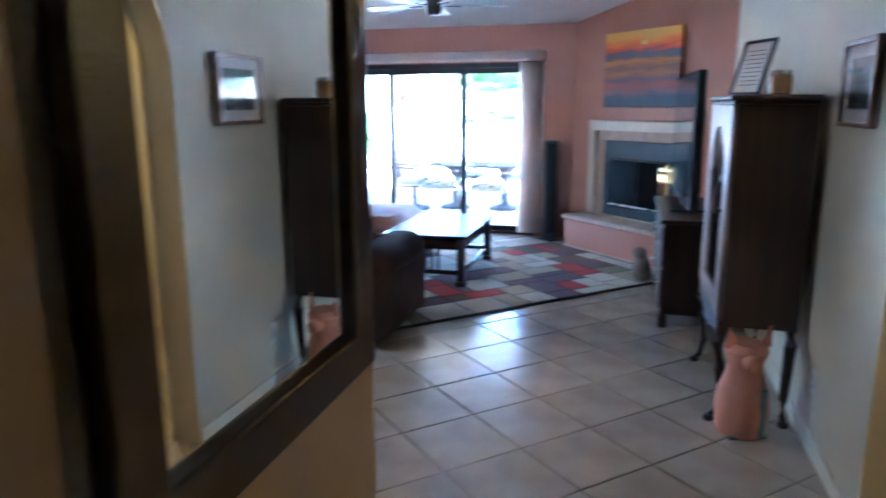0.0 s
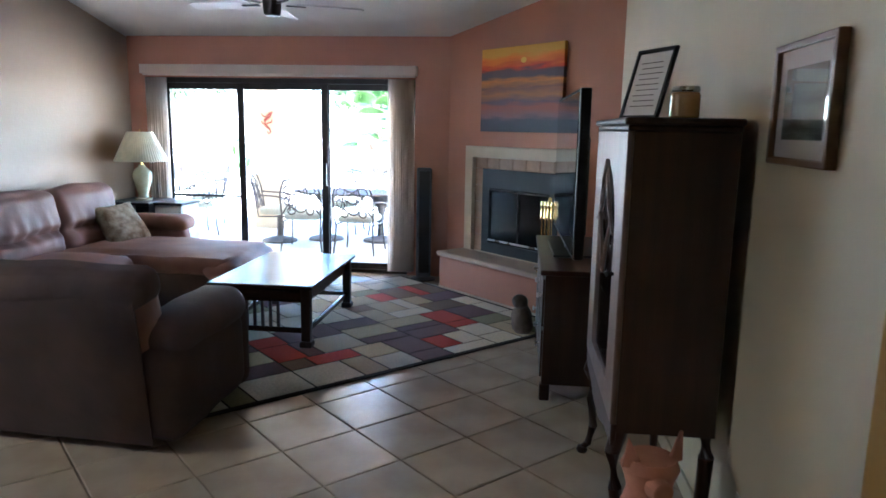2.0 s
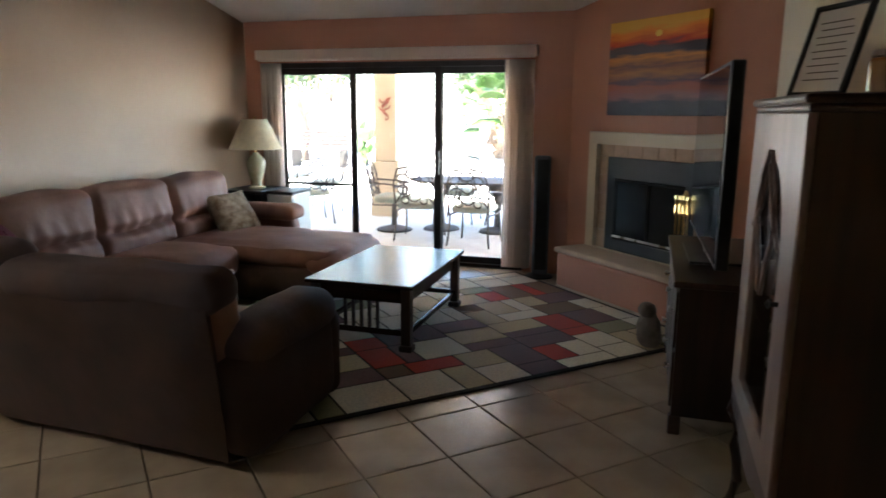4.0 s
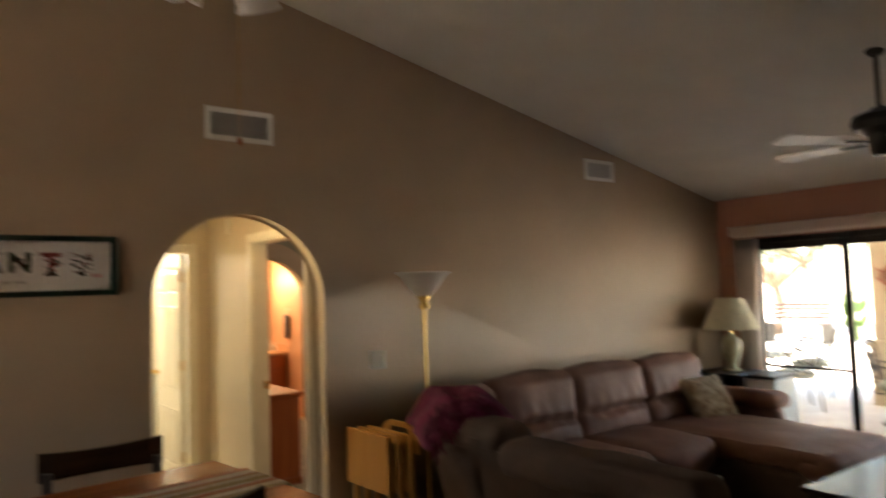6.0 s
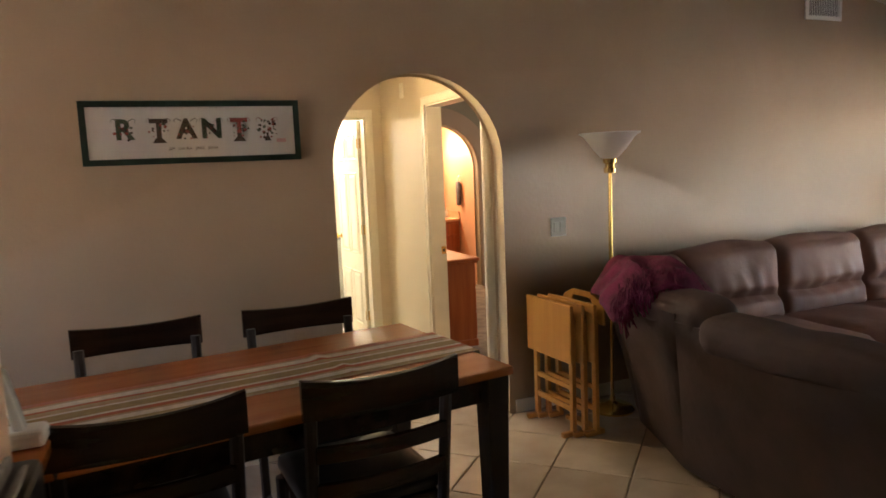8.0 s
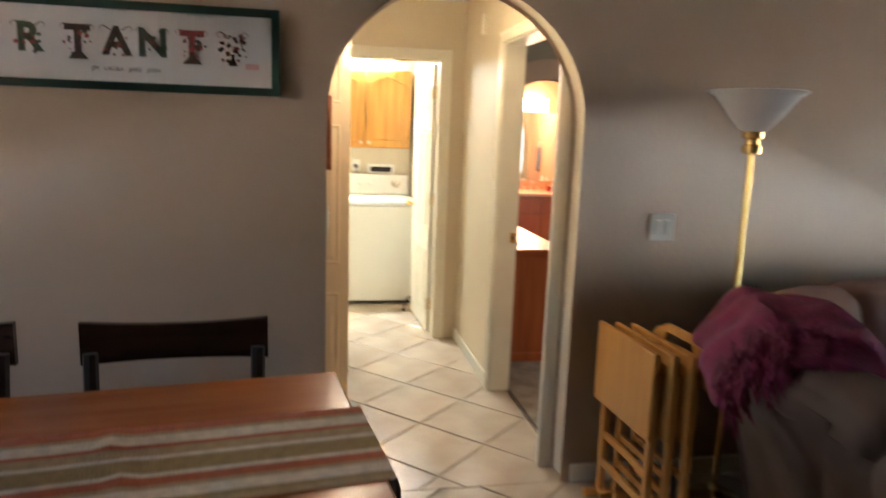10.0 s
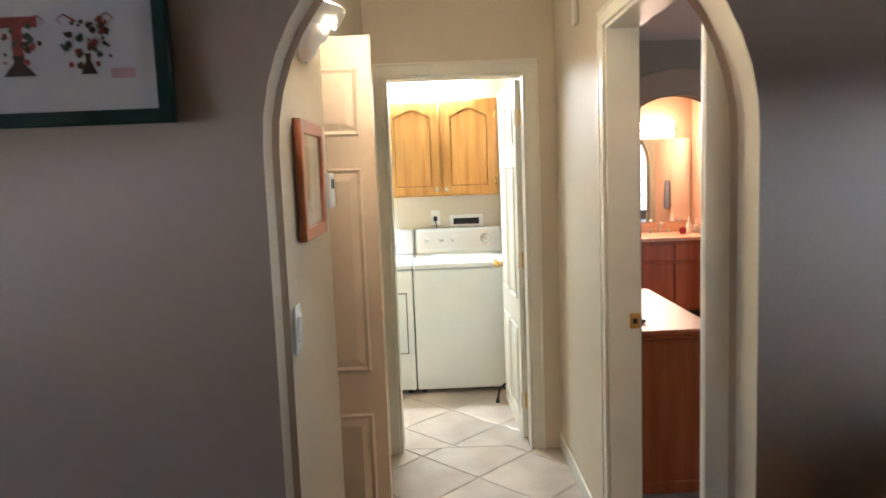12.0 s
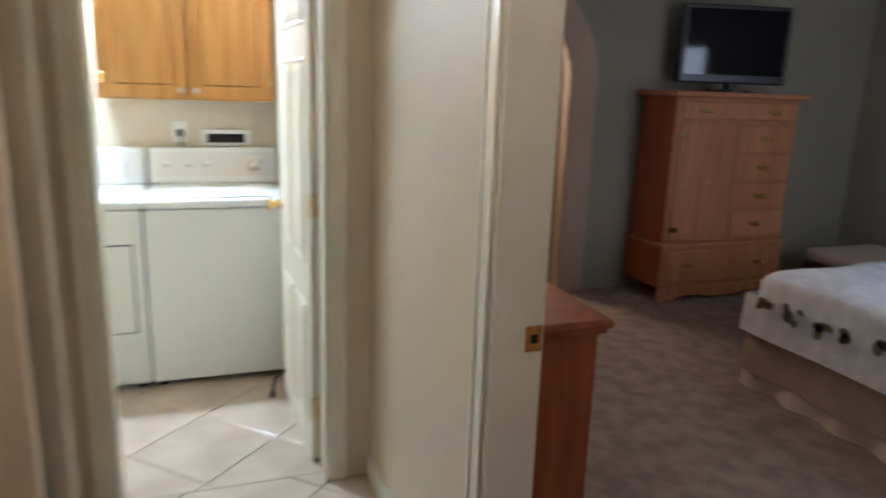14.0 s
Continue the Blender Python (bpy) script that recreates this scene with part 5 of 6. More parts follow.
# ---- trim ----
def casing(name, m, x0, x1, ztop, w=0.058, d=0.016, sides=(True, True)):
    t = tagged(thing(name, "cream painted door casing", "", m), kind="structure")
    right = x1 + w if sides[1] else x1
    strips = [("jamb_trim", (x0 - w, x0, 0, ztop)), ("head_trim", (x0 - w, right, ztop, ztop + w))]
    if sides[1]:
        strips.append(("jamb_trim", (x1, x1 + w, 0, ztop)))
    for nm, b in strips:
        bm = box(b[0], b[1], b[2], b[3], 0, d * 0.7, 0.002, 1)
        if nm == "jamb_trim":
            o = b[0] if b[0] < x0 else b[1] - 0.014
            box(o, o + 0.014, b[2], b[3], 0, d, 0.004, 2, bm)
        else:
            box(b[0], b[1], b[3] - 0.014, b[3], 0, d, 0.004, 2, bm)
        part(nm, bm, "trim", t)
    return t


casing("laundry_casing", pose(-2.199, 0, 0) @ WX, -5.50, -4.758, 2.055, 0.066)
casing("bedroom_casing", pose(0, -4.601, 0) @ WY, -1.12, -0.165, 2.06, 0.058, 0.016, (True, False))
for nm, b in (("laundry_jamb", (-2.325, -2.199, -4.773, -4.757, 0, 2.055)), ("laundry_jamb", (-2.325, -2.199, -5.501, -5.485, 0, 2.055)), ("laundry_head", (-2.325, -2.199, -5.485, -4.773, 2.039, 2.055)),
              ("bedroom_jamb", (-1.121, -1.105, -4.601, -4.475, 0, 2.06)), ("bedroom_jamb", (-0.180, -0.164, -4.601, -4.475, 0, 2.06)), ("bedroom_head", (-1.105, -0.180, -4.601, -4.475, 2.044, 2.06))):
    setting(nm, box(*b, 0.003, 1), "trim", label="cream painted door jamb")
sp = thing("strike_plate", "brass strike plate on the bedroom door jamb", "door hardware", pose(-1.104, -4.50, 0.95))
part("plate", box(0, 0.003, -0.02, 0.02, -0.03, 0.03, 0.001, 1), "brass", sp)
part("screw", place(lathe([(0.004, 0), (0.003, 0.001), (0, 0.0015)], 10), pose(0.003, 0, 0.02, 0, 90, 0)), "brass", sp)
part("latch_hole", box(0.002, 0.0036, -0.008, 0.008, -0.010, 0.010, 0), "black", sp)


def baseboard(x0, x1, y0, y1):
    setting("baseboard", box(x0, x1, y0, y1, 0, 0.085, 0.004, 2), "trim", label="cream painted baseboard")


baseboard(0.0, 0.013, -4.50, -0.0)
baseboard(0.0, 0.013, -10.2, -5.645)
baseboard(-2.2, -1.16, -4.614, -4.601)
baseboard(4.967, 4.98, -5.66, -1.5)
baseboard(3.601, 3.614, -10.2, -6.90)
baseboard(-0.81, -0.15, -5.60, -5.587)

# ---- hall things ----
def panels(bm_front, w, h, cols, rows, th, parent, material):
    """Raised panels on both faces of a door leaf standing in local x-z."""
    for (x0, x1) in cols:
        for (z0, z1) in rows:
            for s in (-1, 1):
                b = bmesh.new()
                y = s * th / 2
                pts = lambda i, yy: [b.verts.new(p) for p in ((x0 + i, yy, z0 + i), (x1 - i, yy, z0 + i), (x1 - i, yy, z1 - i), (x0 + i, yy, z1 - i))]
                rings = [pts(-0.008, y + s * 0.0002), pts(0.0, y + s * 0.007), pts(0.012, y + s * 0.001), pts(0.040, y + s * 0.008)]
                for a, c in zip(rings, rings[1:]):
                    for q in range(4):
                        b.faces.new((a[q], a[(q + 1) % 4], c[(q + 1) % 4], c[q]))
                b.faces.new(rings[-1])
                bmesh.ops.recalc_face_normals(b, faces=b.faces)
                if sum(f.normal.y * s for f in b.faces) < 0:
                    bmesh.ops.reverse_faces(b, faces=b.faces)
                part("raised_panel", b, material, parent)


def door_leaf(name, m, w, h, cols, label, knob=None, hinges=None):
    d = tagged(thing(name, label, "", m), kind="structure")
    part("slab", box(0, w, -0.0175, 0.0175, 0, h, 0.003, 1), "trim", d)
    panels(None, w, h, cols, ((0.12, 0.62), (0.80, 1.55), (1.68, h - 0.12)), 0.035, d, "trim")
    if knob:
        for s in (-1, 1):
            part("door_knob", place(lathe([(0.025, 0), (0.025, 0.005), (0.011, 0.01), (0.011, 0.03), (0.026, 0.04), (0.028, 0.052), (0.018, 0.062), (0, 0.064)], 20), pose(knob, s * 0.0175, 0.93, -90 * s, 0, 0)), "brass", d, smooth=True)
    if hinges is not None:
        for z in (0.22, 1.03, 1.82):
            bm = box(hinges - 0.004, hinges + 0.004, -0.024, 0.0, z - 0.045, z + 0.045, 0.002, 1)
            box(hinges, hinges + 0.02, 0.0176, 0.0196, z - 0.045, z + 0.045, 0, 1, bm)
            part("hinge", bm, "brass", d)
    return d


# copy of the trim paint with the sconce's warm light put into its colour
M["closet"] = mat("sconce_lit_door_paint", (0.80, 0.62, 0.42), 0.4, var=0.03, bump=0.05)
cl = door_leaf("closet_door", pose(-1.07, -5.46, 0.015, 0, 0, -90), 0.36, 2.03, ((0.06, 0.30),), "cream narrow panelled folding closet door standing open")
for ob in cl.children_recursive:
    if "trim" in ob.data.materials[0].name or "white" in ob.data.materials[0].name:
        ob.data.materials[0] = M["closet"]
ld = door_leaf("laundry_door", pose(-2.335, -4.785, 0.012, 0, 0, 182.5), 0.70, 2.02, ((0.09, 0.31), (0.39, 0.61)), "cream six panel laundry door standing open", 0.65, -0.002)
stop = thing("door_stop", "dark kick-down door stop on the laundry door", "door stop", pose(-2.98, -4.838, 0.0))
part("arm", tube([(0.0, 0.0, 0.13), (-0.01, -0.04, 0.09), (-0.005, -0.055, 0.02)], 0.008, 8), "steel", stop)
part("rubber_foot", lathe([(0, 0), (0.014, 0), (0.012, 0.025), (0, 0.027)], 12, at=(-0.005, -0.055, 0)), "black", stop)
door_leaf("door_3", pose(5.32, -4.19, 0.03, 0, 0, 0), 0.80, 2.02, ((0.11, 0.35), (0.45, 0.69)), "cream six panel door in the yellow-lit vestibule", 0.06)

picture("hall_picture", pose(-0.452, -5.598, 1.535) @ WYn, 0.33, 0.318, 0.035, 0.022, "redwood", "orange wood framed faded print on the hall wall", "archprint", 0.035)
th = thing("thermostat", "small white thermostat on the hall wall", "thermostat", pose(-0.72, -5.598, 1.50) @ WYn)
part("body", box(-0.045, 0.045, -0.055, 0.055, 0, 0.028, 0.006), "white", th)
part("display", box(-0.028, 0.028, 0.005, 0.035, 0.027, 0.029, 0), "gunmetal", th)
sc = thing("wall_sconce", "white plaster shell uplight sconce on the hall wall", "wall lamp", pose(-0.47, -5.598, 1.86))
b = bmesh.new()
prof = [(0.02, 0.0), (0.045, 0.02), (0.055, 0.045), (0.085, 0.065), (0.095, 0.09), (0.135, 0.11), (0.15, 0.135), (0.14, 0.14), (0.05, 0.10), (0.0, 0.09)]
rings = [[b.verts.new((r * math.cos(math.pi * i / 20), r * 0.85 * math.sin(math.pi * i / 20), z)) for i in range(21)] for r, z in prof]
for a, c in zip(rings, rings[1:]):
    for i in range(20):
        b.faces.new((a[i], a[i + 1], c[i + 1], c[i]))
bmesh.ops.recalc_face_normals(b, faces=b.faces)
part("shell", b, "white", sc, smooth=True)
part("lit_slot", place(box(-0.035, 0.035, 0, 0.012, -0.006, 0.006, 0.003, 1), pose(0.03, 0.088, 0.092)), "bulb", sc)
chm = thing("door_chime", "small cream chime high on the hall wall", "chime", pose(-1.60, -4.602, 2.22) @ WY)
part("cover", box(-0.03, 0.03, -0.06, 0.06, 0, 0.02, 0.006), "trim", chm)

# ---- laundry ----
def washer(name, y, label, knobs, hatch):
    w = thing(name, label, "washing machine", pose(-3.88, y, 0))
    part("body", box(0.02, 0.66, -0.335, 0.335, 0.03, 0.885, 0.012), "enamel", w)
    part("top_lid_panel", box(0.0, 0.675, -0.337, 0.337, 0.888, 0.93, 0.014, 3), "enamel", w)
    con = place(box(-0.03, 0.03, -0.33, 0.33, 0, 0.20, 0.015, 3), pose(0.10, 0, 0.925, 0, -14, 0))
    c = part("console", con, "enamel", w)
    part("console_trim", place(box(0.030, 0.032, -0.30, 0.30, 0.04, 0.17, 0), pose(0.10, 0, 0.925, 0, -14, 0)), "matboard", w)
    for i, (dy, r) in enumerate(knobs):
        kb = lathe([(r, 0), (r, 0.006), (r * 0.7, 0.008), (r * 0.62, 0.026), (0, 0.028)], 24)
        part("knob", place(kb, pose(0.10, 0, 0.925, 0, -14, 0) @ pose(0.032, dy, 0.105, 0, 90, 0)), "chrome" if r > 0.03 else "enamel", c, smooth=True)
    if hatch:
        # slim dark rim drawn for the shaded groove round the hatch
        part("hatch_gasket", box(0.655, 0.6625, -0.306, 0.291, 0.294, 0.726, 0), "gunmetal", w)
        part("hatch", box(0.661, 0.672, -0.30, 0.285, 0.30, 0.72, 0.006, 3), "enamel", w)
    else:
        part("lid", box(0.16, 0.63, -0.24, 0.24, 0.931, 0.938, 0.003), "enamel", w)
    for sx in (0.08, 0.60):
        for sy in (-0.29, 0.29):
            part("foot", lathe([(0, 0), (0.02, 0), (0.02, 0.01), (0.01, 0.012), (0.01, 0.03), (0, 0.03)], 12, at=(sx, sy, 0)), "black", w)


washer("washing_machine", -5.100, "white top loading washing machine with a dial console", ((-0.24, 0.02), (-0.13, 0.018), (-0.04, 0.018), (0.21, 0.042)), False)
washer("clothes_dryer", -5.776, "white front loading clothes dryer beside the washer", ((-0.20, 0.03), (0.10, 0.018), (0.22, 0.022)), True)
wc = thing("wall_cabinet", "golden oak two door wall cabinet over the washer", "cabinet", pose(-3.88, -5.21, 1.375))
part("carcass", box(0.0, 0.29, -0.42, 0.42, 0, 0.70, 0.004), "oak", wc)
for s in (-1, 1):
    d = part("door", place(plate([rect(-0.195, 0.195, 0.012, 0.688), [(-0.135, 0.07), (0.135, 0.07), (0.135, 0.575), (0.11, 0.585), (0.075, 0.60), (0.04, 0.622), (0.0, 0.632), (-0.04, 0.622), (-0.075, 0.60), (-0.11, 0.585), (-0.135, 0.575)]], 0.02, 0.004), pose(0.292, s * 0.205, 0) @ WX), "oak", wc)
    part("door_panel", place(plate([[(-0.13, 0.075), (0.13, 0.075), (0.13, 0.57), (0.075, 0.595), (0.0, 0.625), (-0.075, 0.595), (-0.13, 0.57)]], 0.013, 0.006, 2), pose(0.292, s * 0.205, 0) @ WX), "oak", d)
    part("knob", place(lathe([(0.006, 0), (0.006, 0.012), (0.015, 0.018), (0.013, 0.026), (0, 0.028)], 16), pose(0.313, s * 0.035, 0.05, 0, 90, 0)), "chrome", d)
    for z in (0.10, 0.58):
        part("hinge", box(0.312, 0.316, s * 0.396 - 0.008, s * 0.396 + 0.008, z - 0.025, z + 0.025, 0.001, 1), "brass", d)
lf = thing("tube_light_fixture", "long fluorescent light fixture with a glowing white diffuser", "ceiling light", pose(-3.62, -5.48, 2.13))
part("frame", box(-0.10, 0.10, -0.56, 0.56, 0.115, 0.135, 0.004), "white", lf)
part("diffuser", box(-0.085, 0.085, -0.53, 0.53, 0.0, 0.115, 0.03, 4), "tube", lf)
part("end_cap", box(-0.088, 0.088, 0.53, 0.545, 0.0, 0.12, 0.01), "white", lf)
part("hanger", box(-0.02, 0.02, -0.02, 0.02, 0.135, 0.25, 0), "white", lf)
ob = thing("washer_outlet_box", "white recessed washer outlet box on the laundry wall", "outlet box", pose(-3.879, -5.03, 1.17) @ WX)
part("frame", plate([rect(-0.13, 0.13, -0.045, 0.045), rect(-0.10, 0.10, -0.028, 0.02)], 0.012, 0.003), "white", ob)
# flat dark sheet painted for the shade inside the box
part("recess", box(-0.10, 0.10, -0.028, 0.02, 0.001, 0.003, 0), "soot", ob)
ol = thing("wall_outlet", "white outlet with a black plug above the washer", "outlet", pose(-3.879, -5.27, 1.20) @ WX)
part("plate", box(-0.036, 0.036, -0.057, 0.057, 0.0, 0.006, 0.003), "white", ol)
part("plug", box(-0.015, 0.015, -0.025, 0.012, 0.005, 0.035, 0.006), "black", ol)
part("cord", tube([(0, -0.02, 0.03), (0.01, -0.08, 0.03), (-0.005, -0.16, 0.02)], 0.004, 6), "black", ol)

# ---- bedroom ----
dr = thing("dresser", "reddish oak dresser with an overhanging top by the bedroom door", "dresser", pose(-2.10, -4.23, 0.012))
part("top", box(-0.55, 0.55, -0.24, 0.25, 0.755, 0.785, 0.012, 3), "redwood", dr)
part("crown_strip", box(-0.53, 0.53, -0.225, 0.235, 0.735, 0.756, 0.006), "redwood", dr)
part("body", box(-0.51, 0.51, -0.22, 0.215, 0.06, 0.736, 0.004), "redwood", dr)
part("plinth", box(-0.52, 0.52, -0.225, 0.225, 0.0, 0.06, 0.006), "redwood", dr)
for i in range(3):
    for j in range(2):
        x0 = -0.49 + j * 0.495
        d = part("drawer", box(x0, x0 + 0.48, 0.215, 0.232, 0.09 + i * 0.215, 0.29 + i * 0.215, 0.006), "redwood", dr)
        part("drawer_pull", place(lathe([(0.007, 0), (0.007, 0.012), (0.016, 0.02), (0, 0.026)], 14), pose(x0 + 0.24, 0.232, 0.19 + i * 0.215, -90, 0, 0)), "brass", d)
remote = thing("remote_control", "small dark remote control on the dresser top", "remote control", pose(-1.78, -4.33, 0.798, 0, 0, 30))
part("body", box(-0.08, 0.08, -0.022, 0.022, 0, 0.018, 0.006), "black", remote)

ar = thing("armoire", "honey pine armoire with panelled door and brass pulls", "armoire", pose(-4.02, -1.54, 0.012))
part("crown", box(-0.225, 0.255, -0.585, 0.585, 1.46, 1.50, 0.014, 3), "armoire", ar)
part("upper_body", box(-0.21, 0.183, -0.535, 0.535, 0.42, 1.46, 0.005), "redwood", ar)
part("face_frame", box(0.184, 0.1895, -0.535, 0.535, 0.431, 1.459, 0.002, 1), "armoire", ar)
part("waist_moulding", box(-0.22, 0.225, -0.56, 0.56, 0.395, 0.43, 0.010, 3), "armoire", ar)
part("lower_body", box(-0.215, 0.203, -0.55, 0.55, 0.10, 0.395, 0.005), "redwood", ar)
part("lower_face", box(0.204, 0.2095, -0.55, 0.55, 0.112, 0.394, 0.002, 1), "armoire", ar)
part("base_apron", place(plate([[(-0.565, 0.11), (-0.565, 0), (-0.42, 0), (-0.38, 0.035), (-0.18, 0.04), (-0.14, 0.02), (0.14, 0.02), (0.18, 0.04), (0.38, 0.035), (0.42, 0), (0.565, 0), (0.565, 0.11)]], 0.03, 0.005), pose(0.20, 0, 0) @ WX), "armoire", ar)
def pull(x, y, z, par):
    bm = tube([(x, y - 0.04, z), (x + 0.02, y - 0.035, z - 0.012), (x + 0.022, y + 0.035, z - 0.012), (x, y + 0.04, z)], 0.005, 6)
    box(x - 0.001, x + 0.003, y - 0.05, y + 0.05, z - 0.012, z + 0.014, 0.001, 1, bm)
    part("pull", bm, "brass", par)
d = part("drawer", box(0.19, 0.207, -0.50, 0.50, 1.31, 1.43, 0.006), "armoire", ar)
pull(0.207, -0.3, 1.37, d), pull(0.207, 0.3, 1.37, d)
d = part("door", place(plate([rect(-0.50, -0.02, 0.45, 1.28), rect(-0.43, -0.09, 0.90, 1.22), rect(-0.43, -0.09, 0.51, 0.84)], 0.02, 0.004), pose(0.19, 0, 0) @ WX), "armoire", ar)
for z0, z1 in ((0.90, 1.22), (0.51, 0.84)):
    part("door_panel", place(plate([rect(-0.435, -0.085, z0 - 0.005, z1 + 0.005)], 0.010, 0.003), pose(0.19, 0, 0) @ WX), "armoire", d)
for z in (0.53, 1.20):
    part("hinge", box(0.21, 0.214, -0.50, -0.44, z - 0.02, z + 0.02, 0.002, 1), "brass", d)
for i in range(4):
    z0 = 0.455 + i * 0.208
    d = part("drawer", box(0.19, 0.208, 0.02, 0.50, z0, z0 + 0.192, 0.008), "armoire", ar)
    pull(0.208, 0.26, z0 + 0.10, d)
d = part("drawer", box(0.21, 0.226, -0.52, 0.52, 0.14, 0.37, 0.008), "armoire", ar)
pull(0.226, -0.32, 0.26, d), pull(0.226, 0.32, 0.26, d)
t2 = thing("television", "small black flat television standing on the armoire", "television", pose(-3.98, -1.53, 1.512, 0, 0, -14))
part("bezel", box(-0.03, 0.03, -0.40, 0.40, 0.06, 0.60, 0.012), "black", t2)
part("screen", box(0.029, 0.033, -0.37, 0.37, 0.12, 0.57, 0), "screen", t2)
part("stand", lathe([(0.16, 0), (0.16, 0.012), (0.04, 0.02), (0.035, 0.07), (0, 0.07)], 28), "black", t2)

bed = thing("bed", "made bed with a pale quilt and a cream ruffled skirt", "bed", pose(-1.80, -1.48, 0.002, 0, 0, 0))
part("mattress", place(soft(1.35, 2.0, 0.42, r=0.08, puff=0.015), pose(0, 0, 0.18)), "skirt", bed, smooth=True)
b = soft(1.42, 2.06, 0.34, r=0.07, seg=22, puff=0.02, wob=0.018, seed=8)
part("quilt", place(b, pose(0, 0, 0.285)), "sheet", bed, smooth=True)
def ruffle(z0, z1, hw, hd, amp, k, material, name):
    b = bmesh.new()
    per = []
    n = 240
    for i in range(n):
        t = i / n * 4
        s, f = int(t), t - int(t)
        c = ((-hw, -hd), (hw, -hd), (hw, hd), (-hw, hd))
        p, q = c[s], c[(s + 1) % 4]
        nx, ny = ((0, -1), (1, 0), (0, 1), (-1, 0))[s]
        w = amp * math.sin(i * k)
        per.append((p[0] + (q[0] - p[0]) * f, p[1] + (q[1] - p[1]) * f, nx, ny, w))
    lo = [b.verts.new((x + nx * (0.012 + w), y + ny * (0.012 + w), z0)) for x, y, nx, ny, w in per]
    hi = [b.verts.new((x + nx * w * 0.2, y + ny * w * 0.2, z1)) for x, y, nx, ny, w in per]
    for i in range(n):
        b.faces.new((lo[i], lo[(i + 1) % n], hi[(i + 1) % n], hi[i]))
    part(name, b, material, bed, smooth=True)
M["skirtbeige"] = mat("beige_brown_bed_valance", (0.30, 0.235, 0.165), 0.9, scale=6, color2=(0.37, 0.295, 0.215), bump=0.3)
M["leafprint"] = mat("grey_green_leaf_print", (0.17, 0.17, 0.125), 0.9, var=0.2, scale=14)
ruffle(0.0, 0.13, 0.70, 1.025, 0.020, 0.55, "skirt", "skirt_frill")
ruffle(0.09, 0.36, 0.705, 1.03, 0.006, 0.33, "skirtbeige", "bed_skirt")
ruffle(0.30, 0.50, 0.728, 1.05, 0.006, 0.21, "sheet", "quilt_drop")
rr = random.Random(12)
for side in range(2):
    n, length = ((8, 1.30), (12, 1.90))[side]
    for i in range(n):
        u = (i + 0.5) / n * length - length / 2
        b = bmesh.new()
        for k in range(5):
            du, dz, w = rr.uniform(-0.045, 0.045), rr.uniform(-0.035, 0.035), rr.uniform(0.014, 0.026)
            q = plate([[(w * math.cos(a * 0.9), w * 1.4 * math.sin(a * 0.9)) for a in range(7)]], 0.003)
            m = pose(u + du, -1.068, 0.47 + dz, 90, 0, 0) if side == 0 else pose(-0.748, -(u + du), 0.47 + dz) @ pose(0, 0, 0, 90, 0, -90)
            add(b, place(q, m @ pose(0, 0, 0, 0, 0, rr.uniform(0, 180))))
        part("leaf_motif", b, "leafprint", bed)
chest = thing("blanket_chest", "low cream upholstered chest behind the bed", "chest", pose(-3.35, -0.42, 0.012))
part("base", box(-0.45, 0.45, -0.35, 0.35, 0, 0.24, 0.01), "curio", chest)
part("cushion", place(soft(0.92, 0.72, 0.12, r=0.05, puff=0.01), pose(0, 0, 0.24)), "skirt", chest, smooth=True)

# bath alcove
van = thing("bath_vanity", "reddish oak bath vanity with a peach laminate top", "vanity", pose(-5.28, -3.30, 0.02))
part("counter_top", box(-0.34, 0.29, -0.90, 0.675, 0.80, 0.835, 0.008), "granite", van)
part("backsplash", box(-0.345, -0.32, -0.90, 0.675, 0.835, 0.93, 0.004), "granite", van)
part("side_splash", box(-0.32, 0.27, 0.655, 0.675, 0.835, 0.93, 0.004), "granite", van)
part("body", box(-0.33, 0.25, -0.88, 0.67, 0.12, 0.80, 0.004), "redwood", van)
part("toe_kick", box(-0.33, 0.18, -0.88, 0.67, 0.0, 0.12, 0), "curio", van)
for i in range(4):
    y0 = -0.86 + i * 0.385
    d = part("door", box(0.25, 0.268, y0, y0 + 0.365, 0.15, 0.58, 0.008), "redwood", van)
    d = part("drawer", box(0.25, 0.268, y0, y0 + 0.365, 0.61, 0.77, 0.008), "redwood", van)
bmir = thing("bath_mirror", "wide frameless mirror above the bath vanity", "mirror", pose(-5.628, -3.30, 0.96))
part("mirror_glass", box(0.0, 0.006, -0.88, 0.66, 0, 0.85, 0), "mirror", bmir)
lb = thing("vanity_light", "warm lit horizontal bath light bar above the mirror", "wall lamp", pose(-5.628, -3.18, 1.90))
part("back_plate", box(0, 0.03, -0.38, 0.38, -0.07, 0.07, 0.008), "brass", lb)
for z in (-0.045, 0.045):
    part("glass_shade", box(0.03, 0.10, -0.35, 0.35, z - 0.032, z + 0.032, 0.012, 3), "bulb", lb)
tr = thing("hand_towel", "slate grey hand towel hanging from a ring", "towel", pose(-4.95, -2.622, 1.25))
part("ring", tube([(0.05 * math.cos(k * 0.52), -0.03, 0.15 + 0.05 * math.sin(k * 0.52)) for k in range(13)], 0.004, 6), "chrome", tr)
part("mount", place(lathe([(0.02, 0), (0.02, 0.006), (0.006, 0.01), (0.006, 0.03), (0, 0.03)], 14), pose(0, -0.0, 0.20, 90, 0, 0)), "chrome", tr)
part("cloth", place(soft(0.10, 0.045, 0.32, r=0.02, puff=0.006, wob=0.012, seed=2), pose(0, -0.04, -0.20)), "towel", tr, smooth=True)
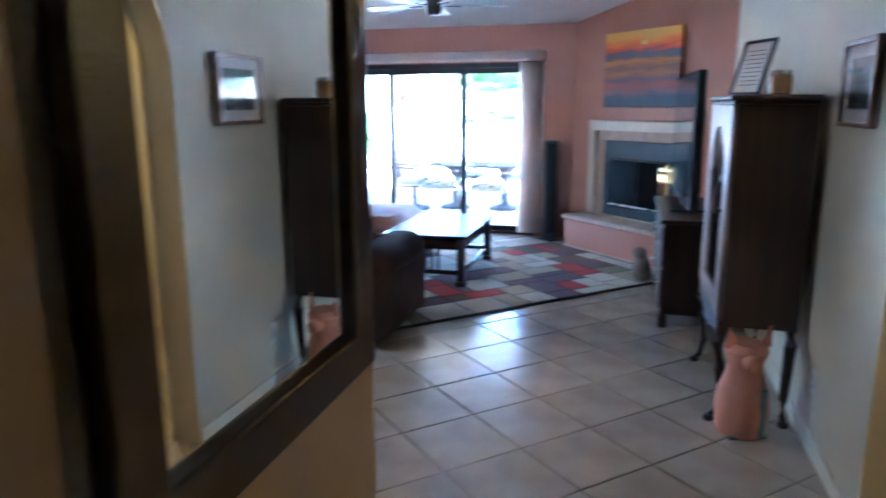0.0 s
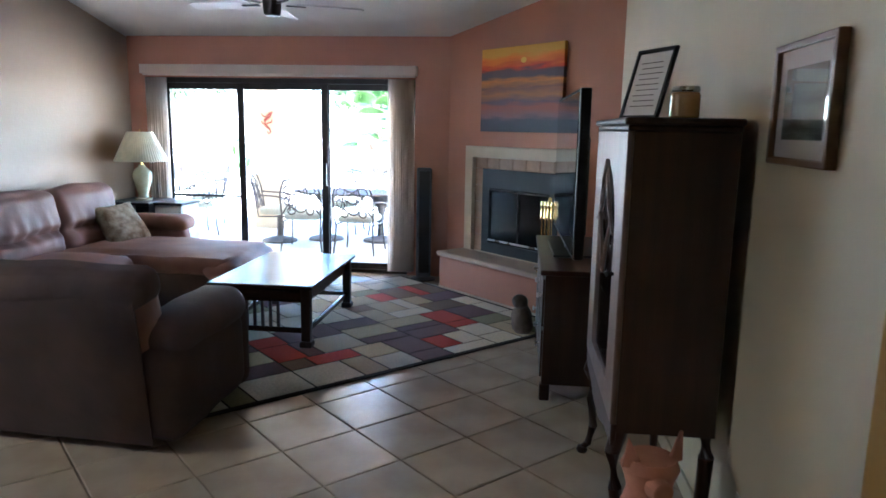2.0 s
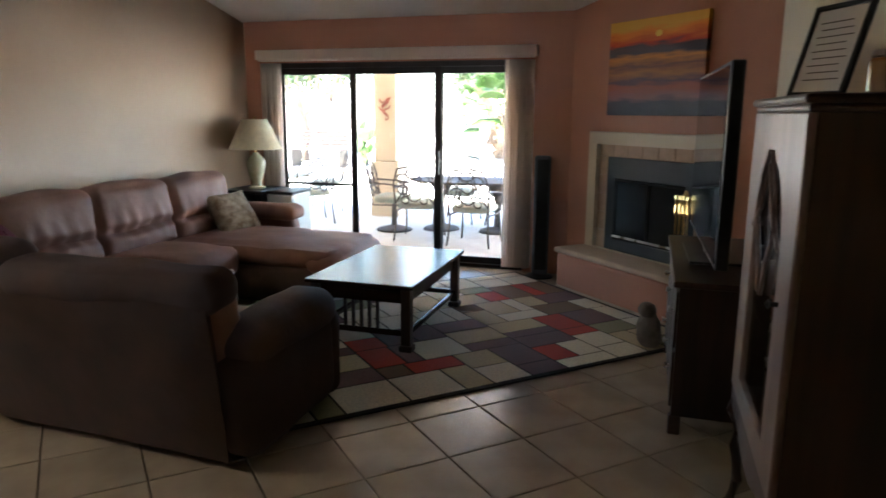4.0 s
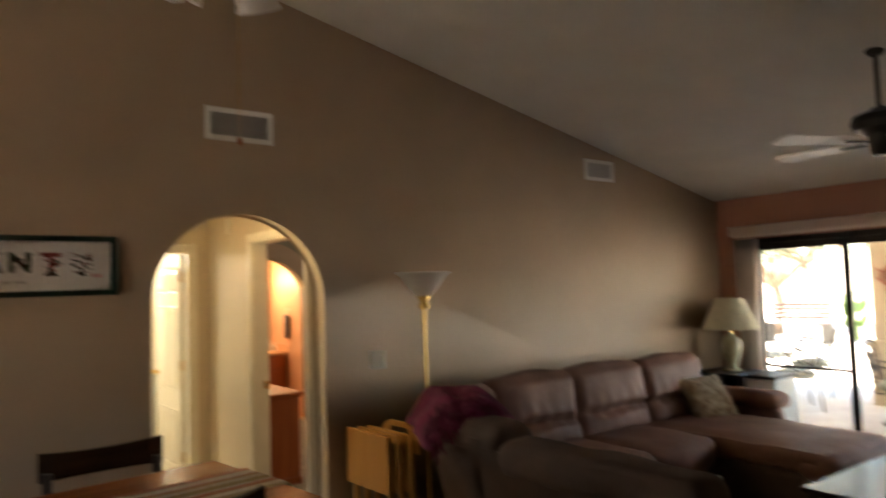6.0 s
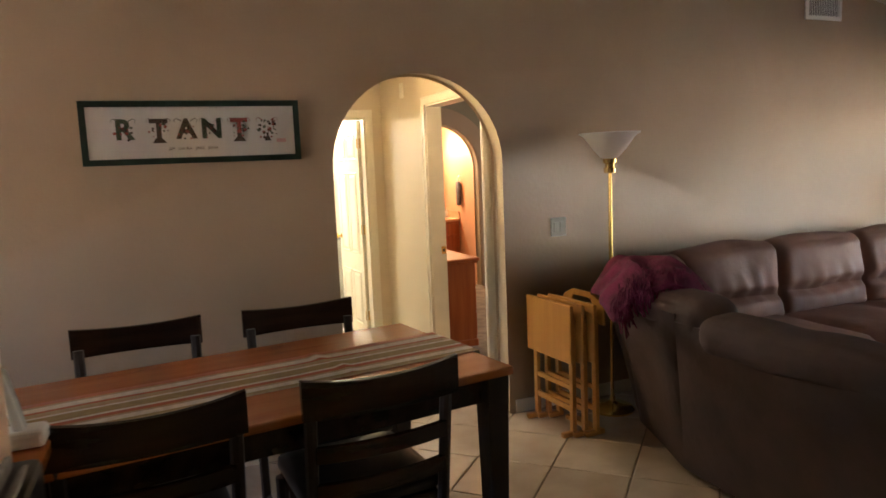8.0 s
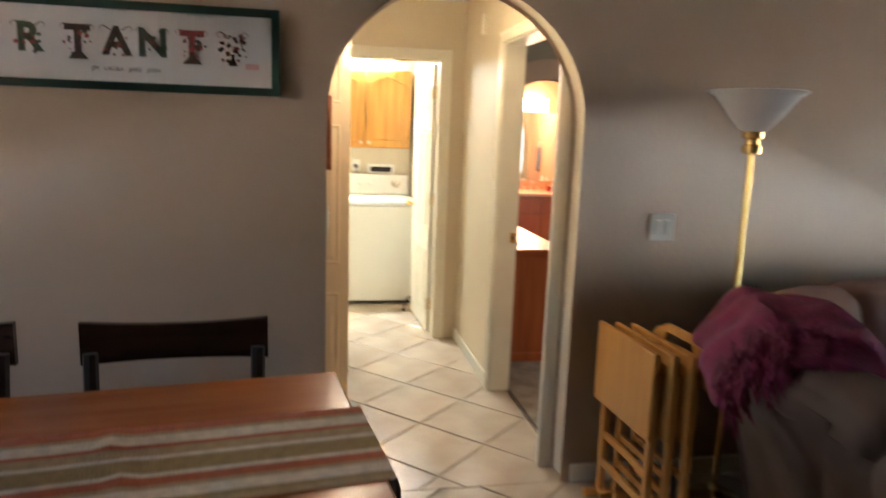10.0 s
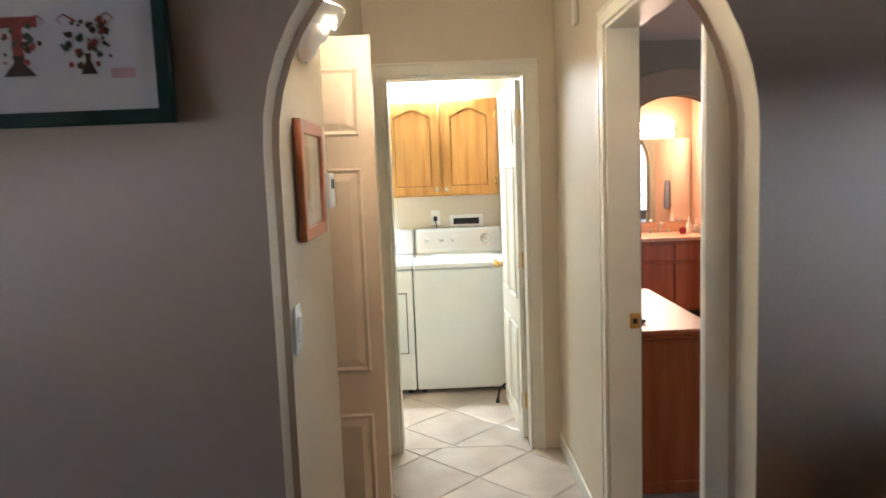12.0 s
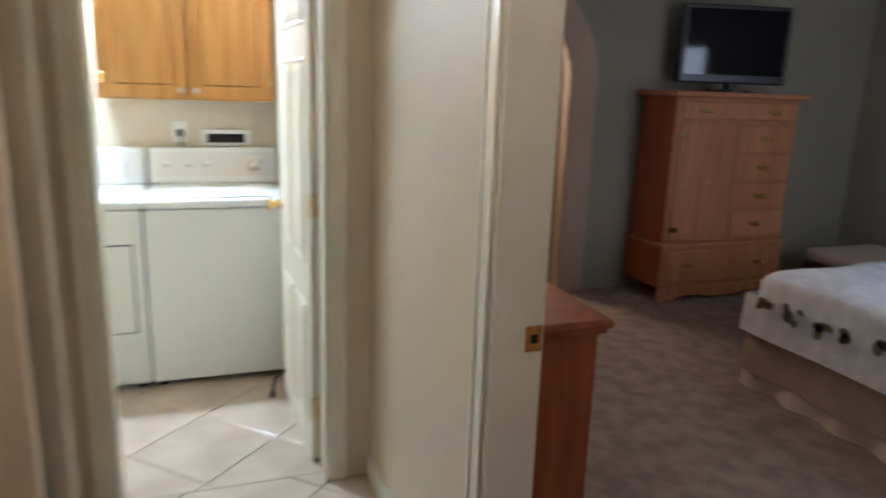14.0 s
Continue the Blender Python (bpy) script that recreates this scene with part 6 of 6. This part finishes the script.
fc = thing("basin_tap", "chrome basin tap on the vanity", "tap", pose(-5.50, -3.0, 0.855))
part("spout", tube([(0, 0, 0), (0, 0, 0.08), (0.04, 0, 0.11), (0.10, 0, 0.09)], 0.012, 8), "chrome", fc)
for s in (-1, 1):
    part("handle", lathe([(0.022, 0), (0.016, 0.03), (0.022, 0.04), (0, 0.045)], 14, at=(0, s * 0.09, 0)), "chrome", fc)
M["redglass"] = mat("dark_red_glass", (0.25, 0.01, 0.02), 0.15, var=0.1)
ap = thing("candle_holder", "small dark red glass candle holder on the vanity", "candle holder", pose(-5.30, -2.83, 0.855))
part("bowl", lathe([(0, 0), (0.025, 0), (0.035, 0.03), (0.03, 0.06), (0.012, 0.066), (0, 0.066)], 20), "redglass", ap, smooth=True)
part("stem", lathe([(0.003, 0.064), (0.003, 0.085), (0, 0.085)], 8), "steel", ap)
for i, (dy, h) in enumerate(((0.0, 0.13), (0.07, 0.10))):
    bt = thing("soap_bottle", "clear pump soap bottle on the vanity", "bottle", pose(-5.38, -2.74 + dy, 0.855))
    part("bottle", lathe([(0, 0), (0.026, 0), (0.028, 0.01), (0.026, h * 0.7), (0.012, h * 0.85), (0.012, h), (0, h)], 20), "frosted", bt, smooth=True)
    part("pump", lathe([(0.010, h), (0.010, h + 0.015), (0.004, h + 0.02), (0.004, h + 0.04), (0, h + 0.04)], 10), "white", bt)


# ---- outside ----
def ground_z(x, y):
    rise = max(0.0, min(1.0, (y - 6.0) / 9.0))
    return -0.12 + 0.80 * rise + (0.03 * noise.noise(Vector((x * 0.5, y * 0.5, 0))) if y > 4.6 else 0)


b = bmesh.new()
gx = [-400, -120, -50] + [-30 + i for i in range(61)] + [50, 120, 400]
gy = [-400, -100, -30, -12, 0.2] + [1 + 0.5 * i for i in range(60)] + [40, 120, 400]
rows = [[b.verts.new((x, y, ground_z(x, y) - (0.08 if y < 4.4 else 0))) for x in gx] for y in gy]
for r0, r1 in zip(rows, rows[1:]):
    for i in range(len(gx) - 1):
        b.faces.new((r0[i], r0[i + 1], r1[i + 1], r1[i]))
setting("ground", b, "gravel", label="pale desert gravel yard rising towards the fence", smooth=True)
setting("patio_slab", box(-3.5, 6.5, 0.21, 4.2, -0.2, -0.05, 0.01), "concrete", label="pale concrete covered patio floor")
setting("patio_roof", box(-4.0, 7.0, 0.21, 4.1, 2.55, 2.75, 0), "stucco", label="beige patio roof")
setting("patio_beam", box(-4.0, 7.0, 3.35, 3.75, 2.25, 2.56, 0.01), "stucco", label="beige stucco patio beam")
for x in (0.25, 4.9, -3.4):
    p = tagged(thing("patio_column", "square beige stucco patio column with a plinth", "", pose(x, 3.55, -0.051)), kind="structure")
    part("shaft", box(-0.18, 0.18, -0.18, 0.18, 0.85, 2.31, 0.012), "stucco", p)
    part("plinth", box(-0.23, 0.23, -0.23, 0.23, 0, 0.85, 0.015), "stucco", p)
M["rusty"] = mat("rusty_red_metal", (0.30, 0.07, 0.045), 0.6, var=0.2)
liz = thing("gecko_ornament", "rusty red metal gecko ornament on the patio column", "ornament", pose(0.25, 3.368, 1.62))
bm = tube([(0.06, 0, 0.14), (0.04, -0.01, 0.08), (-0.03, -0.015, 0.02), (-0.02, -0.01, -0.06), (0.04, -0.01, -0.11), (0.06, 0, -0.16), (0.02, 0, -0.19), (0.0, 0, -0.15)], 0.028, 8, taper=0.01)
part("body", bm, "rusty", liz)
for s, z in ((-1, 0.07), (1, 0.10), (-1, -0.05), (1, -0.03)):
    part("foot", tube([(0.0, -0.01, z), (s * 0.07, 0, z + 0.02), (s * 0.09, 0, z + 0.06)], 0.012, 6), "rusty", liz)

fence = thing("block_fence", "pale painted block yard fence with square pillars", "fence", pose(0, 17, 0.5))
for i in range(12):
    x0 = -24 + i * 4.0
    part("panel", box(x0 + 0.2, x0 + 3.8, -0.08, 0.08, 0, 1.32, 0.01, 1), "block", fence)
    part("cap", box(x0 + 0.18, x0 + 3.82, -0.11, 0.11, 1.32, 1.38, 0.01, 1), "block", fence)
    part("pillar", box(x0 - 0.2, x0 + 0.2, -0.2, 0.2, 0, 1.46, 0.01, 1), "block", fence)

def patio_chair(m, swivel=False):
    c = thing("patio_chair", "cast metal patio chair with scrolled back and sage cushion", "patio chair", m, "patio chairs")
    part("seat_cushion", place(soft(0.48, 0.46, 0.10, r=0.045, puff=0.01, seg=5), pose(0, 0, 0.40)), "cushion", c, smooth=True)
    bm = tube([(-0.25, -0.24, 0.38), (-0.26, -0.30, 0.75), (-0.20, -0.34, 0.92), (0, -0.36, 0.96), (0.20, -0.34, 0.92), (0.26, -0.30, 0.75), (0.25, -0.24, 0.38), (0.25, 0.24, 0.38), (-0.25, 0.24, 0.38), (-0.25, -0.24, 0.38)], 0.012, 6)
    part("frame", bm, "chairmetal", c)
    bm = bmesh.new()
    yy = lambda z: -0.24 - 0.12 * (z - 0.4) / 0.5
    for cx, cz, rx, rz in ((0, 0.86, 0.085, 0.055), (-0.13, 0.80, 0.075, 0.06), (0.13, 0.80, 0.075, 0.06), (0, 0.72, 0.07, 0.07), (-0.14, 0.66, 0.07, 0.06), (0.14, 0.66, 0.07, 0.06), (0, 0.57, 0.07, 0.06), (-0.12, 0.53, 0.05, 0.05), (0.12, 0.53, 0.05, 0.05)):
        ring = [(cx + rx * math.cos(k * 0.698), yy(cz + rz * math.sin(k * 0.698)), cz + rz * math.sin(k * 0.698)) for k in range(10)]
        tube(ring, 0.0095, 4, bm)
    for x0, x1 in ((-0.25, -0.06), (0.25, 0.06)):
        tube([(x0, yy(0.48), 0.48), (x0 * 0.6, yy(0.62), 0.62), (x1, yy(0.93), 0.93)], 0.010, 4, bm)
    part("scroll_back", bm, "chairmetal", c)
    for s in (-1, 1):
        part("armrest", tube([(s * 0.26, -0.30, 0.68), (s * 0.29, 0.0, 0.66), (s * 0.29, 0.22, 0.62), (s * 0.26, 0.24, 0.40)], 0.012, 6), "chairmetal", c)
    if swivel:
        part("swivel_base", lathe([(0.24, 0.0), (0.25, 0.02), (0.23, 0.03), (0.04, 0.08), (0.03, 0.37), (0, 0.37)], 20), "chairmetal", c)
    else:
        for sx in (-1, 1):
            for sy in (-1, 1):
                part("leg", tube([(sx * 0.24, sy * 0.23, 0.38), (sx * 0.25, sy * 0.26, 0.15), (sx * 0.27, sy * 0.28, 0.0)], 0.012, 6), "chairmetal", c)
    return c


pt = thing("patio_table", "oval cast metal patio dining table", "patio table", pose(1.85, 2.45, -0.05))
part("tabletop", place(plate([[(0.85 * math.cos(i * 0.1745), 0.52 * math.sin(i * 0.1745)) for i in range(36)]], 0.025, 0.005), pose(0, 0, 0.68)), "chairmetal", pt)
for s in (-1, 1):
    part("pedestal", lathe([(0.26, 0), (0.24, 0.03), (0.05, 0.08), (0.04, 0.35), (0.06, 0.5), (0.2, 0.68), (0, 0.68)], 16, at=(s * 0.4, 0, 0)), "chairmetal", pt)
sw = patio_chair(pose(0.86, 2.15, -0.05, 0, 0, -80), True)
base = patio_chair(pose(1.40, 1.66, -0.05, 0, 0, 4))
for m in (pose(2.16, 1.54, -0.05, 0, 0, -4), pose(1.5, 3.2, -0.05, 0, 0, 180), pose(2.25, 3.2, -0.05, 0, 0, 175), pose(-0.55, 2.45, -0.05, 0, 0, 40), pose(-0.95, 3.75, -0.05, 0, 0, 110), pose(-1.75, 3.4, -0.05, 0, 0, -60)):
    copy_thing(base, m)
st = thing("side_table", "round glass topped metal patio side table", "patio table", pose(-1.25, 2.9, -0.05))
part("tabletop", lathe([(0.45, 0.62), (0.45, 0.635), (0, 0.635)], 30), "cushion", st)
part("pedestal", lathe([(0.22, 0), (0.20, 0.03), (0.03, 0.06), (0.03, 0.62), (0, 0.62)], 16), "steel", st)
bn = thing("garden_bench", "dark slatted garden bench in the gravel yard", "bench", pose(-3.9, 9.3, ground_z(-3.9, 9.3)))
for i in range(4):
    part("seat_slat", box(-0.7, 0.7, -0.22 + i * 0.11, -0.14 + i * 0.11, 0.42, 0.45, 0.004, 1), "curio", bn)
    part("back_slat", box(-0.7, 0.7, 0.24, 0.27, 0.52 + i * 0.10, 0.59 + i * 0.10, 0.004, 1), "curio", bn)
for s in (-1, 1):
    part("end_frame", box(s * 0.66 - 0.03, s * 0.66 + 0.03, -0.24, 0.28, 0, 0.42, 0.01, 1), "steel", bn)

# plants
def leaf_cloud(rnd, centres, n, size, stretch=1.0):
    b = bmesh.new()
    verts, faces = [], []
    for _ in range(n):
        c, r = rnd.choice(centres)
        d = Vector((rnd.gauss(0, 1), rnd.gauss(0, 1), rnd.gauss(0, 0.8)))
        p = Vector(c) + d.normalized() * r * rnd.random() ** 0.4
        a = Vector((rnd.gauss(0, 1), rnd.gauss(0, 1), rnd.gauss(0, 0.6))).normalized() * size * rnd.uniform(0.6, 1.5) * stretch
        w = a.cross(Vector((rnd.gauss(0, 1), rnd.gauss(0, 1), rnd.gauss(0, 1)))).normalized() * size * 0.35
        i = len(verts)
        verts += [p - a, p + w, p + a, p - w]
        faces.append((i, i + 1, i + 2, i + 3))
    me = bpy.data.meshes.new("leaves")
    me.from_pydata([tuple(v) for v in verts], [], faces)
    b.from_mesh(me)
    bpy.data.meshes.remove(me)
    return b


def tree(seed, x, y, h, spread, label, leaves=5200, bare=0.35):
    rnd = random.Random(seed)
    z0 = ground_z(x, y) - 0.05
    t = thing("tree", label, "tree", pose(x, y, z0))
    bm = tube([(0, 0, 0), (0.08, 0.03, h * 0.18), (-0.05, 0.05, h * bare)], 0.16, 10, taper=0.11)
    centres = []
    for k in range(9):
        a = k * 2.4 + rnd.random()
        r = spread * rnd.uniform(0.45, 0.95)
        tip = Vector((r * math.cos(a), r * math.sin(a), h * rnd.uniform(0.55, 0.92)))
        mid = Vector((tip.x * 0.45, tip.y * 0.45, h * (bare + 0.14)))
        tube([(-0.05, 0.05, h * bare * 0.95), mid, tip], 0.07, 6, bm, 0.02)
        centres.append((tip, spread * rnd.uniform(0.28, 0.5)))
        centres.append((mid * 0.4 + tip * 0.6, spread * 0.3))
    part("trunk", bm, "bark", t, smooth=True)
    part("crown", leaf_cloud(rnd, centres, leaves, 0.085), "leaf", t)


tree(1, -4.95, 10.5, 4.2, 1.9, "spreading mesquite tree with thin light green foliage", 3800, 0.30)
tree(2, -9.0, 20.5, 4.6, 3.2, "dense green tree behind the block fence", 7000)
tree(3, -2.4, 20.8, 4.8, 3.0, "dense green tree behind the block fence", 7000)
tree(4, 3.6, 21.5, 5.2, 3.4, "dense green tree behind the block fence", 7000)
tree(5, -15.5, 22.0, 5.0, 3.4, "dense green tree behind the block fence", 6000)
tree(6, 9.5, 22.0, 4.4, 3.2, "dense green tree behind the block fence", 6000)
tree(7, -0.6, 14.2, 3.4, 1.5, "young feathery green tree beside the palm", 4200, 0.35)

px, py = 0.46, 11.4
palm = thing("palm_tree", "short fan palm with a shaggy brown trunk", "palm", pose(px, py, ground_z(px, py) - 0.03))
rnd = random.Random(5)
part("trunk", lathe([(0.26, 0), (0.30, 0.15), (0.27, 0.5), (0.30, 0.9), (0.22, 1.15), (0, 1.2)], 16), "bark", palm, smooth=True)
bm = bmesh.new()
for i in range(140):
    a, z = rnd.uniform(0, 6.28), rnd.uniform(0.05, 1.1)
    r = 0.27
    tube([(r * math.cos(a), r * math.sin(a), z), ((r + 0.09) * math.cos(a), (r + 0.09) * math.sin(a), z + 0.05), ((r + 0.12) * math.cos(a), (r + 0.12) * math.sin(a), z + 0.14)], 0.022, 4, bm, 0.006)
part("old_leaf_bases", bm, "bark", palm)
M["palmleaf"] = mat("palm_leaf", (0.035, 0.075, 0.014), 0.45, scale=3, color2=(0.07, 0.125, 0.025))
for k in range(34):
    a, up = k * 2.39996, 1.25 - 1.65 * (k / 34)
    b = bmesh.new()
    ln = rnd.uniform(0.78, 1.0)
    e = Vector((math.cos(a) * math.cos(up), math.sin(a) * math.cos(up), math.sin(up)))
    s = Vector((-math.sin(a), math.cos(a), 0))
    base_p = Vector((0, 0, 1.15))
    hub = base_p + e * ln * 0.95
    tube([base_p, hub], 0.014, 5, b, 0.009)
    for j in range(17):
        f = (j - 8) / 8 * 1.25
        d = (e * math.cos(f) + s * math.sin(f)).normalized()
        tip = hub + d * ln * 0.85 * (1 - 0.12 * abs(f)) + Vector((0, 0, -0.16 - 0.05 * abs(f)))
        mid = hub + d * ln * 0.42
        n = d.cross(e.cross(s)).normalized() * 0.045
        v = [b.verts.new(p) for p in (hub, mid + n, tip, mid - n)]
        b.faces.new(v)
    part("frond", b, "palmleaf", palm)
cac = thing("prickly_pear", "green prickly pear cactus in the gravel yard", "cactus", pose(-2.75, 9.5, ground_z(-2.75, 9.5)))
rnd = random.Random(9)
pads = [(Vector((0, 0, 0.2)), 0)]
for i in range(15):
    p, _ = rnd.choice(pads)
    pads.append((p + Vector((rnd.uniform(-0.22, 0.22), rnd.uniform(-0.12, 0.12), rnd.uniform(0.10, 0.26))), i))
for p, i in pads:
    b = bmesh.new()
    bmesh.ops.create_uvsphere(b, u_segments=12, v_segments=8, radius=1)
    part("pad", place(b, Matrix.Translation(p) @ pose(0, 0, 0, rnd.uniform(-20, 20), rnd.uniform(-35, 35), rnd.uniform(0, 180)) @ Matrix.Diagonal((0.12, 0.03, 0.17, 1))), "palmleaf", cac, smooth=True)
b = bmesh.new()
me_v, me_f = [], []
rnd = random.Random(3)
for i in range(1500):
    x, y = rnd.uniform(-9, 6), rnd.uniform(4.6, 13)
    r = rnd.uniform(0.02, 0.075)
    z = ground_z(x, y)
    k = len(me_v)
    me_v += [(x + r * dx * rnd.uniform(0.7, 1.2), y + r * dy * rnd.uniform(0.7, 1.2), z + r * dz) for dx, dy, dz in ((1, 0, 0), (0, 1, 0), (-1, 0, 0), (0, -1, 0), (0, 0, 0.8))]
    me_f += [(k, k + 1, k + 4), (k + 1, k + 2, k + 4), (k + 2, k + 3, k + 4), (k + 3, k, k + 4)]
me = bpy.data.meshes.new("rocks")
me.from_pydata(me_v, [], me_f)
b.from_mesh(me)
tagged(mesh_ob("loose_rocks", b, "gravel"), "pale loose rocks strewn over the gravel yard", "rocks", kind="stuff")


# ---- floor tiles, last ----
def clip(poly, x0, x1, y0, y1):
    for axis, lim, keep in ((0, x0, 1), (0, x1, -1), (1, y0, 1), (1, y1, -1)):
        out = []
        for i, p in enumerate(poly):
            q = poly[(i + 1) % len(poly)]
            a, c = (p[axis] - lim) * keep, (q[axis] - lim) * keep
            if a >= 0:
                out.append(p)
            if a * c < 0:
                t = a / (a - c)
                out.append((p[0] + t * (q[0] - p[0]), p[1] + t * (q[1] - p[1])))
        poly = out
        if len(poly) < 3:
            return []
    return poly


def tile_bm(poly, cx, cy):
    b = bmesh.new()
    pts = [(p[0] - cx, p[1] - cy) for p in poly]
    g = sum(p[0] for p in pts) / len(pts), sum(p[1] for p in pts) / len(pts)
    lo = [b.verts.new((p[0], p[1], -0.008)) for p in pts]
    mid = [b.verts.new((p[0], p[1], -0.0025)) for p in pts]
    up = [b.verts.new((g[0] + (p[0] - g[0]) * 0.975, g[1] + (p[1] - g[1]) * 0.975, 0.0)) for p in pts]
    n = len(pts)
    for i in range(n):
        b.faces.new((lo[i], lo[(i + 1) % n], mid[(i + 1) % n], mid[i]))
        b.faces.new((mid[i], mid[(i + 1) % n], up[(i + 1) % n], up[i]))
    b.faces.new(up)
    bmesh.ops.recalc_face_normals(b, faces=b.faces)
    return b


floor = tagged(thing("floor", "beige ceramic floor tiles laid diagonally with dark grout", ""), kind="structure")
H = 0.2915
half = H - 0.0045
full = None
rest = bmesh.new()


def lay(ox, oy, region, near):
    global full
    x0, x1, y0, y1 = region
    for i in range(-40, 41):
        for j in range(-40, 41):
            cx, cy = ox + (i + j) * H, oy + (i - j) * H + H
            if not (x0 - H < cx < x1 + H and y0 - H < cy < y1 + H):
                continue
            sq = [(cx + half, cy), (cx, cy + half), (cx - half, cy), (cx, cy - half)]
            poly = clip(sq, *region)
            if len(poly) < 3:
                continue
            if near(cx, cy):
                if len(poly) == 4 and poly == sq:
                    if full is None:
                        ob = part("tile", tile_bm(sq, cx, cy), "tile", floor, m=pose(cx, cy, 0))
                        full = ob.data
                    else:
                        ob = new("tile", full)
                        ob.parent, ob.location = floor, (cx, cy, 0)
                else:
                    part("tile", tile_bm(poly, cx, cy), "tile", floor, m=pose(cx, cy, 0))
            else:
                b = tile_bm(poly, 0, 0)
                add(rest, b)


lay(3.41, -3.84, (0.0, 5.13, -10.2, 0.0), lambda x, y: (1.9 < x < 5.2 and -6.0 < y < -1.0) or (0 < x < 2.6 and -6.4 < y < -4.0))
lay(-2.15, -5.379, (-2.25, -0.002, -6.25, -4.5), lambda x, y: y > -5.75)
lay(-2.29, -5.21, (-4.0, -2.252, -6.6, -4.62), lambda x, y: y > -5.9)
lay(3.41, -3.84, (5.132, 7.0, -7.0, -4.05), lambda x, y: False)
tagged(part("tile_field", rest, "tile", floor), kind="stuff")
